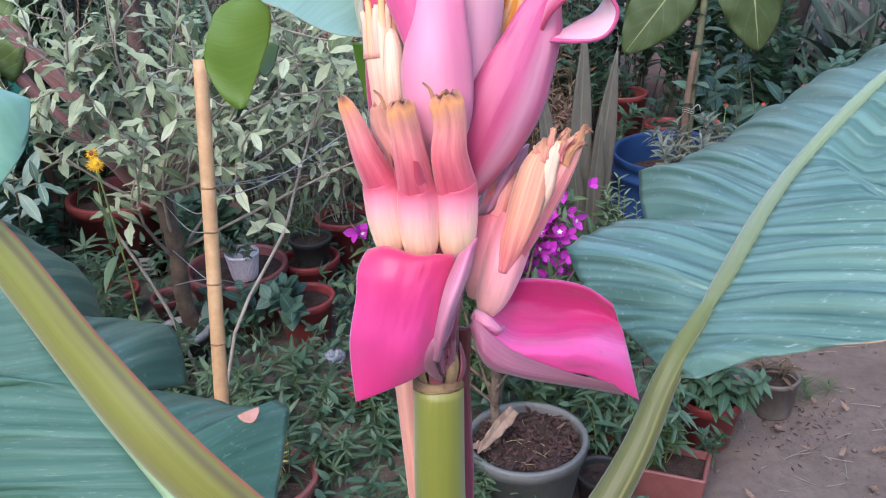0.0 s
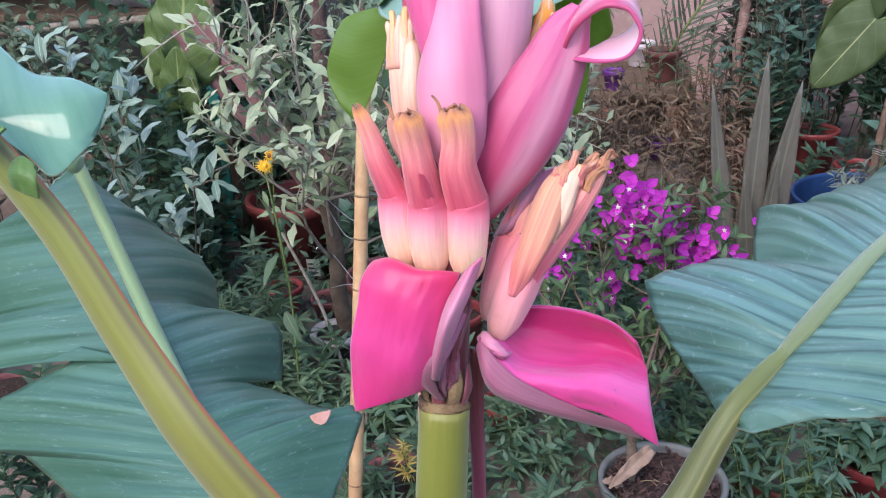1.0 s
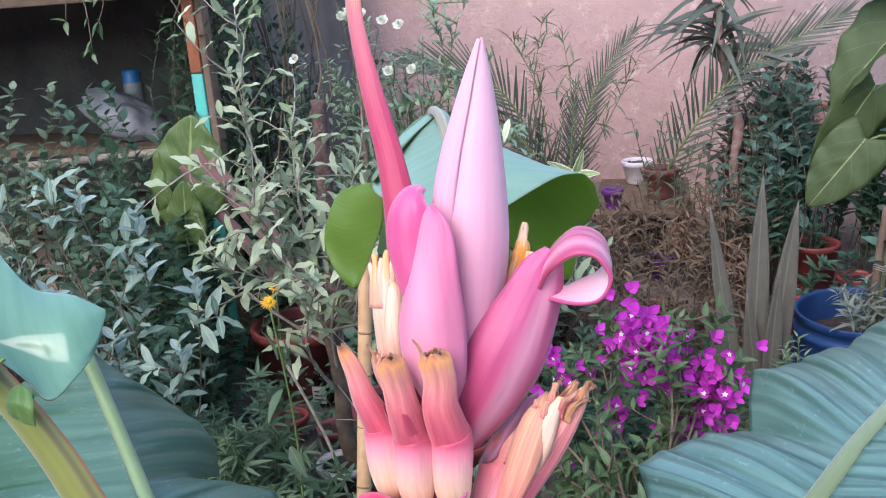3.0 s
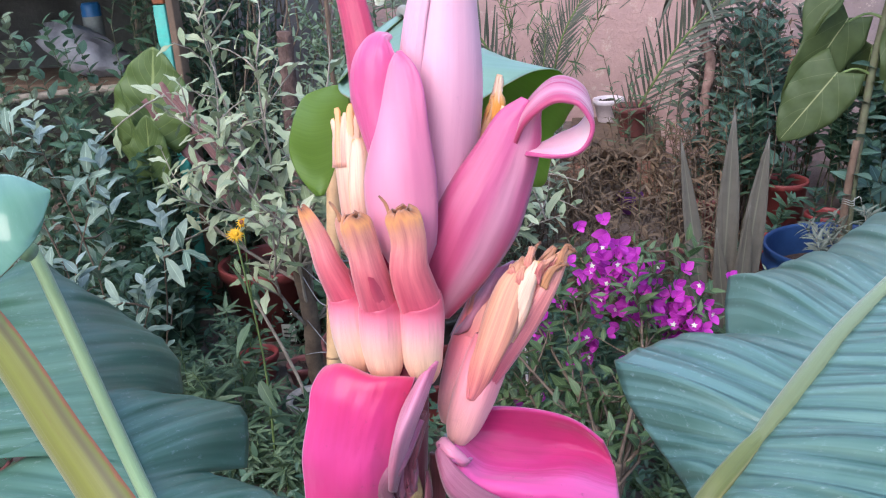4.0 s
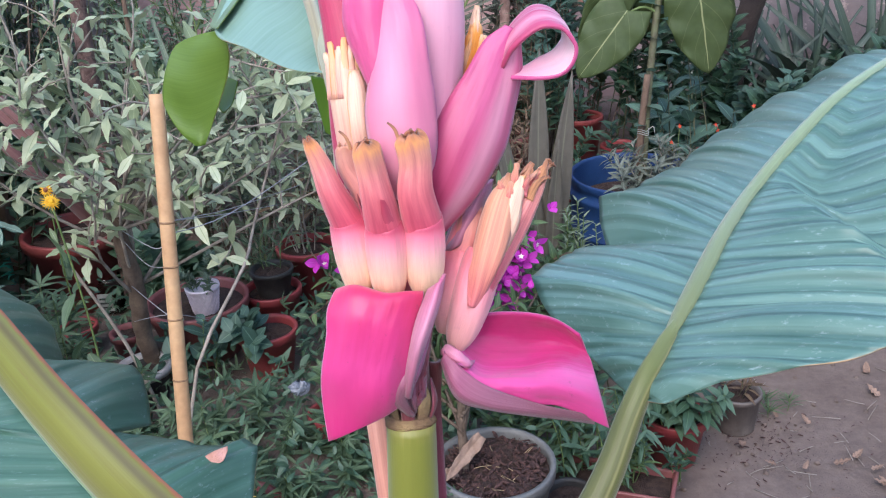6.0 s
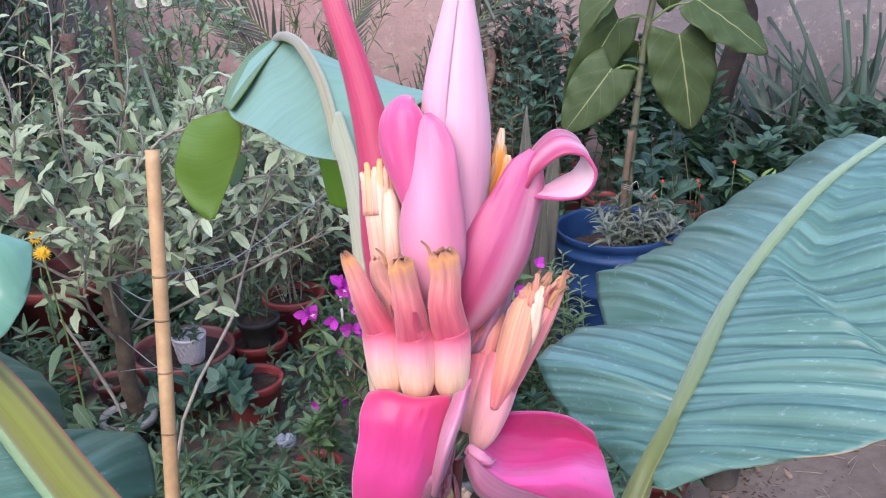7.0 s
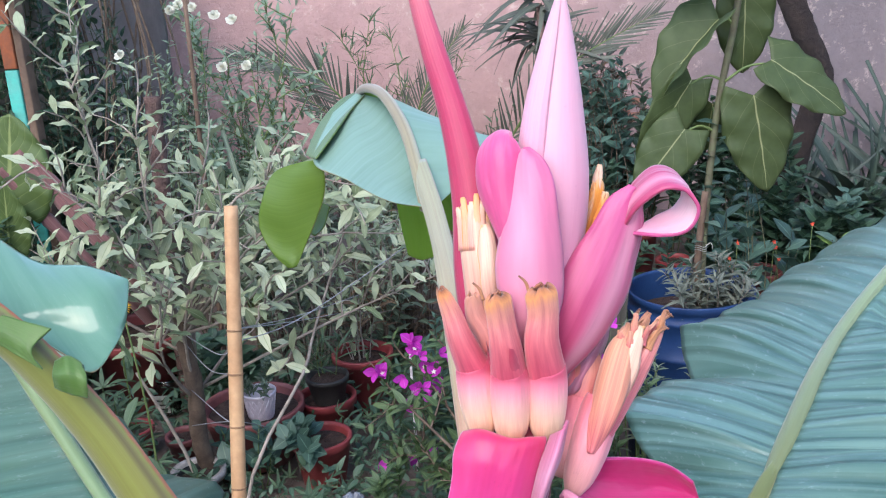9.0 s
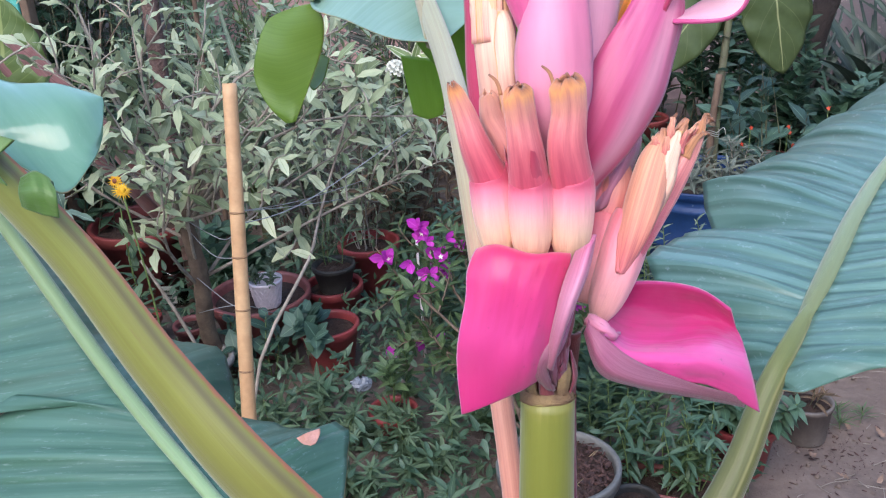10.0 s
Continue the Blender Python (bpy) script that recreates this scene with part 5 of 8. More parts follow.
    banana_leaf("leaf", [(-0.071, 0.900, 1.480), (-0.093, 0.99, 1.568), (-0.122, 1.07, 1.625), (-0.148, 1.14, 1.65), (-0.17, 1.21, 1.658), (-0.185, 1.28, 1.65), (-0.195, 1.34, 1.635), (-0.20, 1.39, 1.615)],
                [(0.045, -0.97, -0.1, -0.05, 0, 0), (0.128, -0.97, -0.33, -0.13, 0.012, 0.0), (0.195, -0.87, 0.20, -0.40, 0.01, 0), (0.25, -0.72, 0.30, -0.60, 0.02, 0), (0.28, -0.50, 0.22, -0.82, 0.02, 0), (0.17, -0.5, 0.1, -0.8, 0.01, 0), (0.08, -0.6, 0.1, -0.6, 0.0, 0), (0.01, -0.7, 0.1, -0.3, 0.0, 0)],
                [(0.01, 0.9, 0.2, 0.0, 0, 0), (0.13, 0.97, 0.1, -0.12, 0.0, 0), (0.21, 0.93, 0.02, -0.40, 0.01, 0), (0.24, 0.80, 0.0, -0.58, 0.02, 0), (0.28, 0.64, -0.05, -0.76, 0.02, 0), (0.16, 0.5, 0.0, -0.8, 0.01, 0), (0.08, 0.6, 0.0, -0.6, 0.0, 0), (0.01, 0.7, 0.0, -0.3, 0.0, 0)],
                m_banana_light, m_rib_tan, plant, (0.0078, 0.0062, 0.0036), "young pale-turquoise banana leaf arching over behind the flower", seed=17, amp=0.0015, freq=14, rib_label="tan midrib", under=m_under_backlit, halves=(1,))
    sheet("half_blade", [[(-0.0553, 0.9000, 1.4888), (-0.0726, 0.9850, 1.5312), (-0.0973, 1.0750, 1.5934), (-0.1313, 1.1600, 1.6420), (-0.1568, 1.2200, 1.6630)],
                         [(-0.0609, 0.8950, 1.4848), (-0.0879, 0.9650, 1.5126), (-0.1215, 1.0500, 1.5640), (-0.1540, 1.1400, 1.6156), (-0.1678, 1.2150, 1.6589)],
                         [(-0.0658, 0.8900, 1.4819), (-0.1069, 0.9450, 1.5000), (-0.1494, 1.0350, 1.5448), (-0.1811, 1.1300, 1.6009), (-0.1789, 1.2100, 1.6524)],
                         [(-0.0694, 0.8850, 1.4796), (-0.1164, 0.9300, 1.4907), (-0.1714, 1.0100, 1.5213), (-0.2244, 1.1000, 1.5539), (-0.2081, 1.1900, 1.6261)]], m_banana_light, plant, "near half of the young leaf draped from its midrib", nu=24, nv=60, thick=0.0007, ruffle=0.0008, under=m_under_shaded, flip=True)
    # the drooping end's shade comes from its darker olive colour
    sheet("half_blade", [[(-0.2464, 1.1150, 1.5530), (-0.2843, 1.1350, 1.5424), (-0.3042, 1.1450, 1.5055), (-0.3107, 1.1500, 1.4712), (-0.2953, 1.1500, 1.4355), (-0.2744, 1.1500, 1.4133)],
                         [(-0.2339, 1.1080, 1.5541), (-0.2546, 1.1200, 1.5341), (-0.2681, 1.1300, 1.4958), (-0.2734, 1.1400, 1.4577), (-0.2718, 1.1450, 1.4266), (-0.2673, 1.1450, 1.4132)],
                         [(-0.2244, 1.1000, 1.5539), (-0.2107, 1.1000, 1.5369), (-0.2141, 1.1100, 1.5076), (-0.2310, 1.1250, 1.4709), (-0.2494, 1.1400, 1.4371), (-0.2610, 1.1450, 1.4144)]], m_under_shaded, plant, "underside of the young leaf's drooping end, its shade painted olive-green", nu=16, nv=30, thick=0.0007, ruffle=0.0012)
    sheet("half_blade", [[(-0.1631, 1.2500, 1.6682), (-0.2042, 1.2600, 1.6551), (-0.2341, 1.2400, 1.6198), (-0.2455, 1.1700, 1.5683)],
                         [(-0.1650, 1.2350, 1.6630), (-0.1934, 1.2300, 1.6443), (-0.2185, 1.2000, 1.6118), (-0.2319, 1.1200, 1.5599)],
                         [(-0.1599, 1.2000, 1.6530), (-0.1775, 1.1520, 1.6235), (-0.1955, 1.1020, 1.5860), (-0.2160, 1.0720, 1.5530)]], m_shoulder, plant, "dark folded margin of the young leaf", nu=12, nv=24, thick=0.0007)
    sheet("half_blade", [[(-0.2415, 1.2000, 1.5027), (-0.2273, 1.1900, 1.5002), (-0.2173, 1.1800, 1.4948)],
                         [(-0.2473, 1.2000, 1.4749), (-0.2354, 1.1900, 1.4719), (-0.2261, 1.1800, 1.4683)],
                         [(-0.2505, 1.2000, 1.4630), (-0.2429, 1.1900, 1.4548), (-0.2346, 1.1800, 1.4593)]], m_under_shaded, plant, "shaded tip of the young leaf behind its drooping end", nu=8, nv=10, thick=0.0007)
    sheet("leaf_blade", [[(-0.1330, 1.3000, 1.5030), (-0.1020, 1.2800, 1.4960), (-0.0640, 1.2500, 1.4870)], [(-0.1280, 1.3100, 1.4650), (-0.1000, 1.2900, 1.4560), (-0.0700, 1.2700, 1.4500)], [(-0.1200, 1.3200, 1.4190), (-0.0990, 1.3100, 1.4110), (-0.0770, 1.3000, 1.4160)]], m_under_backlit, plant, "drooping end of the young leaf seen from below", nu=12, nv=16, thick=0.0007, ruffle=0.002)


def build_banana_neighbour():
    at = np.array((-0.95, 0.72, -0.02))
    plant = thing("banana_plant", (at[0], at[1], 0.0), "smaller banana plant with one deep-green leaf hanging forward", "banana plant")
    s = Shape()
    tube(s, [at, at + (0.01, 0.0, 0.7), at + (0.06, 0.02, 1.42)], [0.06, 0.05, 0.03], n=16, rings=18)
    link("false_stem", s, m_petiole, plant, "smooth green banana stem")
    s = Shape()
    tube(s, [at + (0.05, 0.02, 1.38), at + (0.16, 0.02, 1.56), at + (0.30, 0.0, 1.545), bp(-0.552, 0.935, 1.353)], [0.012, 0.011, 0.009, 0.008], n=12, rings=20)
    link("leaf_stalk", s, m_rib, plant, "pale green leaf stalk")
    banana_leaf("leaf", [(-0.6170, 1.0300, 1.3490), (-0.5360, 0.9800, 1.2570), (-0.4520, 0.9200, 1.1710), (-0.3830, 0.8620, 1.1160), (-0.3130, 0.8000, 1.0700), (-0.2570, 0.7500, 1.0330)],
                [(0.00, -0.617, 1.030, 1.349), (0.10, -0.740, 1.060, 1.275), (0.18, -0.850, 1.100, 1.218), (0.30, -0.826, 1.070, 1.124), (0.33, -0.787, 1.050, 1.127), (0.36, -0.866, 1.060, 1.096), (0.50, -0.839, 1.020, 1.041), (0.54, -0.710, 0.980, 1.083), (0.57, -0.574, 0.940, 1.129), (0.60, -0.547, 0.930, 1.123), (0.70, -0.662, 0.940, 1.058), (0.79, -0.747, 0.960, 1.010), (0.85, -0.719, 0.940, 0.980), (0.91, -0.609, 0.890, 1.000), (1.00, -0.454, 0.800, 0.973)],
                [(0.00, -0.617, 1.030, 1.349), (0.07, -0.587, 1.100, 1.284), (0.14, -0.568, 1.160, 1.248), (0.21, -0.538, 1.210, 1.206), (0.28, -0.525, 1.235, 1.160), (0.34, -0.503, 1.205, 1.126), (0.36, -0.474, 1.060, 1.162), (0.44, -0.427, 1.110, 1.143), (0.50, -0.386, 1.135, 1.129), (0.53, -0.372, 1.130, 1.113), (0.60, -0.347, 1.073, 1.064), (0.62, -0.358, 0.980, 1.087), (0.74, -0.260, 0.945, 1.076), (0.79, -0.221, 0.930, 1.078), (0.82, -0.199, 0.922, 1.087), (0.85, -0.186, 0.912, 1.079), (0.92, -0.182, 0.870, 1.056), (1.00, -0.178, 0.790, 1.018)],
                m_banana_dark, m_rib, plant, (0.009, 0.0085, 0.007), "deep blue-green banana leaf torn into lobes, hanging forward", seed=23, amp=0.0034, freq=20, rib_label="pale green midrib")
    sheet("dry_patch", [[(-0.2450, 0.8720, 1.0795), (-0.2252, 0.8720, 1.0906), (-0.2078, 0.8720, 1.0960)], [(-0.2389, 0.8680, 1.0789), (-0.2208, 0.8680, 1.0856), (-0.2071, 0.8680, 1.0930)], [(-0.2318, 0.8650, 1.0792), (-0.2141, 0.8650, 1.0814), (-0.2085, 0.8650, 1.0896)]], m_dry_pink, plant, "dry pinkish patch near the leaf's edge", nu=8, nv=10, thick=0.0006)


build_ground()
build_walls()
build_shed()
build_banana()
build_banana_neighbour()


# ---- plants of the garden ----
def leaf_form(width, fold=0.25, droop=0.25, nv=4, point=1.0, heart=0.0, wave=0.0, cols=2):
    """A folded leaf of length 1 along y: points, faces and coordinates."""
    co, uv, faces = [], [], []
    n = cols + 1
    for k in range(nv + 1):
        v = k / nv
        w = width * (math.sin(math.pi * min(1.0, v * 0.92 + 0.04) ** (0.75 / max(0.3, point)))) * (1 - 0.25 * v * point)
        w = max(w, 0.012)
        for i in range(n):
            u = 2 * i / cols - 1
            back = -heart * (1 - v) ** 4 * abs(u) * 0.6
            co.append((u * w, v + back, abs(u) * w * fold - droop * v * v + wave * math.sin(v * 12 + 2 * u) * abs(u) * w))
            uv.append((0.5 + 0.5 * u, v))
    faces = [(k * n + i, k * n + i + 1, (k + 1) * n + i + 1, (k + 1) * n + i) for k in range(nv) for i in range(cols)]
    return np.array(co), np.array(faces), uv


def fingers_form(count, spread, width, nv=3):
    """A palmate leaf: narrow leaflets from one point."""
    co, uv, faces = [], [], []
    for c in range(count):
        a = spread * (2 * c / (count - 1) - 1)
        ln = 1.0 - 0.40 * abs(a) / spread
        p, f, q = leaf_form(width, 0.3, 0.3, nv)
        p = p * ln
        rot = np.array(((math.cos(a), math.sin(a), 0), (-math.sin(a), math.cos(a), 0), (0, 0, 1)))
        faces += (f + len(co)).tolist()
        co += (p @ rot.T).tolist()
        uv += q
    return np.array(co), np.array(faces), uv


F_OVAL = leaf_form(0.21, 0.25, 0.22, 4, 1.0)
F_BROAD = leaf_form(0.33, 0.18, 0.22, 4, 1.0, 0.15)
F_LANCE = leaf_form(0.12, 0.3, 0.3, 4, 1.0)
F_NARROW = leaf_form(0.05, 0.3, 0.25, 3, 1.0)
F_HEART = leaf_form(0.42, 0.12, 0.15, 4, 0.9, 0.35)
F_PALM5 = fingers_form(5, 1.5, 0.11)
F_BRACT = leaf_form(0.40, 0.30, -0.10, 5, 0.7)
F_STRAP = leaf_form(0.035, 0.5, 0.5, 8, 1.0)
F_SWORD = leaf_form(0.056, 0.35, 0.60, 8, 1.0)
F_SPEAR = leaf_form(0.032, 0.4, 0.10, 5, 1.0)
F_SILVER = leaf_form(0.175, 0.30, 0.20, 7, 0.62, wave=0.32)
F_YOUNG = leaf_form(0.25, 0.20, 0.15, 6, 0.7)
F_PETAL = leaf_form(0.46, 0.10, -0.25, 4, 0.5)


def leaves(name, places, form, material, parent, label=""):
    """One mesh of many leaves. places: rows of position, direction, normal, length."""
    co, faces, uv0 = form
    n = len(co)
    allco = np.empty((len(places) * n, 3))
    for k, (pos, way, nrm, ln) in enumerate(places):
        y = unit(way)
        z = np.array(nrm, dtype=float)
        z = unit(z - y * np.dot(z, y))
        x = np.cross(y, z)
        allco[k * n:(k + 1) * n] = np.asarray(pos) + (co * ln) @ np.array((x, y, z))
    allf = (faces[None] + (np.arange(len(places)) * n)[:, None, None]).reshape(-1, 4)
    s = Shape()
    s.co = allco.tolist()
    s.faces = [tuple(f) for f in allf.tolist()]
    s.uv = uv0 * len(places)
    return link(name, s, material, parent, label)


def rnd(rng, r=1.0):
    return np.array((rng.uniform(-r, r), rng.uniform(-r, r), rng.uniform(-r, r)))


def set_round(q, way, turn, ln, rng, droop=0.0):
    """One leaf set at an angle to its stem, facing up."""
    p0 = unit(np.cross(way, (0.31, 0.22, 0.92) if abs(way[2]) < 0.9 else (1.0, 0.2, 0.0)))
    side = math.cos(turn) * p0 + math.sin(turn) * np.cross(way, p0)
    out = unit(0.5 * np.array(way) + 0.9 * side + rnd(rng, 0.22) + np.array((0, 0, 0.15 - droop)))
    return (q, out, 0.4 * np.array(way) - 0.25 * side + np.array((0, -0.24, 0.85)) + rnd(rng, 0.35), ln)


def shrub(name, label, base, tips, form, leaf_mat, stem_mat, leaf_len, seed, twigs=5, twig_len=0.16, per_twig=7, r0=0.010, trunk=None, from_v=0.35, up=0.35, category="shrub", leaf_label="", ordered=False):
    """Branches from the base (or a trunk top) to the tips, with leafy twigs."""
    rng = random.Random(seed)
    base = np.array((base[0], base[1], base[2] - 0.03))
    ob = thing(name, (base[0], base[1], base[2] + 0.03), label, category)
    wood = Shape()
    root = base
    if trunk is not None:
        trunk = np.array(trunk)
        bole = Shape()
        tube(bole, [base, base * 0.65 + trunk * 0.35 + rnd(rng, 0.02), base * 0.3 + trunk * 0.7 + rnd(rng, 0.02), trunk], [r0 * 1.7, r0 * 1.4, r0 * 1.3, r0 * 1.0], n=11, rings=26, wobble=0.13, rng=rng)
        link("trunk", bole, m_twig, ob, "rough dark-brown trunk")
        root = trunk
    places = []
    for tip in tips:
        tip = np.array(tip)
        if trunk is not None:
            f = 1 - 0.5 * rng.random() ** 1.5
            root = base * (1 - f) + trunk * f
        span = np.linalg.norm(tip - root)
        mid = (root + tip) / 2 + rnd(rng, 0.10) * span + np.array((0, 0, 0.08 * span))
        pts = [root, mid, tip]
        tube(wood, pts, [min(0.0056, r0 * 0.55), min(0.0038, r0 * 0.38), 0.0014], n=6, rings=8)
        for k in range(twigs):
            v = from_v + (1 - from_v) * (k + rng.random()) / twigs
            a = spline(pts, v)
            way = unit(unit(tip - root) * 0.5 + rnd(rng) + np.array((0, 0, up)))
            b = a + way * twig_len * rng.uniform(0.6, 1.2)
            c = (a + b) / 2 + rnd(rng, 0.02)
            tube(wood, [a, c, b], [0.0032, 0.0024, 0.0012], n=4, rings=4, caps=False)
            for j in range(per_twig):
                f = (j + 0.5) / per_twig
                q = spline([a, c, b], f)
                if ordered:
                    places.append(set_round(q, way, j * 2.4 + k, leaf_len * rng.uniform(0.65, 1.15) * (1.1 - 0.4 * f * f), rng))
                    continue
                out = unit(rnd(rng) + 0.55 * way + np.array((0, 0, 0.1)))
                places.append((q, out, np.array((0, 0, 1.0)) + rnd(rng, 0.55), leaf_len * rng.uniform(0.6, 1.15)))
        for j in range(7):
            q = spline(pts, 1 - 0.30 * j / 7)
            if ordered:
                places.append(set_round(q, unit(tip - mid), j * 2.4, leaf_len * rng.uniform(0.6, 0.8 + 0.05 * j), rng))
                continue
            places.append((q, unit(rnd(rng) + unit(tip - mid) * 0.8), np.array((0, 0, 1.0)) + rnd(rng, 0.5), leaf_len * rng.uniform(0.6, 1.1)))
    link("branchwood", wood, stem_mat, ob)["kind"] = "stuff"
    leaves("foliage", places, form, leaf_mat, ob, leaf_label)["kind"] = "stuff"
    return ob


def bush(name, label, centre, radii, count, form, leaf_mat, leaf_len, seed, stem_mat=None, category="bush", base_z=None, stems=9, droop=0.0):
    """A stand of leafy stems that fill an uneven mass."""
    rng = random.Random(seed)
    c = np.array(centre)
    gz = ground_height(c[0], c[1]) if base_z is None else base_z
    ob = thing(name, (c[0], c[1], gz), label, category)
    wood = Shape()
    total = max(stems, count // 19)
    each = 1.45 * count / total
    places = []
    spread = 0.25 if base_z is not None else 0.75
    for k in range(total):
        d = np.array((rng.gauss(0, 0.55), rng.gauss(0, 0.55), rng.gauss(0.5, 0.5)))
        d = d / max(1.0, np.linalg.norm(d) / 1.25)
        tip = c + d * np.array(radii)
        tip[2] = max(tip[2], gz + 0.04)
        foot = np.array((c[0] + spread * (tip[0] - c[0]) + rng.uniform(-0.1, 0.1) * radii[0], c[1] + spread * (tip[1] - c[1]), gz - 0.02))
        tall = tip[2] - foot[2]
        mid = foot * 0.45 + tip * 0.55 + np.array((rng.uniform(-0.12, 0.12), rng.uniform(-0.12, 0.12), 0.05)) * tall
        pts = [foot, mid, tip]
        thick = min(0.0032, 0.0015 + 0.003 * tall)
        tube(wood, pts, [thick, 0.7 * thick, 0.0012], n=4, rings=6, caps=False)
        start = max(0.12, min(0.36, 1 - 1.5 * radii[2] / max(tall, 0.01)))
        n = max(3, int(each + rng.uniform(-2, 3)))
        turn = rng.uniform(0, 6.28)
        for j in range(n):
            f = (j + 0.6) / n
            v = start + (1 - start) * f
            way = unit(spline(pts, min(1, v + 0.03)) - spline(pts, v - 0.03))
            q = spline(pts, v)
            place = set_round(q, way, turn + 2.4 * j, leaf_len * rng.uniform(0.65, 1.15) * (1.15 - 0.45 * f * f), rng, droop)
            if q[2] > gz + 0.01:
                places.append(place)
    link("branchwood", wood, stem_mat or m_stem_dull, ob)["kind"] = "stuff"
    leaves("foliage", places, form, leaf_mat, ob)["kind"] = "stuff"
    return ob


def big_leaf(parent, base, tip, width, facing, material, label="", heart=0.3, fold=0.15, sag=0.1, wave=0.0, name="leaf", stalk_from=None, stalk_mat=None, ridge=0.012):
    """One large heart-shaped leaf from base to tip, facing a direction."""
    s = Shape()
    base, tip = np.array(base), np.array(tip)
    ln = np.linalg.norm(tip - base)
    y = unit(tip - base)
    z = np.array(facing, dtype=float)
    z = unit(z - y * np.dot(z, y))
    x = np.cross(y, z)
    nu, nv = 14, 20
    co, uv = [], []
    for k in range(nv + 1):
        v = k / nv
        w = 0.5 * width * (math.sin(math.pi * min(1, 0.10 + 0.90 * v) ** 0.72)) ** 0.66 * (1 - 0.10 * v)
        w = max(w if v < 0.999 else 0.002, 0.002)
        for i in range(nu + 1):
            u = 2 * i / nu - 1
            b = v * ln - heart * width * 0.5 * (1 - v) ** 3 * abs(u)
            h = fold * abs(u) * w - sag * ln * v * v + wave * w * math.sin(v * 22 + 3 * u) * u * u + ridge * math.sin(v * 26 - abs(u) * 9) * w * 2 * (1 - abs(u)) - 0.15 * w * u * u
            co.append(base + x * u * w + y * b + z * h)
            uv.append((0.5 + 0.5 * u, v))
    s.add(co, [(k * (nu + 1) + i, k * (nu + 1) + i + 1, (k + 1) * (nu + 1) + i + 1, (k + 1) * (nu + 1) + i) for k in range(nv) for i in range(nu)], uv)
    ob = link(name, s, material, parent, label, thick=0.0008)
    if stalk_from is not None:
        s = Shape()
        a = np.array(stalk_from)
        tube(s, [a, (a + base) / 2 + np.array((0, 0, 0.015)), base + y * 0.02], [0.005, 0.004, 0.003], n=7, rings=8)
        link("leaf_stalk", s, stalk_mat or m_twig_green, ob)
    return ob


def frond(parent, base, bend, tip, count, ln, seed, material=None):
    """A palm frond: an arching rib with two rows of narrow leaflets."""
    rng = random.Random(seed)
    s = Shape()
    pts = [np.array(base), np.array(bend), np.array(tip)]
    tube(s, pts, [0.007, 0.005, 0.0015], n=6, rings=14)
    rib = link("frond", s, m_twig_green, parent)
    places = []
    for k in range(count):
        v = 0.12 + 0.88 * k / count
        a = spline(pts, v)
        t = unit(spline(pts, min(1, v + 0.02)) - spline(pts, v - 0.02))
        sd = unit(np.cross(t, (0.1, -1, 0.2)))
        for sg in (-1, 1):
            way = unit(t * (0.75 + 0.5 * v) + sd * sg * (0.85 - 0.45 * v) + np.array((0, -0.25, 0.1)) + rnd(rng, 0.10))
            places.append((a, way, np.array((0.1, -1, 0.4)) + rnd(rng, 0.3), ln * (0.35 + 1.0 * math.sin(math.pi * min(0.95, 0.15 + 0.8 * v))) * rng.uniform(0.85, 1.1)))
    leaves("frond_foliage", places, F_SPEAR, material or m_palm, rib)["kind"] = "stuff"


# ---- pots ----
def pot(name, label, x, y, r, h, material, rim=0.012, taper=0.74, seed=0, base=None, soil=True, bands=(), lip=1.0, category="flower pot", soil_drop=0.14):
    z = ground_height(x, y) if base is None else base
    ob = thing(name, (x, y, z), label, category)
    s = Shape()
    rb = r * taper
    t = 0.0045
    lipw = rim * 0.55 * lip
    prof = [(0.001, 0.004), (rb * 0.96, 0.0), (rb, 0.004)]
    for z0 in bands:
        rr = rb + (r - rb) * z0
        prof += [(rr, h * z0 - 0.012), (rr + 0.006, h * z0 - 0.006), (rr + 0.006, h * z0 + 0.006), (rr, h * z0 + 0.012)]
    prof += [(r - 0.001, h - 2.6 * rim), (r + lipw, h - 2.4 * rim), (r + lipw * 1.15, h - 0.003), (r + lipw * 0.9, h), (r - t, h), (r - t - 0.002, h - 0.01)]
    deep = h * (1 - soil_drop) - 0.02
    prof += [(r - t - (r - rb) * (1 - deep / h), deep)]
    lathe(s, (x, y, z), prof, n=40)
    link("pot_body", s, material, ob)
    if soil:
        rng = random.Random(seed + 50)
        s = Shape()
        zs = z + h * (1 - soil_drop)
        rs = r - t - (r - rb) * soil_drop - 0.001
        n = 28
        co, uv = [(x, y, zs + 0.006)], [(0.5, 0.5)]
        for q in range(1, 6):
            for j in range(n):
                a = 2 * math.pi * j / n
                co.append((x + rs * q / 5 * math.cos(a), y + rs * q / 5 * math.sin(a), zs + (rng.uniform(-0.006, 0.009) if q < 5 else -0.004)))
                uv.append((0, 0))
        f = [(0, 1 + j, 1 + (j + 1) % n) for j in range(n)]
        for q in range(4):
            f += [(1 + q * n + j, 1 + (q + 1) * n + j, 1 + (q + 1) * n + (j + 1) % n, 1 + q * n + (j + 1) % n) for j in range(n)]
        s.add(co, f, uv)
        link("soil", s, m_soil, ob, "dark crumbly potting soil")
    return ob


def rod(name, label, pts, radii, material, category="stick", n=8, rings=None, kind="", wobble=0.0):
    s = Shape()
    pts = [np.array(q, dtype=float) for q in pts]
    tube(s, pts, radii, n=n, rings=rings, wobble=wobble, rng=random.Random(8))
    low = min(pts, key=lambda q: q[2])
    ob = link(name, s, material)
    return tagged(ob, label, category, kind=kind)


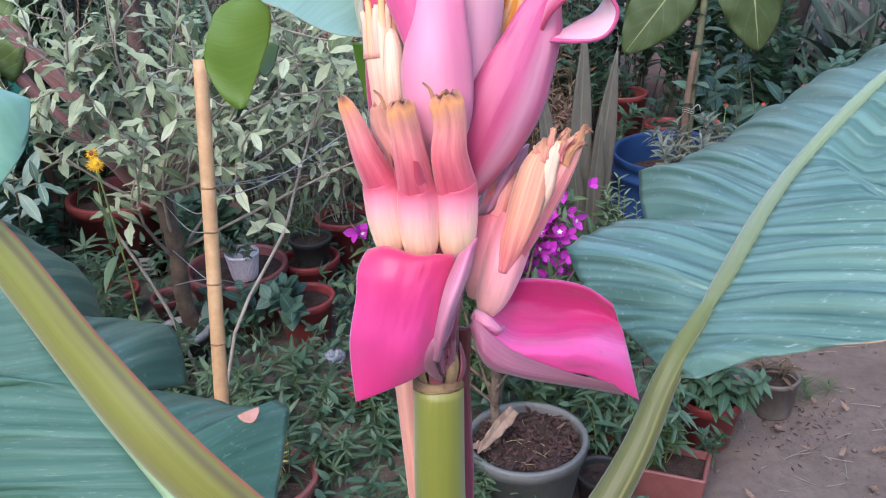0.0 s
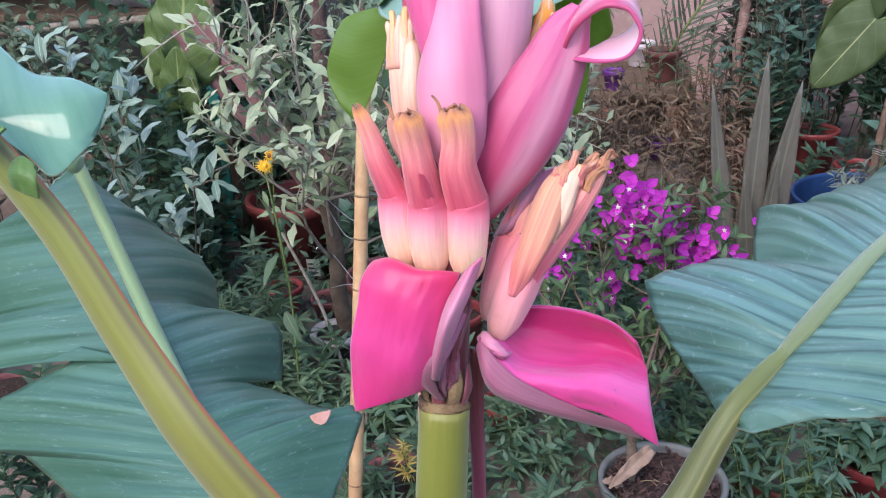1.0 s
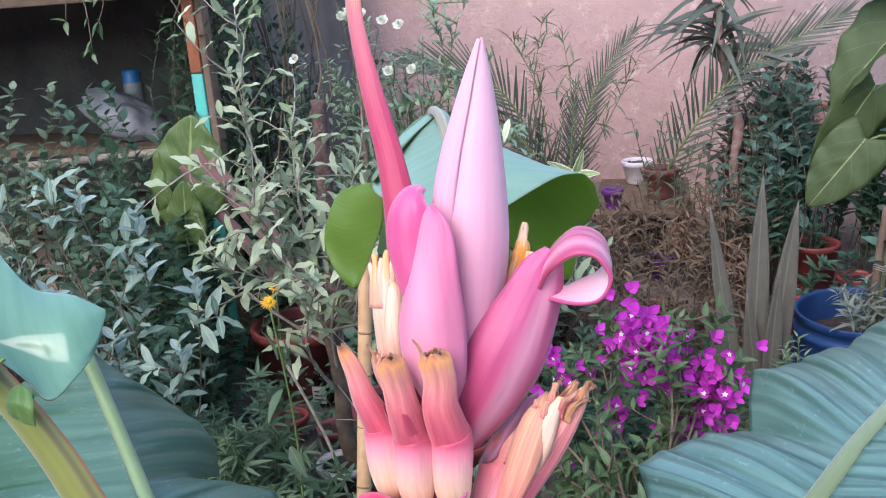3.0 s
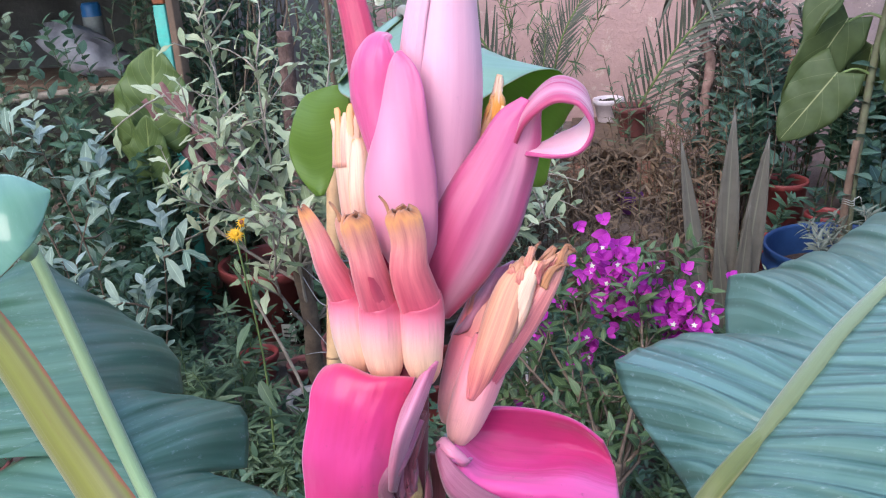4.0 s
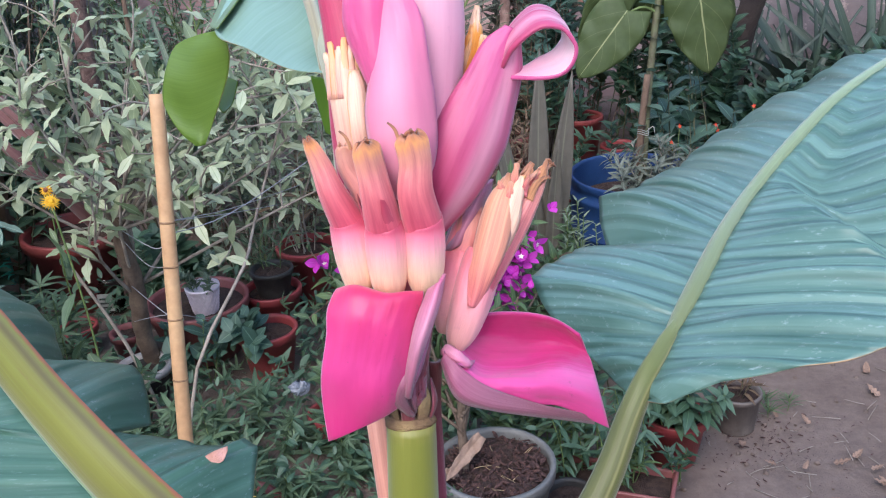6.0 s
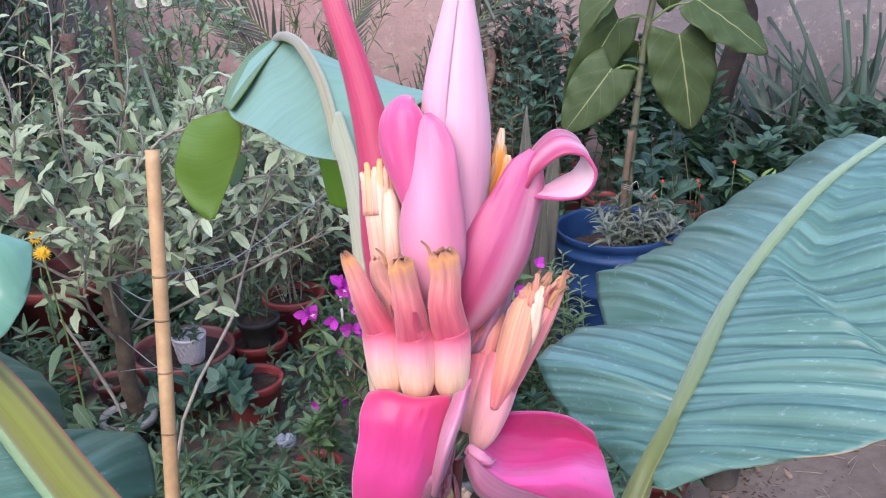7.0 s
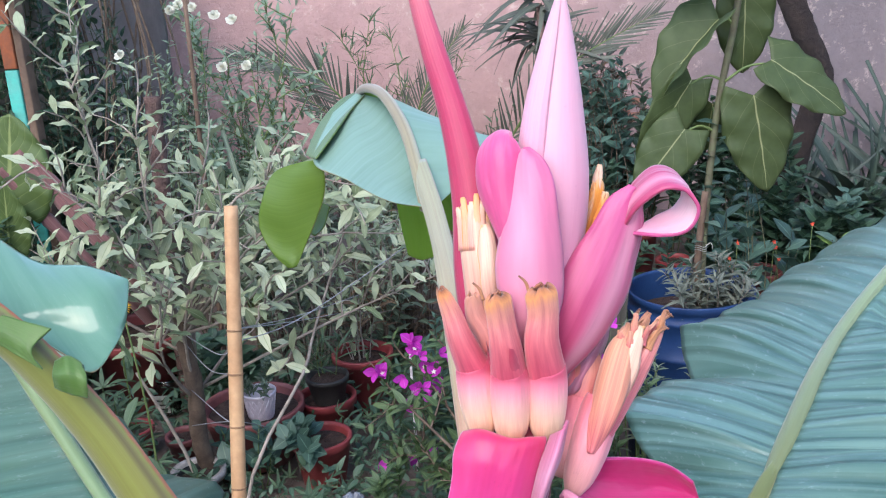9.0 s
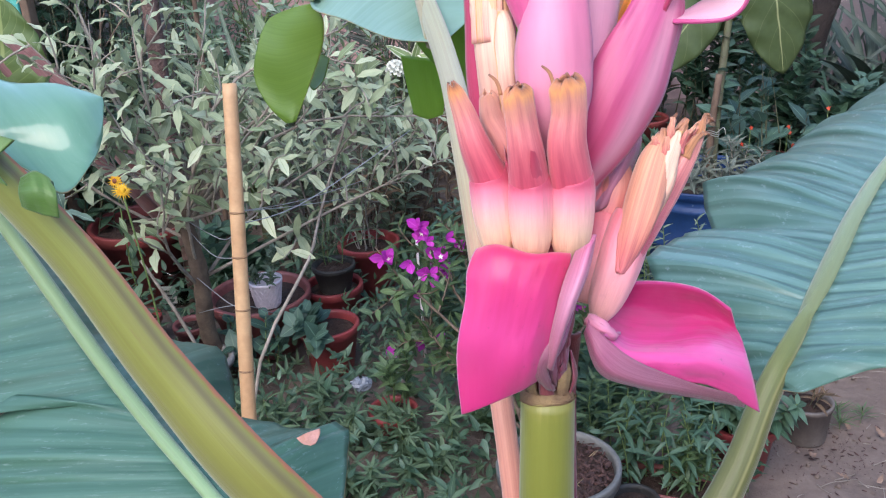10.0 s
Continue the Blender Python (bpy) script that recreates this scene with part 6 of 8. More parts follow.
def build_pots():
    pot("flower_pot", "large dark-red plastic pot on the soil of the bed", -1.215, 3.02, 0.172, 0.275, m_maroon_pot, 0.016)
    pot("flower_pot", "wide low terracotta-coloured pot in the bed", -0.72, 2.58, 0.15, 0.185, m_terracotta, 0.012)
    pot("flower_pot", "red-brown plastic pot with a seedling", -0.49, 2.42, 0.085, 0.15, m_red_pot, 0.010)
    pot("flower_pot", "red-brown plastic pot behind a smaller one", -0.51, 2.69, 0.09, 0.15, m_red_pot, 0.010)
    pot("flower_pot", "black nursery pot standing inside a red pot", -0.50, 2.68, 0.066, 0.09, m_black_pot, 0.006, base=ground_height(-0.51, 2.69) + 0.134)
    pot("flower_pot", "red plastic pot with thin bare stems", -0.41, 2.90, 0.10, 0.205, m_red_pot, 0.010)
    pot("flower_pot", "small terracotta-coloured pot of soil", -0.94, 2.56, 0.055, 0.10, m_terracotta, 0.008)
    pot("flower_pot", "black pot with a thick whitish rim", -0.825, 2.30, 0.068, 0.11, m_black_pot, 0.004)
    s = Shape()
    z = ground_height(-0.825, 2.30) + 0.111
    lathe(s, (-0.825, 2.30, z), [(0.060, 0.0), (0.063, 0.010), (0.077, 0.013), (0.080, 0.003), (0.077, -0.010), (0.069, -0.006), (0.060, 0.0)], n=40)
    tagged(link("pot_ring", s, m_ring), "whitish plastic ring on the rim of a pot", "ring")
    w = thing("flower_pot", (-0.685, 2.53, ground_height(-0.72, 2.58) + 0.185 * 0.86 + 0.004), "small white pot with an embossed lattice", "flower pot")
    s = Shape()
    z = w.location.z
    lathe(s, (-0.685, 2.53, z), [(0.001, 0), (0.036, 0), (0.038, 0.003), (0.049, 0.078), (0.052, 0.080), (0.052, 0.088), (0.047, 0.088), (0.046, 0.070), (0.001, 0.070)], n=36)
    link("pot_body", s, m_white_pot, w)
    s = Shape()
    for k in range(18):
        a0 = 2 * math.pi * k / 18
        for sg in (1, -1):
            pts = [np.array((-0.685 + (0.0388 + 0.0108 * q) * math.cos(a0 + sg * q * 0.7), 2.53 + (0.0388 + 0.0108 * q) * math.sin(a0 + sg * q * 0.7), z + 0.006 + 0.068 * q)) for q in (0, 0.5, 1)]
            tube(s, pts, [0.0011, 0.0011, 0.0011], n=4, rings=5)
    link("lattice", s, m_white_pot, w, "raised lattice pattern")
    g = pot("flower_pot", "large grey plastic pot of soil, straw and a dry leaf", 0.12, 1.80, 0.138, 0.21, m_grey_pot, 0.012, soil_drop=0.09)
    pot("flower_pot", "small grey-brown pot of dry soil on the path", 0.885, 2.31, 0.068, 0.125, m_tan_pot, 0.006, taper=0.84, soil_drop=0.10)
    pot("flower_pot", "red-brown pot with an overhanging green plant", 0.66, 2.18, 0.088, 0.16, m_red_pot, 0.012)
    pot("flower_pot", "small black nursery pot", 0.31, 1.87, 0.062, 0.12, m_black_pot, 0.006)
    pot("flower_pot", "low terracotta-coloured bowl with dark soil", -0.50, 1.76, 0.116, 0.11, m_terracotta, 0.012)
    pot("flower_pot", "small red pot with a young plant", -0.28, 2.05, 0.06, 0.09, m_red_pot, 0.008)
    pot("flower_pot", "terracotta-coloured pot below the grey-leaved shrub", -1.90, 3.05, 0.08, 0.13, m_red_pot, 0.01)
    pot("flower_pot", "shallow terracotta-coloured pot at the bed's edge", -1.70, 1.95, 0.09, 0.09, m_terracotta, 0.01)
    pot("flower_pot", "small pinkish pot among the silvery shrubs", -1.12, 2.62, 0.06, 0.10, m_red_pot, 0.008)
    for x, y, r, h, mt, lb in ((0.86, 3.84, 0.075, 0.12, m_red_pot, "red pot behind the blue barrel"), (1.18, 3.69, 0.095, 0.15, m_terracotta, "terracotta-coloured pot below a leafy bush"),
                               (-0.02, 4.52, 0.070, 0.11, m_white_pot, "white pot on the low bench by the garden wall"), (0.088, 4.22, 0.078, 0.135, m_terracotta, "terracotta-coloured pot by the garden wall"),
                               (0.42, 4.13, 0.08, 0.125, m_red_pot, "red pot behind the strap-leaved plant"), (-0.115, 4.02, 0.042, 0.09, m_purple_pot, "small purple pot by the garden wall"),
                               (1.18, 4.5, 0.06, 0.09, m_red_pot, "small red pot by the dark tree trunk"), (0.30, 3.55, 0.075, 0.12, m_terracotta, "terracotta-coloured pot among dry stems"),
                               (0.05, 3.42, 0.10, 0.13, m_terracotta, "terracotta-coloured pot overgrown by dry stems"), (1.45, 3.35, 0.10, 0.15, m_terracotta, "terracotta-coloured pot under broad leaves"),
                               (0.08, 3.75, 0.05, 0.08, m_purple_pot, "small purple pot among dry stems"), (0.62, 3.62, 0.09, 0.16, m_red_pot, "red pot in the second row"), (0.40, 3.78, 0.09, 0.23, m_terracotta, "tall terracotta-coloured pot half hidden by stems"), (0.70, 3.90, 0.095, 0.24, m_maroon_pot, "tall dark-red pot behind the strap-leaved plant")):
        pot("flower_pot", lb, x, y, r, h, mt, 0.010, base=0.665 if -0.2 < x < 0.2 and y > 4 else None)
    # low bench of a board on stacked bricks
    bench = thing("bench", (0.0, 4.26, ground_height(0.0, 4.26)), "weathered board on brick stacks carrying pots", "bench")
    s = Shape()
    box(s, (-0.20, 3.94, 0.635), (0.22, 4.62, 0.663))
    bevel(link("board", s, m_wood, bench, "weathered wooden board"), 0.004, 2)
    for bx in (-0.14, 0.16):
        for by in (4.02, 4.54):
            for q in range(5):
                s = Shape()
                z0 = ground_height(bx, by) - 0.01 + 0.066 * q
                if z0 < 0.60:
                    box(s, (bx - 0.05, by - 0.06 + 0.006 * (q % 2), z0), (bx + 0.05, by + 0.06 + 0.006 * (q % 2), min(z0 + 0.064, 0.634)))
                    bevel(link("brick", s, m_brick, bench), 0.004, 2)
    # trough
    t = thing("planter_trough", (0.415, 2.005, 0.0), "long terracotta-coloured plastic planter trough on the path", "planter")
    s = Shape()
    x0, x1, y0, y1, h = -0.20, 0.20, -0.068, 0.068, 0.10
    outer = [(x0 + 0.015, y0 + 0.012, 0), (x1 - 0.015, y0 + 0.012, 0), (x1 - 0.015, y1 - 0.012, 0), (x0 + 0.015, y1 - 0.012, 0)]
    top = [(x0, y0, h), (x1, y0, h), (x1, y1, h), (x0, y1, h)]
    inn = [(x0 + 0.012, y0 + 0.012, h), (x1 - 0.012, y0 + 0.012, h), (x1 - 0.012, y1 - 0.012, h), (x0 + 0.012, y1 - 0.012, h)]
    low = [(a + (0.006 if a < 0 else -0.006), b + (0.004 if b < 0 else -0.004), 0.06) for a, b, _ in inn]
    co = outer + top + inn + low
    f = [(3, 2, 1, 0)]
    for q in range(3):
        f += [(q * 4 + j, q * 4 + (j + 1) % 4, (q + 1) * 4 + (j + 1) % 4, (q + 1) * 4 + j) for j in range(4)]
    s.add(co, f)
    turned = Matrix.Translation((0.415, 2.005, 0.0)) @ Matrix.Rotation(radians(-21), 4, 'Z')
    s.co = [tuple(turned @ Vector(q)) for q in s.co]
    bevel(link("trough_body", s, m_terracotta, t, smooth=False), 0.007, 3)
    s = Shape()
    box(s, (x0 + 0.016, y0 + 0.015, 0.03), (x1 - 0.016, y1 - 0.015, 0.078))
    s.co = [tuple(turned @ Vector(q)) for q in s.co]
    link("soil", s, m_soil, t, "dark potting soil", smooth=False)
    # barrel
    d = pot("barrel", "blue plastic barrel cut open and used as a planter", 0.70, 2.91, 0.205, 0.62, m_blue_pot, 0.010, 0.97, soil_drop=0.16, lip=0.6, bands=(0.35, 0.70, 0.90), category="barrel")
    bush("potted_plant", "plant with drooping pointed green leaves beside the grey pot", (0.417, 2.020, 0.255), (0.15, 0.10, 0.09), 110, F_LANCE, m_deep, 0.066, 330, stem_mat=m_twig_green, category="plant", stems=14, droop=0.7)
    # straw, leaf and stem in the grey pot
    zz = ground_height(0.12, 1.80) + 0.21 * 0.91
    rng = random.Random(77)
    s = Shape()
    for k in range(14):
        a, q = rng.uniform(0, 6.28), 0.10 * math.sqrt(rng.random())
        c = np.array((0.13 + q * math.cos(a), 1.80 + q * math.sin(a), zz + rng.uniform(0.006, 0.016)))
        w = unit((rng.uniform(-1, 1), rng.uniform(-1, 1), rng.uniform(-0.1, 0.2))) * rng.uniform(0.01, 0.03)
        tube(s, [c - w, c + rnd(rng, 0.003), c + w], [0.0009, 0.0009, 0.0006], n=4, rings=4)
    chips = Shape()
    for k in range(900):
        a, q = rng.uniform(0, 6.28), 0.122 * math.sqrt(rng.random())
        c = np.array((0.12 + q * math.cos(a), 1.80 + q * math.sin(a), zz + rng.uniform(0.002, 0.012)))
        r = 0.0020 + 0.012 * rng.random() ** 2.2
        w = unit((rng.uniform(-1, 1), rng.uniform(-1, 1), rng.uniform(-0.4, 0.4))) * r
        tube(chips, [c - w, c, c + w], [r * 0.15, r * 0.38, r * 0.2], n=5, rings=3, wobble=0.4, rng=rng)
    tagged(link("mulch", chips, m_mulch, smooth=False), "dark reddish bark chips heaped on the pot's soil", "mulch", kind="stuff")
    tagged(link("straw", s, m_straw), "scattered bits of dry straw on the pot's soil", "straw", kind="stuff")
    dry_leaf((0.092, 1.80, zz + 0.095), (0.000, 1.755, zz + 0.018), 0.036, (0.3, -0.8, 0.6), 0)
    dry_leaf((0.03, 1.765, zz + 0.022), (-0.015, 1.75, zz + 0.024), 0.03, (0, -0.5, 1), 1)


def dry_leaf(base, tip, width, facing, seed):
    ob = big_leaf(None, base, tip, width, facing, m_dry_leaf, heart=0.1, fold=0.5, sag=-0.25, wave=0.35, name="dry_leaf")
    return tagged(ob, "curled dry tan leaf lying on the soil", "leaf", group="fallen leaves")


def build_sticks():
    # bamboo cane with dark nodes
    top, foot = np.array((-0.500, 1.765, 1.255)), np.array((-0.5455, 1.47, 0.10))
    foot[2] = ground_height(foot[0], foot[1]) - 0.03
    cane = thing("bamboo_cane", (foot[0], foot[1], foot[2] + 0.03), "yellow bamboo cane with dark nodes stuck in the bed", "cane")
    s = Shape()
    tube(s, [foot, (top + foot) / 2, top], [0.0155, 0.0150, 0.0140], n=16, rings=30)
    link("culm", s, m_bamboo, cane)
    way = unit(top - foot)
    for z in (0.40, 0.56, 0.70, 0.823, 0.927, 1.013):
        c = foot + way * ((z - foot[2]) / way[2])
        s = Shape()
        tube(s, [c - way * 0.0025, c - way * 0.0008, c + way * 0.0008, c + way * 0.002], [0.0146, 0.0160, 0.0161, 0.0146], n=16, rings=7)
        link("node_ring", s, m_bamboo_ring, cane)
    rod("cane", "thin pale cane leaning across the pots", [(-0.655, 1.95, 0.18), (-0.59, 2.0, 0.512), (-0.47, 2.15, 0.71), (-0.460, 2.330, 0.764), (-0.333, 2.380, 1.098)], [0.005, 0.0045, 0.004, 0.003], m_twig_pale)
    rod("stick", "bare greyish stick stuck slantwise in the bed", [(-0.76, 2.2, 0.22), (-0.821, 2.2, 0.481), (-0.915, 2.2, 0.712)], [0.0055, 0.005, 0.004], m_twig_pale)
    rod("stick", "thin white plastic stick upright in a pot", [(-0.215, 2.45, 0.22), (-0.215, 2.45, 0.66)], [0.004, 0.004], m_white_pot, rings=4)
    rod("stake", "thick reddish-brown wooden stake", [(-1.025, 2.9, 0.2), (-1.02, 2.9, 0.8), (-1.003, 2.9, 1.34)], [0.028, 0.026, 0.025], m_bark, "stake", n=14, rings=30, wobble=0.10)
    rod("stake", "thin tan stake tied to the climbing rose", [(-0.97, 3.2, 0.22), (-0.96, 3.2, 0.9), (-0.945, 3.2, 1.62)], [0.010, 0.009, 0.008], m_wood, "stake")
    for dx, dz, r, lb in ((0.0, 0.0, 0.022, "split reddish log leaning beside the shed"), (0.055, -0.03, 0.017, "thin split reddish log leaning beside another one"), (-0.06, -0.05, 0.020, "reddish log leaning against the split ones")):
        rod("log", lb, [(-1.455 + dx, 2.88, 1.19 + dz), (-1.255 + dx, 2.92, 0.87 + dz), (-1.13 + dx, 3.12, 0.5), (-1.08 + dx, 3.25, 0.22)], [r, 1.1 * r, 1.15 * r, 1.2 * r], m_split_wood, "log", n=9, rings=40, wobble=0.14)
    rod("stick", "weathered pole leaning on the bottle shelf", [(-2.75, 3.55, 1.02), (-2.05, 3.45, 1.08), (-1.72, 3.42, 1.10)], [0.018, 0.017, 0.016], m_twig_pale, "pole")
    rod("stick", "white plastic rod standing by the bed's edge", [(-1.60, 1.75, 0.18), (-1.61, 1.74, 0.52)], [0.010, 0.010], m_white_pot, rings=4)
    for pts in (((-0.51, 1.70, 0.98), (-0.62, 1.95, 0.86), (-0.79, 2.24, 0.80)), ((-0.515, 1.70, 0.92), (-0.66, 2.0, 0.80), (-0.80, 2.27, 0.76)), ((-0.51, 1.70, 0.99), (-0.42, 1.95, 0.94), (-0.20, 2.3, 0.99)), ((-0.52, 1.66, 0.83), (-0.65, 2.0, 0.68), (-0.82, 2.3, 0.62))):
        rod("wire", "thin grey wire tied round the bamboo cane", pts, [0.0012, 0.0012, 0.0012], m_wire, "wire", n=5, rings=12)
    # dark leaning tree trunk by the wall
    tree = thing("tree", (1.45, 4.25, ground_height(1.45, 4.25)), "dark crooked tree trunk leaning before the wall", "tree")
    s = Shape()
    tube(s, [(1.44, 4.30, 0.22), (1.48, 4.25, 0.60), (1.51, 4.22, 0.80), (1.555, 4.2, 1.00), (1.580, 4.2, 1.13), (1.49, 4.22, 1.34), (1.42, 4.25, 1.55), (1.36, 4.3, 1.95), (1.40, 4.4, 2.5)], [0.075, 0.060, 0.054, 0.052, 0.052, 0.056, 0.060, 0.055, 0.045], n=14, rings=60, wobble=0.06, rng=random.Random(4))
    link("trunk", s, m_trunk_dark, tree, "dark rough bark")
    s = Shape()
    tube(s, [(1.43, 4.25, 1.60), (1.75, 4.2, 1.95), (2.1, 4.1, 2.3)], [0.05, 0.035, 0.02], n=10, rings=14, wobble=0.05, rng=random.Random(5))
    link("limb", s, m_trunk_dark, tree)
    rng = random.Random(71)
    pl = []
    for k in range(420):
        c = np.array((rng.gauss(1.7, 0.5), rng.gauss(4.25, 0.3), rng.gauss(2.55, 0.22)))
        pl.append((c, unit(rnd(rng) + (0, 0, -0.2)), np.array((0, 0, 1.0)) + rnd(rng, 0.5), rng.uniform(0.07, 0.12)))
    leaves("crown", pl, F_OVAL, m_green, tree)["kind"] = "stuff"


def build_wires():
    for pts in (((-0.501, 1.720, 1.011), (-0.449, 1.950, 0.931), (-0.372, 2.200, 0.852)), ((-0.789, 2.200, 0.552), (-0.538, 1.720, 0.805), (-0.564, 2.100, 0.591)), ((-0.507, 1.720, 1.011), (-0.443, 2.000, 0.925), (-0.322, 2.300, 0.866))):
        rod("wire", "thin grey tie wire strung between the stems", pts, [0.0009, 0.0009, 0.0009], m_wire, "wire", n=5, rings=12)
    c = np.array((-0.350, 2.020, 0.418))
    rng = random.Random(310)
    s = Shape()
    n, co = 18, []
    for k in range(10):
        v = k / 9
        for i in range(n):
            a = 2 * math.pi * i / n
            r = 0.026 * math.sin(math.pi * (0.04 + 0.92 * v)) ** 0.7 * rng.uniform(0.75, 1.2)
            co.append((c[0] + r * math.cos(a), c[1] + 0.7 * r * math.sin(a), c[2] + 0.042 * (v - 0.4) + rng.uniform(-0.003, 0.003)))
    s.add(co, [(k * n + i, k * n + (i + 1) % n, (k + 1) * n + (i + 1) % n, (k + 1) * n + i) for k in range(9) for i in range(n)], [(0, 0)] * len(co))
    tagged(link("plastic_film", s, m_film, smooth=False), "crumpled scrap of clear bluish plastic film on the soil", "plastic film")


def build_shed_things():
    s = Shape()
    box(s, (-3.1, 3.62, 1.05), (-1.68, 4.1, 1.085))
    tb = thing("work_table", (-2.3, 3.85, ground_height(-2.3, 3.85)), "rough wooden table inside the dark shed", "table")
    bevel(link("table_top", s, m_wood, tb))
    for x in (-3.05, -1.75):
        for y in (3.66, 4.05):
            s = Shape()
            box(s, (x - 0.025, y - 0.025, 0.2), (x + 0.025, y + 0.025, 1.05))
            bevel(link("leg", s, m_wood, tb))
    bag = thing("plastic_bag", (-2.2, 3.78, 1.085), "crumpled pale grey plastic bag filled and lying on a table", "bag")
    s = Shape()
    n, rings = 28, 16
    co, uv = [], []
    for k in range(rings + 1):
        th = math.pi * k / rings
        for j in range(n):
            a = 2 * math.pi * j / n
            d = Vector((math.sin(th) * math.cos(a), math.sin(th) * math.sin(a), math.cos(th)))
            q = 1 + 0.24 * noise.noise(d * 2.3) + 0.20 * abs(noise.noise(d * 5.0)) + 0.10 * abs(noise.noise(d * 11.0))
            co.append((-2.26 + 0.175 * q * d.x, 3.78 + 0.12 * q * d.y, max(1.087, 1.195 + 0.095 * q * d.z - 0.075 * d.x * q)))
            uv.append((0, 0))
    s.add(co, [(k * n + j, (k + 1) * n + j, (k + 1) * n + (j + 1) % n, k * n + (j + 1) % n) for k in range(rings) for j in range(n)], uv)
    link("bag_body", s, m_bag, bag)
    bt = thing("bottle", (-2.31, 3.97, 1.085), "blue plastic bottle standing behind a bag", "bottle")
    s = Shape()
    lathe(s, (-2.31, 3.97, 1.086), [(0.001, 0), (0.040, 0), (0.043, 0.01), (0.043, 0.285), (0.038, 0.295), (0.036, 0.30), (0.001, 0.30)], n=24)
    link("bottle_body", s, m_bottle, bt)
    s = Shape()
    lathe(s, (-2.31, 3.97, 1.086), [(0.0435, 0.13), (0.0445, 0.135), (0.0445, 0.235), (0.0435, 0.24)], n=24)
    link("paper_band", s, m_label_paper, bt, "faded pale label band")
    # glass jar with a faded label, on the bed
    j = thing("glass_jar", (-1.10, 2.92, ground_height(-1.10, 2.92)), "square glass jar with a faded label on the soil", "jar")
    zz = ground_height(-1.10, 2.92)
    gm, nt2, pb = nodes_of("jar_glass")
    pb.inputs["Roughness"].default_value = 0.08
    pb.inputs["Transmission Weight"].default_value = 1.0
    pb.inputs["Base Color"].default_value = (0.75, 0.82, 0.80, 1)
    s = Shape()
    lathe(s, (-1.10, 2.92, zz), [(0.001, 0.002), (0.045, 0.0), (0.048, 0.004), (0.048, 0.10), (0.038, 0.115), (0.038, 0.13), (0.035, 0.13), (0.035, 0.115), (0.045, 0.10), (0.045, 0.006), (0.001, 0.006)], n=24)
    link("jar_body", s, gm, j)
    s = Shape()
    box(s, (-1.135, 2.868, zz + 0.02), (-1.085, 2.8705, zz + 0.085))
    lab = link("paper_label", s, m_label_paper, j, "faded printed paper label", smooth=False)
    for k in range(3):
        s = Shape()
        box(s, (-1.128, 2.8665, zz + 0.032 + 0.016 * k), (-1.092 - 0.006 * (k % 2), 2.8678, zz + 0.038 + 0.016 * k))
        link("print_bar", s, m_black_pot, lab, smooth=False)


def blossom(shape_places, at, facing, count, ln, rng, spread=0.9):
    """Petals round one centre, added to a list of leaf places."""
    f = unit(facing)
    a0 = unit(np.cross(f, (0.3, 0.2, 1.0)))
    b0 = np.cross(f, a0)
    for k in range(count):
        a = 2 * math.pi * (k + rng.uniform(-0.15, 0.15)) / count
        out = math.cos(a) * a0 + math.sin(a) * b0
        shape_places.append((np.array(at) + out * ln * 0.04, unit(out * spread + f * (1 - spread + 0.15)), f + rnd(rng, 0.15), ln * rng.uniform(0.85, 1.1)))


def flower(name, label, at, stem_foot, facing, petals, ln, petal_mat, heart_mat, seed, category="flower", leafy=0, layers=2):
    rng = random.Random(seed)
    foot = np.array(stem_foot, dtype=float)
    at = np.array(at, dtype=float)
    ob = thing(name, tuple(foot), label, category)
    s = Shape()
    tube(s, [foot - (0, 0, 0.02), (foot + at) / 2 + rnd(rng, 0.03), at], [0.004, 0.003, 0.0025], n=6, rings=12)
    stem = link("stem", s, m_twig_green, ob)
    pl = []
    for q in range(layers):
        blossom(pl, at + unit(facing) * 0.004 * q, facing, petals, ln * (1 - 0.22 * q), rng, 0.95 - 0.2 * q)
    leaves("corolla", pl, F_LANCE if petals > 8 else F_BROAD, petal_mat, ob)
    s = Shape()
    tube(s, [at - unit(facing) * 0.006, at + unit(facing) * 0.006, at + unit(facing) * 0.012], [ln * 0.30, ln * 0.34, ln * 0.1], n=10, rings=6)
    link("flower_centre", s, heart_mat, ob)
    if leafy:
        pl = []
        for k in range(leafy):
            v = 0.05 + 0.8 * k / leafy
            q = foot * (1 - v) + at * v
            pl.append((q, unit(rnd(rng) + (0, 0, 0.25)), np.array((0, 0, 1.0)) + rnd(rng, 0.4), rng.uniform(0.06, 0.10)))
        leaves("foliage", pl, F_OVAL, m_palmate, ob)["kind"] = "stuff"
    return ob


def gh(x, y, dz=0.0):
    return (x, y, ground_height(x, y) + dz)


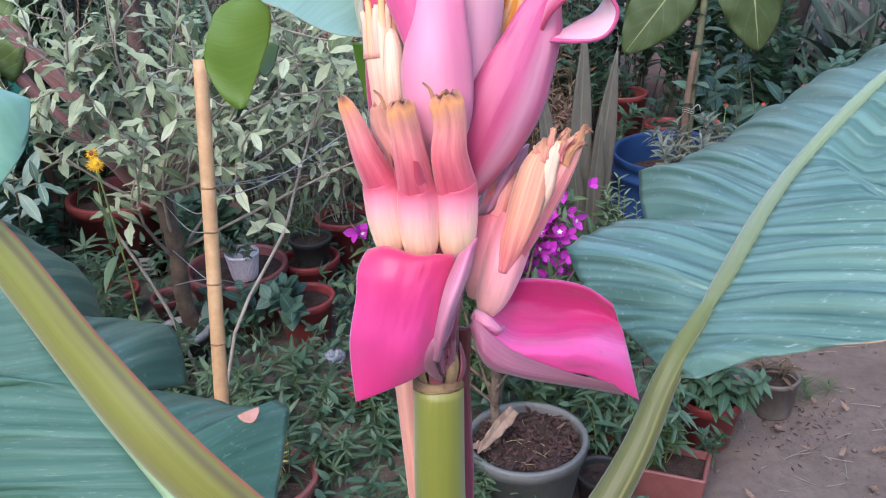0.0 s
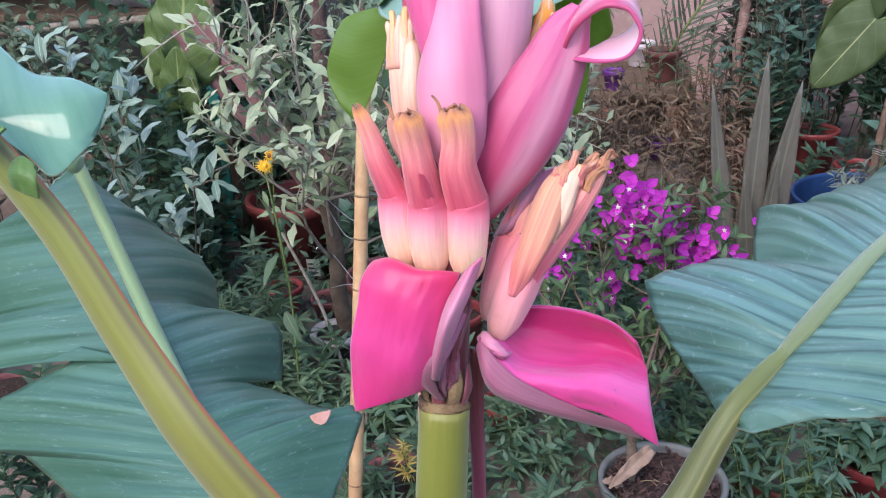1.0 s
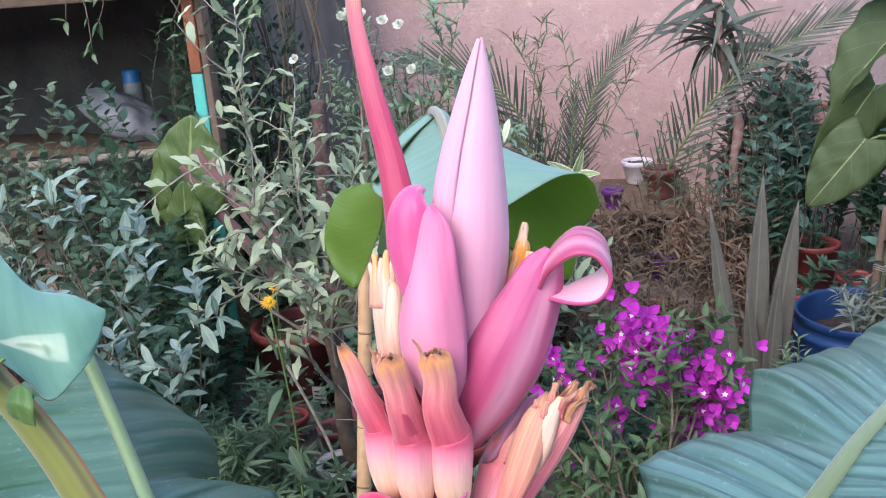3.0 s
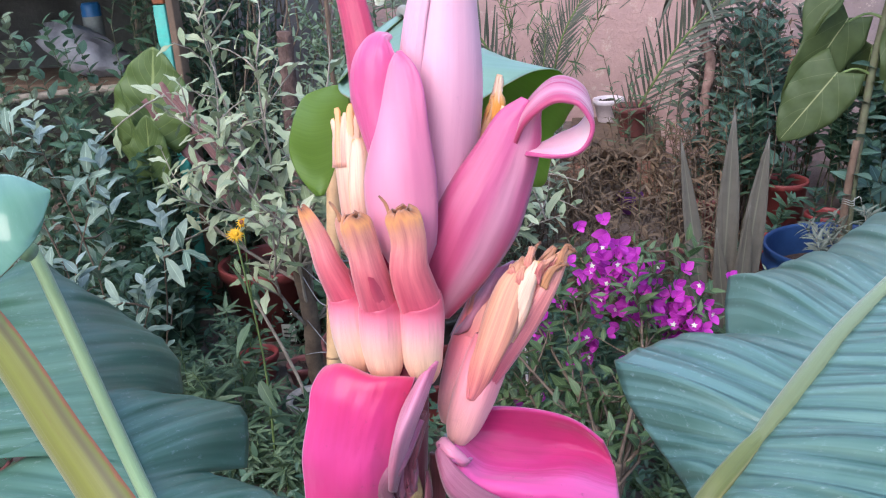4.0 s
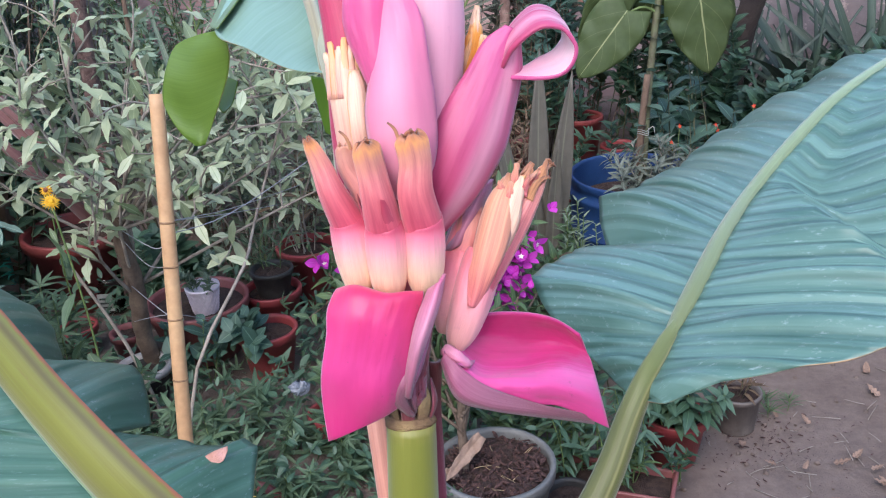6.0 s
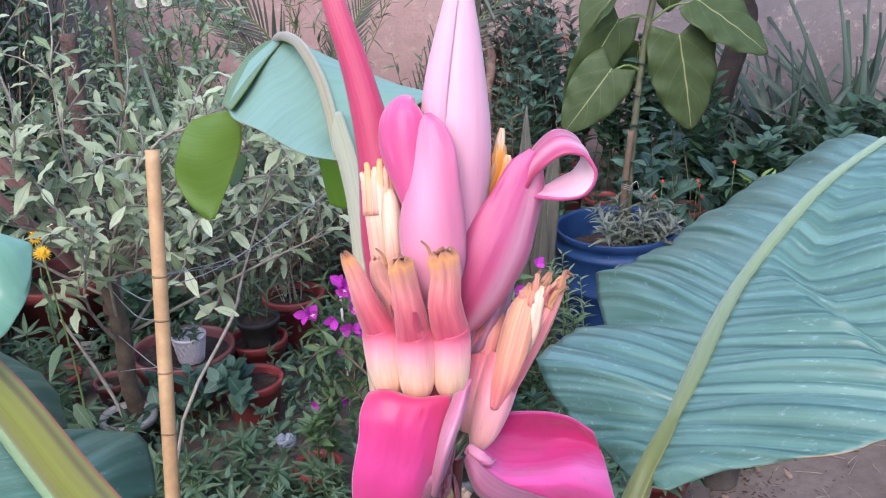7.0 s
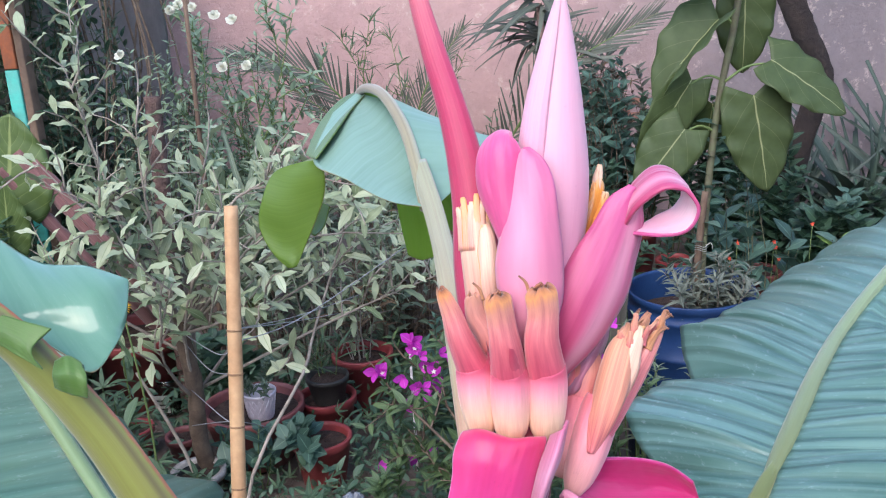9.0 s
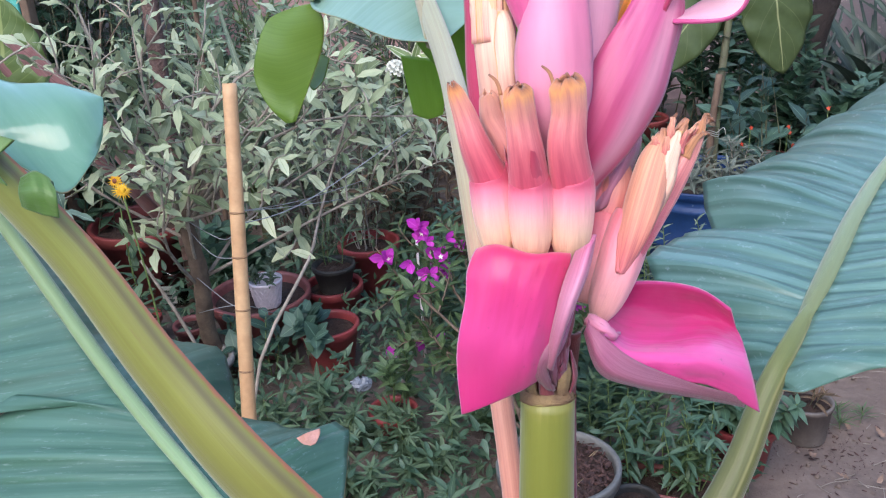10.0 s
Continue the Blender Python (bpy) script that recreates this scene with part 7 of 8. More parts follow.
def build_left_plants():
    shrub("silver_shrub", "silvery shrub with pale-edged leaves on grey twigs", gh(-0.80, 2.42), [(-0.975, 2.3, 1.66), (-1.03, 2.1, 1.30), (-0.88, 2.05, 1.20), (-0.62, 2.12, 1.16), (-0.46, 2.15, 1.17), (-0.27, 2.2, 1.14), (-0.17, 2.25, 1.04), (-0.33, 2.35, 0.96), (-0.95, 2.35, 1.10), (-1.12, 2.3, 0.96), (-0.72, 2.0, 1.02), (-0.52, 2.1, 0.93), (-0.70, 2.35, 1.25), (-0.34, 2.2, 1.27), (-0.10, 2.35, 0.90), (-0.85, 2.45, 0.95), (-0.55, 2.45, 1.10), (-0.82, 2.2, 1.36), (-1.0, 2.1, 1.02), (-0.99, 2.25, 1.50)],
          F_SILVER, m_silver, m_twig_pale, 0.074, 31, twigs=6, twig_len=0.17, per_twig=6, r0=0.0175, trunk=(-0.805, 2.25, 0.83), from_v=0.3, leaf_label="silvery leaves with cream margins", ordered=True)
    shrub("silver_shrub", "young grey-green shrub with broad pale leaves", gh(-1.32, 2.05), [(-1.17, 2.0, 1.14), (-1.32, 2.0, 1.20), (-1.52, 2.1, 1.22), (-1.04, 2.0, 0.96), (-1.62, 2.1, 1.00), (-1.22, 1.9, 0.85), (-1.08, 1.95, 0.80), (-1.42, 1.95, 0.95), (-1.72, 2.2, 1.15), (-1.30, 2.0, 0.70)],
          F_SILVER, m_silver_blue, m_twig, 0.085, 32, twigs=3, twig_len=0.12, per_twig=6, r0=0.007, from_v=0.4, ordered=True)
    young = [q for q in bpy.data.objects if q.name.startswith("silver_shrub")][-1]
    rng = random.Random(132)
    pl = []
    for tip in ((-1.17, 2.0, 1.14), (-1.32, 2.0, 1.20), (-1.04, 2.0, 0.98), (-1.22, 1.9, 0.87), (-1.08, 1.95, 0.82), (-1.42, 1.95, 0.97), (-1.30, 2.0, 0.72), (-1.13, 1.95, 1.04)):
        for j in range(6):
            pl.append(set_round(np.array(tip) + np.array((0, 0, 0.012 * j)), unit((0.1, -0.1, 1)), 2.4 * j, 0.058 * (1.1 - 0.08 * j), rng))
    leaves("young_foliage", pl, F_YOUNG, m_pale_young, young, "pale bluish young leaves at the shoot tips")["kind"] = "stuff"
    bush("weed_bush", "dark leafy weeds filling the back of the bed", (-1.75, 2.95, 0.80), (0.42, 0.35, 0.50), 760, F_BROAD, m_deep, 0.066, 33)
    bush("weed_bush", "leafy green weeds before the shed", (-2.25, 3.0, 0.84), (0.45, 0.35, 0.50), 760, F_BROAD, m_sage, 0.062, 34)
    bush("weed_bush", "leafy green weeds beside the alocasia", (-1.48, 2.70, 0.62), (0.20, 0.22, 0.34), 300, F_BROAD, m_bluish, 0.075, 35)
    bush("weed_bush", "low mixed weeds below the grey-leaved shrub", (-1.50, 2.40, 0.42), (0.36, 0.25, 0.22), 400, F_OVAL, m_bluish, 0.07, 36)
    bush("weed_bush", "low weeds under the silvery shrub", (-0.90, 2.95, 0.42), (0.16, 0.15, 0.18), 130, F_BROAD, m_deep, 0.075, 37)
    bush("weed_bush", "tall leafy weeds before the shed's open front", (-2.6, 2.5, 0.72), (0.4, 0.4, 0.45), 520, F_BROAD, m_deep, 0.070, 38)
    bush("weed_bush", "sparse weeds behind the pots", (-0.55, 3.25, 0.66), (0.42, 0.30, 0.34), 760, F_OVAL, m_sage, 0.062, 39, stem_mat=m_twig)
    shrub("silver_shrub", "smaller silvery shrub of twiggy branches behind the pots", gh(-0.58, 3.06), [(-0.78, 2.95, 1.02), (-0.66, 2.85, 1.10), (-0.52, 2.85, 1.06), (-0.40, 2.85, 1.00), (-0.30, 2.9, 0.94), (-0.20, 2.9, 0.82), (-0.84, 2.9, 0.84), (-0.48, 2.8, 0.88), (-0.34, 2.8, 0.76), (-0.62, 2.8, 0.82)],
          F_SILVER, m_silver, m_twig_pale, 0.066, 40, twigs=6, twig_len=0.14, per_twig=7, r0=0.008, from_v=0.4, ordered=True)
    bush("weed_bush", "lacy grey-green growth climbing before the plastered wall", (-0.98, 3.42, 1.16), (0.30, 0.16, 0.32), 560, F_OVAL, m_rose_leaf, 0.044, 141)
    # ruffled elephant ears
    al = thing("alocasia", gh(-1.50, 2.86), "elephant-ear plant with ruffled yellow-green leaves", "plant")
    foot = np.array(gh(-1.50, 2.86))
    for b, t, w, fc in (((-1.500, 2.86, 1.03), (-1.455, 2.90, 1.31), 0.29, (0.1, -1, 0.30)), ((-1.545, 2.83, 0.98), (-1.535, 2.80, 1.22), 0.075, (-0.75, -0.7, 0.2)), ((-1.485, 2.78, 0.90), (-1.46, 2.78, 1.11), 0.145, (0.2, -1, 0.2)), ((-1.60, 2.9, 0.95), (-1.63, 2.92, 1.10), 0.10, (-0.3, -1, 0.3)), ((-1.56, 2.92, 0.96), (-1.57, 2.94, 1.16), 0.12, (-0.4, -1, 0.2))):
        big_leaf(al, b, t, w, fc, m_aloc, heart=0.40, fold=0.14, sag=-0.06, wave=0.10, stalk_from=foot, stalk_mat=m_twig_green, ridge=0.012)
    # rose with white flowers
    rose = shrub("rose_bush", "tall rose bush with fine leaves and white flowers", gh(-0.88, 3.40), [(-0.93, 3.3, 1.56), (-0.87, 3.3, 1.38), (-0.78, 3.35, 1.39), (-0.62, 3.4, 1.55), (-0.70, 3.4, 1.25), (-1.05, 3.4, 1.60), (-1.1, 3.4, 1.35), (-0.55, 3.5, 1.35), (-0.80, 3.4, 1.10), (-1.0, 3.5, 1.05), (-0.48, 3.5, 1.15), (-0.75, 3.5, 1.62)],
                 F_OVAL, m_rose_leaf, m_twig_green, 0.046, 41, twigs=9, twig_len=0.15, per_twig=11, ordered=True, r0=0.008, from_v=0.3, category="rose")
    rng = random.Random(42)
    for k, at in enumerate(((-0.869, 3.29, 1.378), (-0.784, 3.3, 1.378), (-0.996, 3.3, 1.597), (-0.955, 3.32, 1.585), (-0.876, 3.3, 1.556), (-0.815, 3.3, 1.538), (-1.223, 3.3, 1.438), (-1.03, 3.3, 1.58))):
        pl = []
        for q in range(4):
            blossom(pl, np.array(at) + np.array((0, -0.004, 0.003)) * q, (rng.uniform(-0.3, 0.3), -0.8, 0.6), 7, 0.024 - 0.004 * q, rng, 0.85 - 0.2 * q)
        leaves("rose_flower", pl, F_PETAL, m_white_petal, rose, "small creamy white rose flower")
    um = thing("white_flower", gh(-0.33, 3.34), "round white flower head on a thin green stem", "flower")
    s = Shape()
    tube(s, [gh(-0.33, 3.34, -0.02), (-0.325, 3.33, 0.62), (-0.303, 3.30, 0.925)], [0.004, 0.003, 0.002], n=6, rings=12)
    link("stem", s, m_twig_green, um)
    pl = []
    for q in range(46):
        a, h = 2.4 * q, 1 - 1.3 * q / 46
        d = unit((math.cos(a) * math.sqrt(max(0.05, 1 - h * h)), math.sin(a) * math.sqrt(max(0.05, 1 - h * h)), h))
        blossom(pl, np.array((-0.303, 3.30, 0.93)) + 0.032 * d, d, 5, 0.010, rng, 0.8)
    leaves("blossom_foliage", pl, F_PETAL, m_white_petal, um, "many tiny white flowers in a ball")["kind"] = "stuff"
    gc = thing("strap_clump", gh(-0.82, 3.22), "small clump of dull green strap leaves among the weeds", "plant")
    rng = random.Random(142)
    pl = []
    for q in range(22):
        a = rng.uniform(0, 6.28)
        pl.append((np.array(gh(-0.82 + rng.uniform(-.05, .05), 3.22, 0.30)), unit((0.5 * math.cos(a), 0.4 * math.sin(a), rng.uniform(0.8, 1.5))), np.array((-math.cos(a), -0.8, 0.5)), rng.uniform(0.35, 0.60)))
    leaves("foliage", pl, F_STRAP, m_sage, gc)["kind"] = "stuff"
    s = Shape()
    tube(s, [gh(-0.82, 3.22, -0.02), gh(-0.825, 3.22, 0.16), gh(-0.82, 3.22, 0.33)], [0.022, 0.020, 0.016], n=9, rings=10)
    link("stem", s, m_stem_dull, gc)
    # dark creeper beside and over the shed
    bush("creeper", "dark tangled creeper over the shed's side wall", (-1.56, 3.48, 1.10), (0.24, 0.30, 0.72), 2300, F_OVAL, m_bluish, 0.062, 43, category="creeper")
    bush("creeper", "dark tangled creeper by the garden wall's end", (-1.26, 4.45, 0.80), (0.20, 0.20, 0.46), 300, F_OVAL, m_deep, 0.06, 44, category="creeper")
    cr = thing("creeper", (-2.1, 3.05, 1.78), "leafy creeper hanging from the shed roof's edge", "creeper")
    rng = random.Random(45)
    wood, pl = Shape(), []
    for k in range(15):
        x = rng.uniform(-3.0, -1.3)
        a = np.array((x, 3.10 + rng.uniform(-0.04, 0.06), 1.84))
        b = a + np.array((rng.uniform(-0.15, 0.15), -0.06, -rng.uniform(0.03, 0.18)))
        c = b + np.array((rng.uniform(-0.12, 0.12), 0.0, -rng.uniform(0.02, 0.22) + 0.05))
        tube(wood, [a, b, c], [0.004, 0.003, 0.0015], n=5, rings=9)
        for j in range(9):
            q = spline([a, b, c], rng.random())
            pl.append((q, unit(rnd(rng) + (0, -0.3, -0.3)), np.array((0, -0.6, 0.8)) + rnd(rng, 0.5), rng.uniform(0.035, 0.07)))
    for k in range(260):
        pl.append((np.array((rng.uniform(-3.2, -1.2), rng.uniform(3.05, 3.4), rng.uniform(1.80, 1.95))), unit(rnd(rng)), np.array((0, -0.3, 1.0)) + rnd(rng, 0.5), rng.uniform(0.04, 0.08)))
    for k in range(26):
        a = np.array((rng.uniform(-1.75, -1.15), rng.uniform(3.3, 3.9), 1.9))
        tube(wood, [a, a + rnd(rng, 0.12) - (0, 0, 0.5), a + rnd(rng, 0.2) - (0, 0, rng.uniform(0.8, 1.3))], [0.005, 0.004, 0.002], n=5, rings=9)
    link("vine_tangle", wood, m_twig, cr)
    leaves("foliage", pl, F_OVAL, m_green, cr)["kind"] = "stuff"
    # yellow flower with its leafy stem
    flower("marigold", "yellow marigold flower on a leafy stem", (-0.816, 1.930, 0.994), gh(-0.86, 2.05), (0.55, -0.55, 0.65), 18, 0.020, m_yellow, m_yellow, 46, leafy=14)
    flower("marigold", "small yellow marigold half hidden by leaves", (-1.10, 2.6, 0.80), gh(-1.12, 2.66), (-0.3, -1, 0.4), 14, 0.026, m_yellow, m_orange_paint, 47, leafy=10)
    # palmate weeds
    k = 0
    for c, r, n in (((-0.48, 1.98, 0.30), (0.22, 0.16, 0.10), 110), ((-0.82, 2.02, 0.34), (0.20, 0.14, 0.12), 100), ((-1.05, 2.25, 0.44), (0.18, 0.15, 0.16), 100), ((-0.28, 1.90, 0.28), (0.18, 0.15, 0.12), 90), ((-0.62, 1.72, 0.26), (0.20, 0.15, 0.14), 90), ((-0.15, 1.72, 0.20), (0.18, 0.15, 0.10), 80), ((-1.15, 2.05, 0.42), (0.18, 0.15, 0.16), 80)):
        k += 1
        bush("weed", "low weed with narrow finger-like leaves", c, r, int(0.62 * n), F_PALM5, m_palmate, 0.082, 50 + k, stem_mat=m_twig_green, category="weed")
    bush("weed", "small weed with yellowed finger-like leaves in the bowl", (-0.44, 1.73, 0.36), (0.05, 0.04, 0.03), 9, F_PALM5, m_yellowed, 0.045, 61, stem_mat=m_twig_green, category="weed", stems=3, base_z=ground_height(-0.50, 1.76) + 0.10)
    bush("weed", "leafy low growth at the foot of the banana plant", (-0.35, 1.45, 0.12), (0.40, 0.25, 0.12), 260, F_OVAL, m_deep, 0.06, 62, category="weed")
    bush("weed", "leafy low growth along the bed's edge", (-1.25, 1.65, 0.22), (0.45, 0.25, 0.16), 300, F_OVAL, m_deep, 0.07, 63, category="weed")
    bush("weed_bush", "dark low weeds at the open side of the bed", (-1.95, 1.95, 0.35), (0.40, 0.35, 0.25), 380, F_OVAL, m_deep, 0.08, 48)
    # low growth that covers the soil between the pots
    rng = random.Random(300)
    pots = [(q.location.x, q.location.y, 0.17 if "wide low" in q["label"] or "large" in q["label"] else 0.10) for q in bpy.data.objects if q.name.startswith("flower_pot")]
    for nm, lb, form, mat, ln, count, hi in (("ground_weeds", "low finger-leaved weeds covering the soil between pots", F_PALM5, m_palmate, 0.046, 950, 0.13), ("ground_leaves", "small dark leaves of low weeds covering the soil", F_OVAL, m_deep, 0.042, 5200, 0.15)):
        pl = []
        while len(pl) < count:
            x, y = rng.uniform(-1.35, 0.42), rng.uniform(1.35, 3.2)
            if any((x - a) ** 2 + (y - b) ** 2 < r * r for a, b, r in pots):
                continue
            q = np.array((x, y, ground_height(x, y) + 0.012 + hi * rng.random() ** 1.6))
            pl.append((q, unit(rnd(rng) + np.array((0, -0.2, 0.35))), np.array((0, -0.4, 1.0)) + rnd(rng, 0.5), ln * rng.uniform(0.55, 1.2)))
        tagged(leaves(nm, pl, form, mat, None), lb, "weeds", kind="stuff")
    # seedlings in pots
    bush("seedling", "seedling with variegated leaves in the white pot", (-0.685, 2.53, 0.545), (0.055, 0.05, 0.05), 110, F_OVAL, m_sage, 0.028, 64, stem_mat=m_twig_green, category="plant", base_z=ground_height(-0.72, 2.58) + 0.229, stems=5)
    bush("seedling", "round-leaved seedlings in a red pot", (-0.52, 2.39, 0.415), (0.11, 0.08, 0.03), 24, F_HEART, m_broad_blue, 0.058, 65, stem_mat=m_twig_green, category="plant", base_z=ground_height(-0.49, 2.42) + 0.13, stems=5)
    bush("seedling", "round-leaved seedlings beside the low terracotta pot", (-0.70, 2.38, 0.40), (0.10, 0.05, 0.05), 16, F_HEART, m_broad_blue, 0.066, 66, stem_mat=m_twig_green, category="plant", stems=4)
    bush("seedling", "thin grassy seedling in a red pot", (-0.50, 2.68, 0.50), (0.06, 0.06, 0.08), 26, F_NARROW, m_palmate, 0.09, 67, stem_mat=m_twig_green, category="plant", base_z=ground_height(-0.51, 2.69) + 0.13, stems=4)
    bush("seedling", "thin twiggy plant in a red pot", (-0.41, 2.90, 0.66), (0.10, 0.08, 0.18), 18, F_LANCE, m_brown, 0.07, 68, stem_mat=m_twig_pale, category="plant", base_z=ground_height(-0.41, 2.90) + 0.17, stems=7)
    bush("seedling", "small plant in a red pot", (-0.28, 2.05, 0.40), (0.07, 0.07, 0.07), 40, F_OVAL, m_green, 0.05, 69, stem_mat=m_twig_green, category="plant", base_z=ground_height(-0.28, 2.05) + 0.08, stems=4)
    rng = random.Random(70)
    s = Shape()
    for k in range(3):
        c = np.array((-0.43 + 0.05 * k, 2.95, 0.56 + 0.03 * k))
        tube(s, [c + 0.05 * np.array((math.cos(a + k), 0.3 * math.sin(a + 2), math.sin(a) * 0.6)) for a in (0, 1.2, 2.4, 3.6, 4.8, 6.0)], [0.0016] * 6, n=5, rings=24)
    tube(s, [(-0.42, 3.05, 0.3), (-0.43, 2.98, 0.45), (-0.40, 2.95, 0.57)], [0.002, 0.002, 0.0016], n=5, rings=10)
    tagged(link("dry_vine", s, m_straw), "pale dry vine curled into loops over the pots", "vine")


def build_middle_plants():
    # bougainvillea rooted in the grey pot
    zp = ground_height(0.12, 1.81) + 0.18
    tips = [(-0.02, 2.2, 0.84), (0.05, 2.2, 0.87), (0.12, 2.2, 0.86), (0.20, 2.25, 0.80), (0.28, 2.25, 0.70), (0.34, 2.3, 0.62), (-0.10, 2.2, 0.72), (-0.20, 2.3, 0.66), (-0.28, 2.3, 0.60), (0.10, 2.15, 0.64), (0.0, 2.1, 0.52), (-0.12, 2.15, 0.46), (-0.25, 2.2, 0.44), (0.22, 2.15, 0.52)]
    b = shrub("bougainvillea", "bougainvillea with clusters of magenta bracts", (0.046, 1.80, zp), tips, F_OVAL, m_green, m_twig, 0.052, 81, twigs=8, twig_len=0.11, per_twig=9, r0=0.0085, trunk=(0.055, 1.82, 0.50), from_v=0.2, ordered=True)
    rng = random.Random(82)
    pl = []
    centres = []
    for at, sx, sz, count in (((0.056, 2.130, 0.842), 0.05, 0.042, 46), ((0.085, 2.130, 0.733), 0.075, 0.04, 60), ((0.215, 2.160, 0.740), 0.028, 0.035, 14), ((-0.116, 2.120, 0.744), 0.03, 0.024, 3), ((-0.157, 2.100, 0.660), 0.025, 0.03, 3), ((0.211, 2.130, 0.647), 0.034, 0.055, 46), ((-0.013, 2.100, 0.652), 0.03, 0.02, 4), ((-0.072, 2.080, 0.597), 0.004, 0.004, 1), ((0.143, 2.120, 0.593), 0.035, 0.03, 18)):
        for k in range(count):
            centres.append(np.array((at[0] + rng.gauss(0, sx), at[1] + rng.uniform(-0.05, 0.05), at[2] + rng.gauss(0, sz))))
    for at in ((-0.275, 2.200, 0.686), (-0.191, 2.200, 0.764), (-0.163, 2.200, 0.659), (-0.216, 2.200, 0.583), (-0.141, 2.200, 0.595), (-0.198, 2.200, 0.426), (-0.141, 2.200, 0.451), (-0.299, 2.200, 0.407), (-0.182, 2.200, 0.744), (-0.146, 2.200, 0.637), (-0.279, 2.200, 0.684)):
        centres.append(np.array(at))
        if rng.random() < 0.6:
            centres.append(np.array(at) + rnd(rng, 0.018))
    tiny = []
    for c in centres:
        f = unit((rng.uniform(-0.8, 0.8), -0.8, rng.uniform(-0.1, 0.9)))
        blossom(pl, c, f, 3, rng.uniform(0.025, 0.036), rng, 0.55)
        if rng.random() < 0.25:
            blossom(tiny, c + f * 0.012, f, 5, 0.007, rng, 0.9)
    leaves("bract_foliage", pl, F_BRACT, m_magenta, b, "papery magenta bracts")["kind"] = "stuff"
    leaves("floret_foliage", tiny, F_BROAD, m_white_petal, b, "tiny white florets")["kind"] = "stuff"
    # strap-leaved plant
    sp = thing("strap_plant", gh(0.37, 2.76), "plant with upright grey-brown strap leaves", "plant")
    for k, (tx, ty, tz, w, lean) in enumerate(((0.372, 2.75, 1.085, 0.050, 0), (0.225, 2.76, 1.0, 0.040, 0), (0.470, 2.75, 1.01, 0.052, 0), (0.42, 2.70, 0.82, 0.04, 0), (0.20, 2.70, 0.70, 0.035, 0), (0.33, 2.72, 0.74, 0.04, 0))):
        s = Shape()
        foot = np.array((0.37 + 0.012 * (k - 2), 2.76 + 0.008 * (k % 3), -0.01))
        tip = np.array((tx, ty, tz))
        co, uv = [], []
        nv = 14
        side = unit((1.0, 0.25 * (k % 2) - 0.1, 0))
        for q in range(nv + 1):
            v = q / nv
            c = foot * (1 - v) + tip * v + np.array((0, 0, 0.03 * math.sin(math.pi * v)))
            hw = 0.66 * w * min(1, 0.55 + 1.2 * v) * (1 if v < 0.65 else max(0.02, 1 - ((v - 0.65) / 0.35) ** 1.6))
            for i in (-1, -0.5, 0, 0.5, 1):
                co.append(c + side * hw * i + np.array((0, 0.18 * hw * (1 - abs(i)) * 2 + 0.004 * math.sin(7 * v + k), 0)))
                uv.append((0.5 + 0.5 * i, v))
        s.add(co, [(q * 5 + i, q * 5 + i + 1, (q + 1) * 5 + i + 1, (q + 1) * 5 + i) for q in range(nv) for i in range(4)], uv)
        link("leaf", s, m_blade_grey, sp, thick=0.002)
    # dry, browned stand of stems
    k = 0
    for c, r, n in (((-0.02, 3.05, 0.46), (0.20, 0.18, 0.32), 380), ((0.20, 3.25, 0.42), (0.22, 0.2, 0.30), 330), ((-0.22, 3.2, 0.50), (0.16, 0.2, 0.34), 300), ((0.05, 3.72, 0.60), (0.30, 0.14, 0.22), 320), ((-0.16, 3.6, 0.60), (0.16, 0.15, 0.22), 220), ((0.34, 3.75, 0.60), (0.18, 0.15, 0.24), 220)):
        k += 1
        bush("dry_bush", "withered brown bush of thin stems and leaves", c, r, n, F_LANCE, m_brown, 0.060, 90 + k, stem_mat=m_twig, stems=30)
    for c, r, n, f, m, ln in (((0.25, 3.35, 0.46), (0.25, 0.2, 0.28), 200, F_LANCE, m_brown, 0.06), ((0.56, 3.3, 0.30), (0.20, 0.15, 0.18), 170, F_OVAL, m_deep, 0.065), ((0.30, 2.55, 0.35), (0.22, 0.18, 0.22), 280, F_OVAL, m_green, 0.055), ((-0.12, 2.6, 0.40), (0.22, 0.2, 0.24), 300, F_OVAL, m_deep, 0.055), ((0.50, 3.9, 0.58), (0.26, 0.25, 0.24), 200, F_OVAL, m_deep, 0.075), ((-0.35, 4.3, 0.58), (0.30, 0.3, 0.20), 240, F_LANCE, m_green, 0.06), ((0.88, 3.5, 0.42), (0.20, 0.15, 0.20), 150, F_OVAL, m_bluish, 0.07), ((-0.68, 4.1, 0.74), (0.38, 0.3, 0.30), 900, F_OVAL, m_sage, 0.045), ((0.78, 4.4, 0.70), (0.26, 0.25, 0.28), 180, F_BROAD, m_deep, 0.075)):
        k += 1
        bush("leafy_bush", "mixed leafy bush in the crowded back rows", c, r, n, f, m, ln, 100 + k)
    shrub("slender_shrub", "slender upright shrub against the pink wall", gh(-0.42, 4.55), [(-0.45, 4.5, 1.45), (-0.36, 4.5, 1.40), (-0.52, 4.5, 1.30), (-0.30, 4.5, 1.15), (-0.60, 4.5, 1.38), (0.0, 4.5, 1.28), (-0.10, 4.5, 1.15)], F_NARROW, m_palmate, m_twig_green, 0.09, 121, twigs=5, twig_len=0.08, per_twig=8, r0=0.006, from_v=0.2)
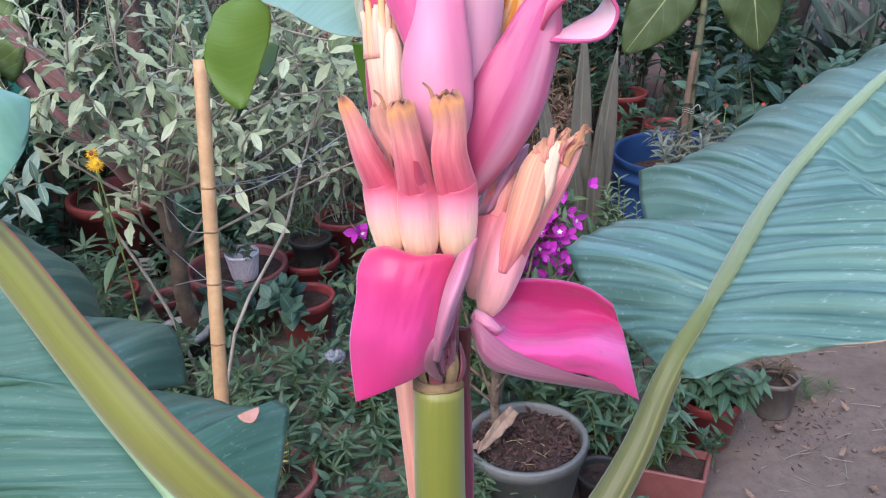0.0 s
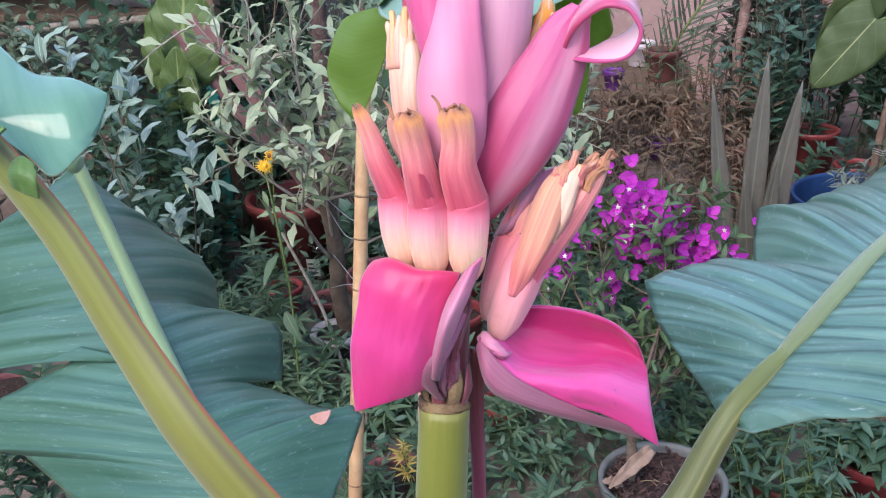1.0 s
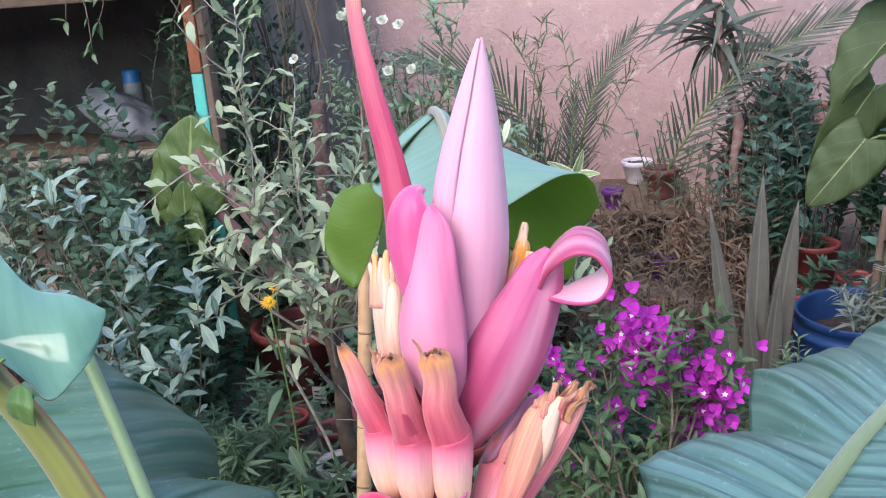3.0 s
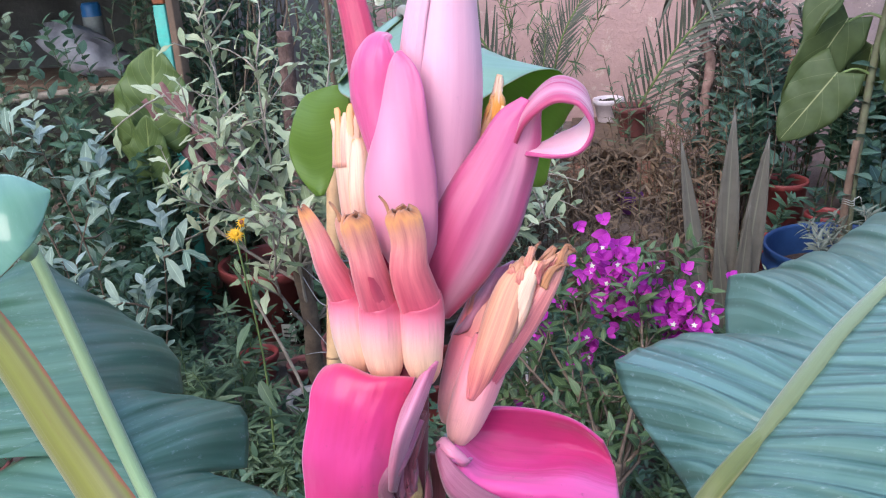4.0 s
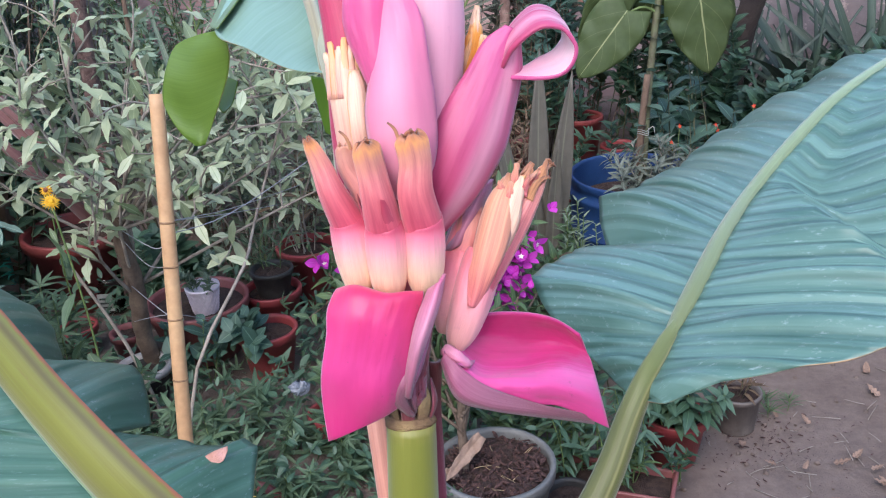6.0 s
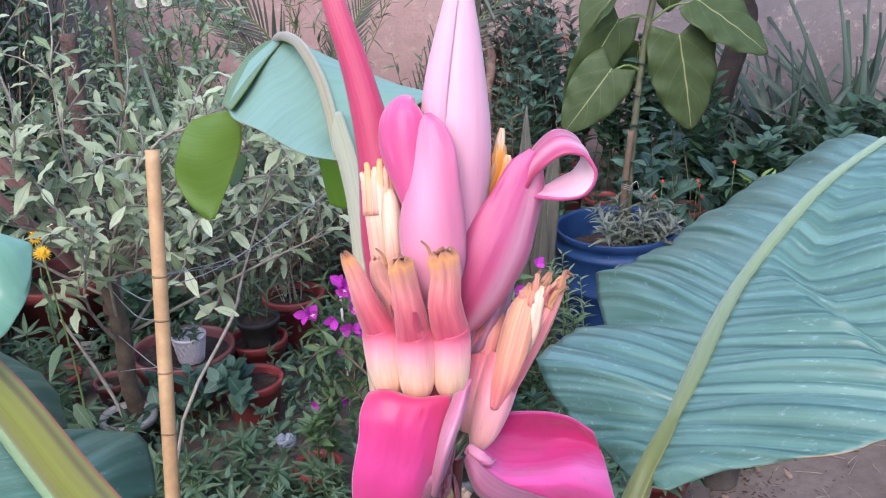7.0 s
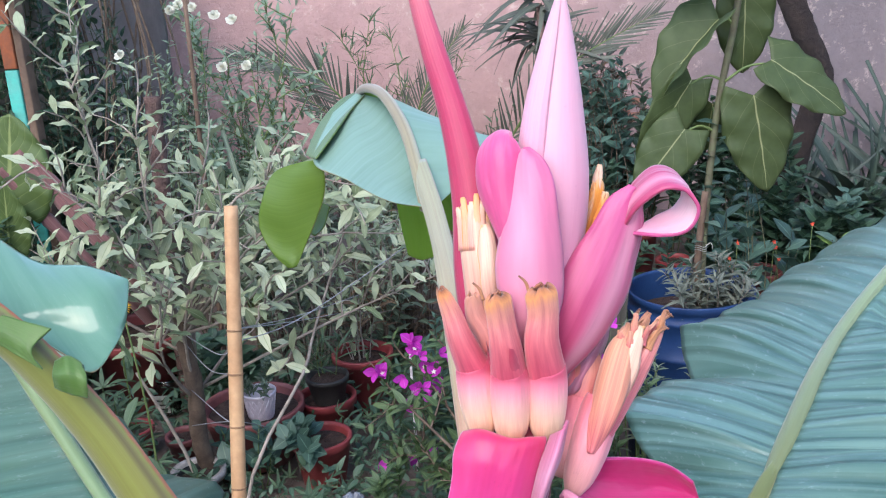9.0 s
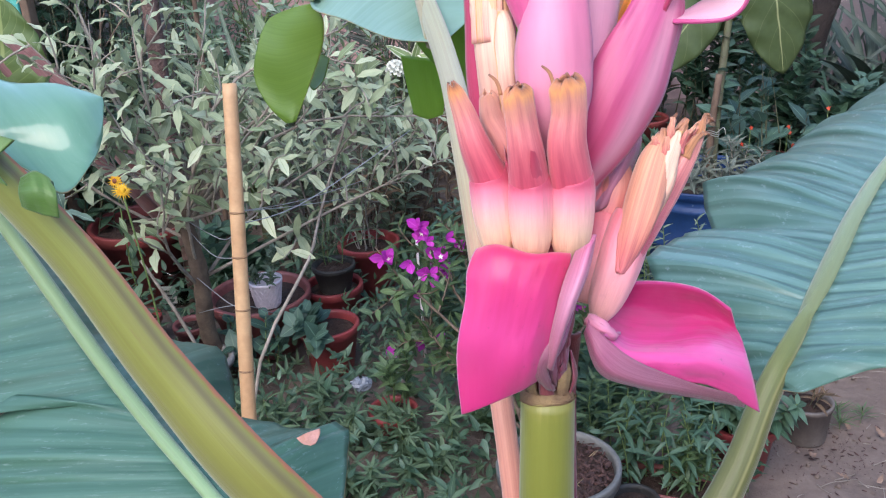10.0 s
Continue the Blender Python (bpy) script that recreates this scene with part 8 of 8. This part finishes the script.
    for c, r, n, f, m, ln, sd in (((0.22, 3.98, 0.90), (0.30, 0.06, 0.24), 150, F_LANCE, m_palmate, 0.06, 122), ((0.66, 4.12, 0.98), (0.24, 0.10, 0.28), 230, F_BROAD, m_broad_blue, 0.075, 123), ((0.50, 3.85, 0.80), (0.16, 0.10, 0.22), 130, F_BROAD, m_broad_blue, 0.065, 124), ((0.10, 3.86, 0.66), (0.30, 0.08, 0.14), 170, F_LANCE, m_brown, 0.055, 125), ((0.52, 4.45, 0.92), (0.24, 0.08, 0.26), 260, F_OVAL, m_palm, 0.08, 126)):
        bush("weed", "thin half-withered stems with sparse leaves before the bench", c, r, n, f, m, ln, sd, stem_mat=m_twig, category="weed", stems=20)
    # withered tangle and dark strap clumps along the wall
    bush("dry_bush", "withered brown-purple tangle against the pink wall", (0.66, 4.45, 0.82), (0.26, 0.18, 0.34), 200, F_LANCE, m_brown, 0.08, 118, stem_mat=m_twig, stems=30)
    bush("leafy_bush", "dark narrow-leaved growth against the pink wall", (0.62, 4.6, 0.98), (0.22, 0.12, 0.30), 260, F_OVAL, m_palm, 0.09, 119, stem_mat=m_twig, stems=14)
    for kk, (x, y, hi) in enumerate(((1.95, 4.55, 0.55), (2.30, 4.6, 0.62), (1.62, 4.6, 0.42))):
        st = thing("strap_clump", gh(x, y), "clump of dark strap leaves before the wall", "plant")
        rng = random.Random(400 + kk)
        pl = []
        for q in range(26):
            a = rng.uniform(0, 6.28)
            pl.append((np.array(gh(x + rng.uniform(-.05, .05), y + rng.uniform(-.04, .04), 0.02)), unit((0.7 * math.cos(a), 0.4 * math.sin(a) - 0.1, rng.uniform(0.7, 1.6))), np.array((0, -1.0, 0.5)) + rnd(rng, 0.4), hi * rng.uniform(0.6, 1.25)))
        leaves("foliage", pl, F_STRAP, m_dark_strap, st)["kind"] = "stuff"
    # cream-edged plant
    vp = thing("variegated_plant", gh(-0.28, 4.0), "young plant with cream-edged variegated leaves", "plant")
    s = Shape()
    tube(s, [gh(-0.28, 4.0, -0.02), (-0.285, 4.0, 0.6), (-0.28, 4.0, 0.84)], [0.008, 0.006, 0.004], n=6, rings=10)
    link("stem", s, m_twig_green, vp)
    for k, (tip, w, fc) in enumerate((((-0.232, 3.97, 0.935), 0.045, (0.5, -1, 0.1)), ((-0.385, 3.97, 0.895), 0.05, (0.4, -1, 0.5)), ((-0.170, 3.95, 0.845), 0.05, (0.2, -0.8, 0.7)), ((-0.33, 3.95, 0.80), 0.045, (0, -0.8, 0.6)), ((-0.22, 3.93, 0.79), 0.045, (0, -0.8, 0.6)))):
        big_leaf(vp, (-0.28, 4.0, 0.81 + 0.006 * k), tip, w, fc, m_cream_leaf, "cream-edged leaf", heart=0.0, fold=0.3, sag=0.1, wave=0.1)
    # date palms and a dracaena before the wall
    p1 = thing("date_palm", gh(-0.02, 4.30), "young date palm with stiff arching fronds", "palm")
    f0 = np.array(gh(-0.02, 4.30))
    for k, (bd, tp, ln) in enumerate((((0.36, 4.2, 1.15), (0.84, 4.15, 1.44), 0.17),)):
        frond(p1, f0, bd, tp, 44, ln, 130 + k)
    p2 = thing("date_palm", gh(-0.30, 4.2), "young date palm with feathery fronds", "palm")
    f0 = np.array(gh(-0.30, 4.2))
    for k, (bd, tp, ln) in enumerate((((-0.22, 4.15, 1.09), (-0.005, 4.12, 1.43), 0.11), ((-0.60, 4.08, 1.20), (-1.02, 4.0, 1.36), 0.15), ((-0.30, 4.1, 0.85), (-0.27, 4.05, 1.15), 0.10), ((-0.50, 4.1, 0.95), (-0.78, 4.05, 1.22), 0.12))):
        frond(p2, f0, bd, tp, 44, ln, 140 + k)
    dr = thing("dracaena", gh(0.41, 4.28), "dracaena with a thin pinkish trunk and strap leaves", "plant")
    s = Shape()
    tube(s, [gh(0.41, 4.28, -0.03), (0.416, 4.26, 0.63), (0.405, 4.25, 0.80), (0.425, 4.25, 0.97), (0.380, 4.25, 1.13), (0.345, 4.25, 1.33), (0.33, 4.25, 1.50)], [0.022, 0.021, 0.020, 0.022, 0.018, 0.016, 0.014], n=10, rings=36, wobble=0.10, rng=random.Random(3))
    link("trunk", s, m_trunk_pink, dr, "thin pinkish-brown trunk")
    rng = random.Random(150)
    pl = []
    for k in range(54):
        a = rng.uniform(0, 6.28)
        up = rng.uniform(-0.75, 0.9)
        pl.append((np.array((0.345, 4.25, 1.36 + rng.uniform(-0.12, 0.22))), unit((math.cos(a), 0.6 * math.sin(a) - 0.2, up)), np.array((0, -0.4, 1.0)) + rnd(rng, 0.4), rng.uniform(0.22, 0.38)))
    leaves("foliage", pl, F_SWORD, m_palm, dr)["kind"] = "stuff"
    # sunflower-like plant rooted in the barrel
    sf = thing("sunflower_plant", (0.745, 2.96, 0.558), "tall sunflower plant with large heart-shaped leaves in the barrel", "plant")
    s = Shape()
    tube(s, [(0.745, 2.96, 0.53), (0.76, 2.98, 0.85), (0.80, 3.02, 1.20), (0.86, 3.05, 1.52), (0.90, 3.07, 1.95)], [0.014, 0.0125, 0.0115, 0.011, 0.008], n=10, rings=30)
    link("stem", s, m_stem_dull, sf, "thick olive-green stem")
    s = Shape()
    tube(s, [(0.725, 2.95, 0.52), (0.735, 2.955, 0.75), (0.755, 2.97, 0.93)], [0.013, 0.012, 0.011], n=8, rings=8)
    link("support_stick", s, m_wood, sf, "brown support stick tied to the stem")
    for b0, b1, t, w, fc, fo, sg in (((0.80, 3.02, 1.20), (0.905, 2.99, 1.235), (0.968, 2.97, 0.915), 0.24, (0.05, -1, 0.25), 0.10, 0.03),
                                     ((0.79, 3.01, 1.12), (0.690, 3.0, 1.135), (0.530, 2.98, 0.93), 0.19, (-0.1, -1, 0.25), 0.12, 0.05),
                                     ((0.85, 3.05, 1.45), (0.80, 3.04, 1.475), (0.565, 3.02, 1.25), 0.20, (-0.55, -0.55, 0.75), 0.9, 0.15),
                                     ((0.82, 3.03, 1.28), (0.715, 3.03, 1.29), (0.555, 3.03, 1.02), 0.17, (0.35, -0.9, 0.3), 0.3, 0.1),
                                     ((0.82, 3.02, 1.28), (0.955, 2.99, 1.345), (1.215, 2.97, 1.175), 0.20, (0.1, -0.8, 0.6), 0.2, 0.05),
                                     ((0.87, 3.06, 1.52), (0.895, 3.09, 1.55), (0.905, 3.10, 1.29), 0.20, (0, -1, 0.2), 0.15, 0.03),
                                     ((0.88, 3.06, 1.62), (0.80, 3.03, 1.66), (0.62, 2.98, 1.60), 0.20, (0, -0.5, 1), 0.2, 0.2),
                                     ((0.88, 3.06, 1.66), (0.98, 3.05, 1.70), (1.16, 3.0, 1.62), 0.20, (0, -0.5, 1), 0.2, 0.2),
                                     ((0.79, 3.02, 1.15), (0.80, 3.08, 1.20), (0.79, 3.12, 1.03), 0.14, (0, -1, 0.2), 0.15, 0.03)):
        big_leaf(sf, b1, t, 1.02 * w, fc, m_sunleaf, heart=0.42, fold=fo, sag=sg + 0.05, wave=0.10, stalk_from=b0)
    rng = random.Random(159)
    pl = [set_round(np.array((0.745 + 0.06 * f, 2.96 + 0.06 * f, 0.74 + 0.40 * f)), np.array((0.1, 0.1, 1.0)), 2.4 * j, rng.uniform(0.05, 0.085), rng, 0.3) for j, f in enumerate(np.linspace(0, 1, 20))]
    leaves("small_foliage", pl, F_BROAD, m_broad_blue, sf, "small dull leaves along the stem")["kind"] = "stuff"
    s = Shape()
    for q in range(3):
        ring = [(0.742 + 0.019 * math.cos(a), 2.958 + 0.019 * math.sin(a), 0.735 + 0.007 * q + 0.004 * math.sin(2 * a)) for a in np.linspace(0, 2 * math.pi, 13)]
        tube(s, ring, [0.0012] * 13, n=5, rings=26)
    tube(s, [(0.748, 2.94, 0.745), (0.768, 2.93, 0.765), (0.775, 2.93, 0.74)], [0.0016, 0.0016, 0.001], n=5, rings=8)
    link("tie", s, m_label_paper, sf, "pale string tied round stem and stick")
    bush("potted_herb", "silvery narrow-leaved herb growing in the barrel", (0.755, 2.79, 0.655), (0.17, 0.10, 0.085), 300, F_LANCE, m_herb, 0.058, 160, stem_mat=m_twig_pale, category="herb", base_z=0.55, stems=22)
    bush("weed", "fine-leaved weed beside the blue barrel", (0.50, 2.62, 0.54), (0.10, 0.07, 0.10), 170, F_LANCE, m_sage, 0.045, 161, stem_mat=m_twig_green, category="weed")
    bush("weed", "leafy weed below the blue barrel", (0.62, 2.55, 0.25), (0.18, 0.10, 0.14), 160, F_OVAL, m_green, 0.05, 162, category="weed")


def build_right_plants():
    k = 0
    for c, r, n, f, m, ln in (((1.40, 3.45, 0.42), (0.26, 0.22, 0.24), 300, F_HEART, m_bluish, 0.085), ((1.55, 3.65, 0.48), (0.34, 0.3, 0.26), 300, F_HEART, m_broad_blue, 0.085), ((1.95, 3.85, 0.50), (0.40, 0.3, 0.26), 320, F_BROAD, m_bluish, 0.09), ((1.15, 3.85, 0.52), (0.28, 0.25, 0.24), 260, F_HEART, m_bluish, 0.075), ((2.45, 3.8, 0.52), (0.40, 0.35, 0.28), 320, F_BROAD, m_bluish, 0.10), ((0.98, 3.20, 0.16), (0.2, 0.15, 0.12), 140, F_OVAL, m_bluish, 0.06), ((1.10, 4.05, 0.72), (0.30, 0.18, 0.30), 420, F_BROAD, m_bluish, 0.075), ((1.75, 3.3, 0.38), (0.35, 0.2, 0.20), 260, F_BROAD, m_bluish, 0.08), ((2.3, 3.3, 0.36), (0.35, 0.25, 0.20), 240, F_BROAD, m_bluish, 0.09), ((1.30, 3.12, 0.60), (0.24, 0.10, 0.15), 46, F_HEART, m_broad_blue, 0.105), ((0.92, 3.14, 0.72), (0.10, 0.06, 0.20), 60, F_BROAD, m_broad_blue, 0.075), ((1.235, 3.0, 0.68), (0.05, 0.05, 0.05), 34, F_OVAL, m_shoulder_leaf, 0.07)):
        k += 1
        bush("leafy_bush", "pale lime young shoots above the dark bush" if m is m_shoulder_leaf else "dense bush of broad dark-green leaves", c, r, n, f, m, ln, 200 + k)
    # tiny red flowers among the leaves
    rng = random.Random(220)
    rf = thing("flowering_weed", gh(1.0, 3.2), "low weed dotted with tiny red flowers", "weed")
    pl, lv, wood = [], [], Shape()
    for q in range(12):
        c = np.array((rng.uniform(0.78, 1.35), rng.uniform(3.0, 3.2), rng.uniform(0.45, 0.78)))
        blossom(pl, c, (rng.uniform(-0.5, 0.5), -1, 0.4), 5, 0.009, rng, 0.9)
        ft = np.array(gh(c[0] * 0.6 + 0.42, 3.2, -0.02))
        tube(wood, [ft, (ft + c) / 2 + rnd(rng, 0.03), c], [0.003, 0.002, 0.0012], n=4, rings=6)
        for j in range(8):
            v = rng.uniform(0.3, 0.95)
            lv.append((ft * (1 - v) + c * v, unit(rnd(rng)), np.array((0, 0, 1.0)) + rnd(rng, 0.4), rng.uniform(0.03, 0.06)))
    link("stem_tangle", wood, m_twig_green, rf)
    leaves("blossom_foliage", pl, F_BROAD, m_red_petal, rf, "tiny orange-red flowers")
    leaves("foliage", lv, F_OVAL, m_deep, rf)["kind"] = "stuff"
    # grassy and sword-leaved plants before the wall
    for x, y, n, ln, seed in ((1.88, 4.40, 22, 0.50, 230), (2.25, 4.3, 26, 0.55, 231), (1.58, 3.95, 40, 0.42, 232), (2.7, 4.2, 26, 0.55, 233), (1.80, 3.95, 40, 0.40, 234)):
        rng = random.Random(seed)
        ob = thing("sword_plant", gh(x, y), "clump of dark sword-shaped leaves before the wall", "plant")
        pl = []
        z0 = ground_height(x, y) + (0.22 if seed < 232 or seed == 233 else 0.1)
        for q in range(n):
            a = rng.uniform(0, 6.28)
            pl.append((np.array((x, y, z0 - 0.25)) + rnd(rng, 0.04), unit((0.55 * math.cos(a), 0.4 * math.sin(a), 1.0)), np.array((-math.cos(a), -math.sin(a), 0.4)), ln * rng.uniform(0.8, 1.5)))
        leaves("foliage", pl, F_SWORD if seed in (230, 231, 233) else F_STRAP, m_dark_strap if seed in (230, 231, 233) else m_deep, ob)["kind"] = "stuff"
    # hanging branch with a pink leaf at the top of the yard
    hb = shrub("overhanging_branch", "overhanging branch with green leaves and one pink leaf", (1.62, 4.23, 1.82), [(1.72, 3.6, 1.72), (1.60, 3.5, 1.62), (1.80, 3.5, 1.60)], F_BROAD, m_green, m_twig, 0.12, 240, twigs=2, twig_len=0.10, per_twig=4, r0=0.006, from_v=0.7, category="branch")
    big_leaf(hb, (1.56, 3.5, 1.62), (1.545, 3.5, 1.47), 0.075, (0, -1, 0.1), m_pink_leaf, "pointed pink leaf hanging down", name="pink_leaf")
    big_leaf(hb, (1.58, 3.48, 1.62), (1.80, 3.45, 1.50), 0.11, (0.1, -0.8, 0.6), m_sunleaf, "green pointed leaf", fold=0.3)
    bush("weed", "leafy weeds behind the grey pot", (-0.02, 2.05, 0.20), (0.20, 0.14, 0.14), 200, F_OVAL, m_green, 0.05, 257, category="weed")
    bush("weed", "leafy weeds between the pots", (0.30, 2.35, 0.18), (0.22, 0.14, 0.14), 220, F_OVAL, m_deep, 0.055, 258, category="weed")
    # plants in the pots by the path
    bush("potted_plant", "bushy green plant spilling over a red pot", (0.625, 2.12, 0.235), (0.13, 0.09, 0.06), 190, F_OVAL, m_deep, 0.066, 250, stem_mat=m_twig_green, category="plant", base_z=0.13, droop=0.6)
    bush("potted_plant", "small green plant in the planter trough", (0.48, 2.0, 0.15), (0.08, 0.05, 0.07), 90, F_LANCE, m_green, 0.05, 251, stem_mat=m_twig_green, category="plant", base_z=0.07)
    bush("potted_plant", "green seedlings at the end of the planter trough", (0.62, 2.0, 0.12), (0.06, 0.05, 0.04), 26, F_OVAL, m_bluish, 0.04, 252, stem_mat=m_twig_green, category="plant", base_z=0.07, stems=4)
    bush("potted_plant", "leafy low plant beside the grey pot", (0.32, 2.12, 0.22), (0.15, 0.12, 0.14), 190, F_LANCE, m_green, 0.055, 253, stem_mat=m_twig_green, category="plant")
    bush("potted_plant", "narrow-leaved low plant in front of the grey pot", (-0.02, 1.70, 0.16), (0.14, 0.12, 0.12), 130, F_PALM5, m_palmate, 0.06, 254, stem_mat=m_twig_green, category="plant")
    bush("weed", "small tuft of grass by a pot on the path", (1.02, 2.36, 0.03), (0.07, 0.05, 0.03), 46, F_NARROW, m_green, 0.05, 255, stem_mat=m_twig_green, category="weed", stems=3)
    bush("potted_plant", "withered plant in the small grey pot", (0.88, 2.31, 0.16), (0.06, 0.05, 0.03), 20, F_LANCE, m_brown, 0.05, 256, category="plant", base_z=0.11, stems=5)


def build_litter():
    rng = random.Random(300)
    for k in range(34):
        x, y = rng.uniform(0.55, 1.6), rng.uniform(1.7, 2.7)
        z = ground_height(x, y) + 0.014
        a = rng.uniform(0, 6.28)
        ln = rng.uniform(0.02, 0.055)
        dry_leaf((x, y, z), (x + ln * math.cos(a), y + ln * math.sin(a), z + 0.003), ln * 0.5, (0.1, 0.1, 1), k)
    s = Shape()
    for k in range(150):
        x, y = rng.uniform(0.5, 1.7), rng.uniform(1.7, 2.9)
        a, ln = rng.uniform(0, 6.28), rng.uniform(0.01, 0.045)
        c = np.array((x, y, ground_height(x, y) + 0.010))
        w = np.array((math.cos(a), math.sin(a), rng.uniform(-0.05, 0.1))) * ln
        tube(s, [c - w, c + rnd(rng, 0.004), c + w], [0.0014, 0.0013, 0.0009], n=4, rings=4)
    crumbs = Shape()
    for k in range(420):
        x, y = rng.gauss(0.92, 0.13), rng.gauss(2.22, 0.09)
        r = 0.0016 + 0.007 * rng.random() ** 3
        w = unit((rng.uniform(-1, 1), rng.uniform(-1, 1), rng.uniform(-0.2, 0.2))) * r
        c = np.array((x, y, ground_height(x, y) + 0.008))
        tube(crumbs, [c - w, c, c + w], [r * 0.12, r * 0.3, r * 0.15], n=5, rings=3, wobble=0.4, rng=rng)
    tagged(link("bark_crumbs", crumbs, m_mulch, smooth=False), "reddish crumbs of bark and leaf swept by a pot", "debris", kind="stuff")
    tagged(link("twig_litter", s, m_twig_pale), "scattered dry twigs on the bare earth", "twigs", kind="stuff")
    s = Shape()
    for k in range(260):
        x, y = rng.uniform(0.3, 1.8), rng.uniform(1.6, 3.0)
        r = rng.uniform(0.003, 0.010)
        c = np.array((x, y, ground_height(x, y) + r * 0.3))
        tube(s, [c - (0, 0, r * 0.7), c, c + (0, 0, r * 0.6)], [r * 0.5, r, r * 0.45], n=6, rings=4, wobble=0.25, rng=rng)
    tagged(link("clods", s, m_ground), "small clods and crumbs of earth on the path", "clods", kind="stuff")


build_pots()
build_sticks()
build_wires()
build_shed_things()
build_left_plants()
build_middle_plants()
build_right_plants()
build_litter()
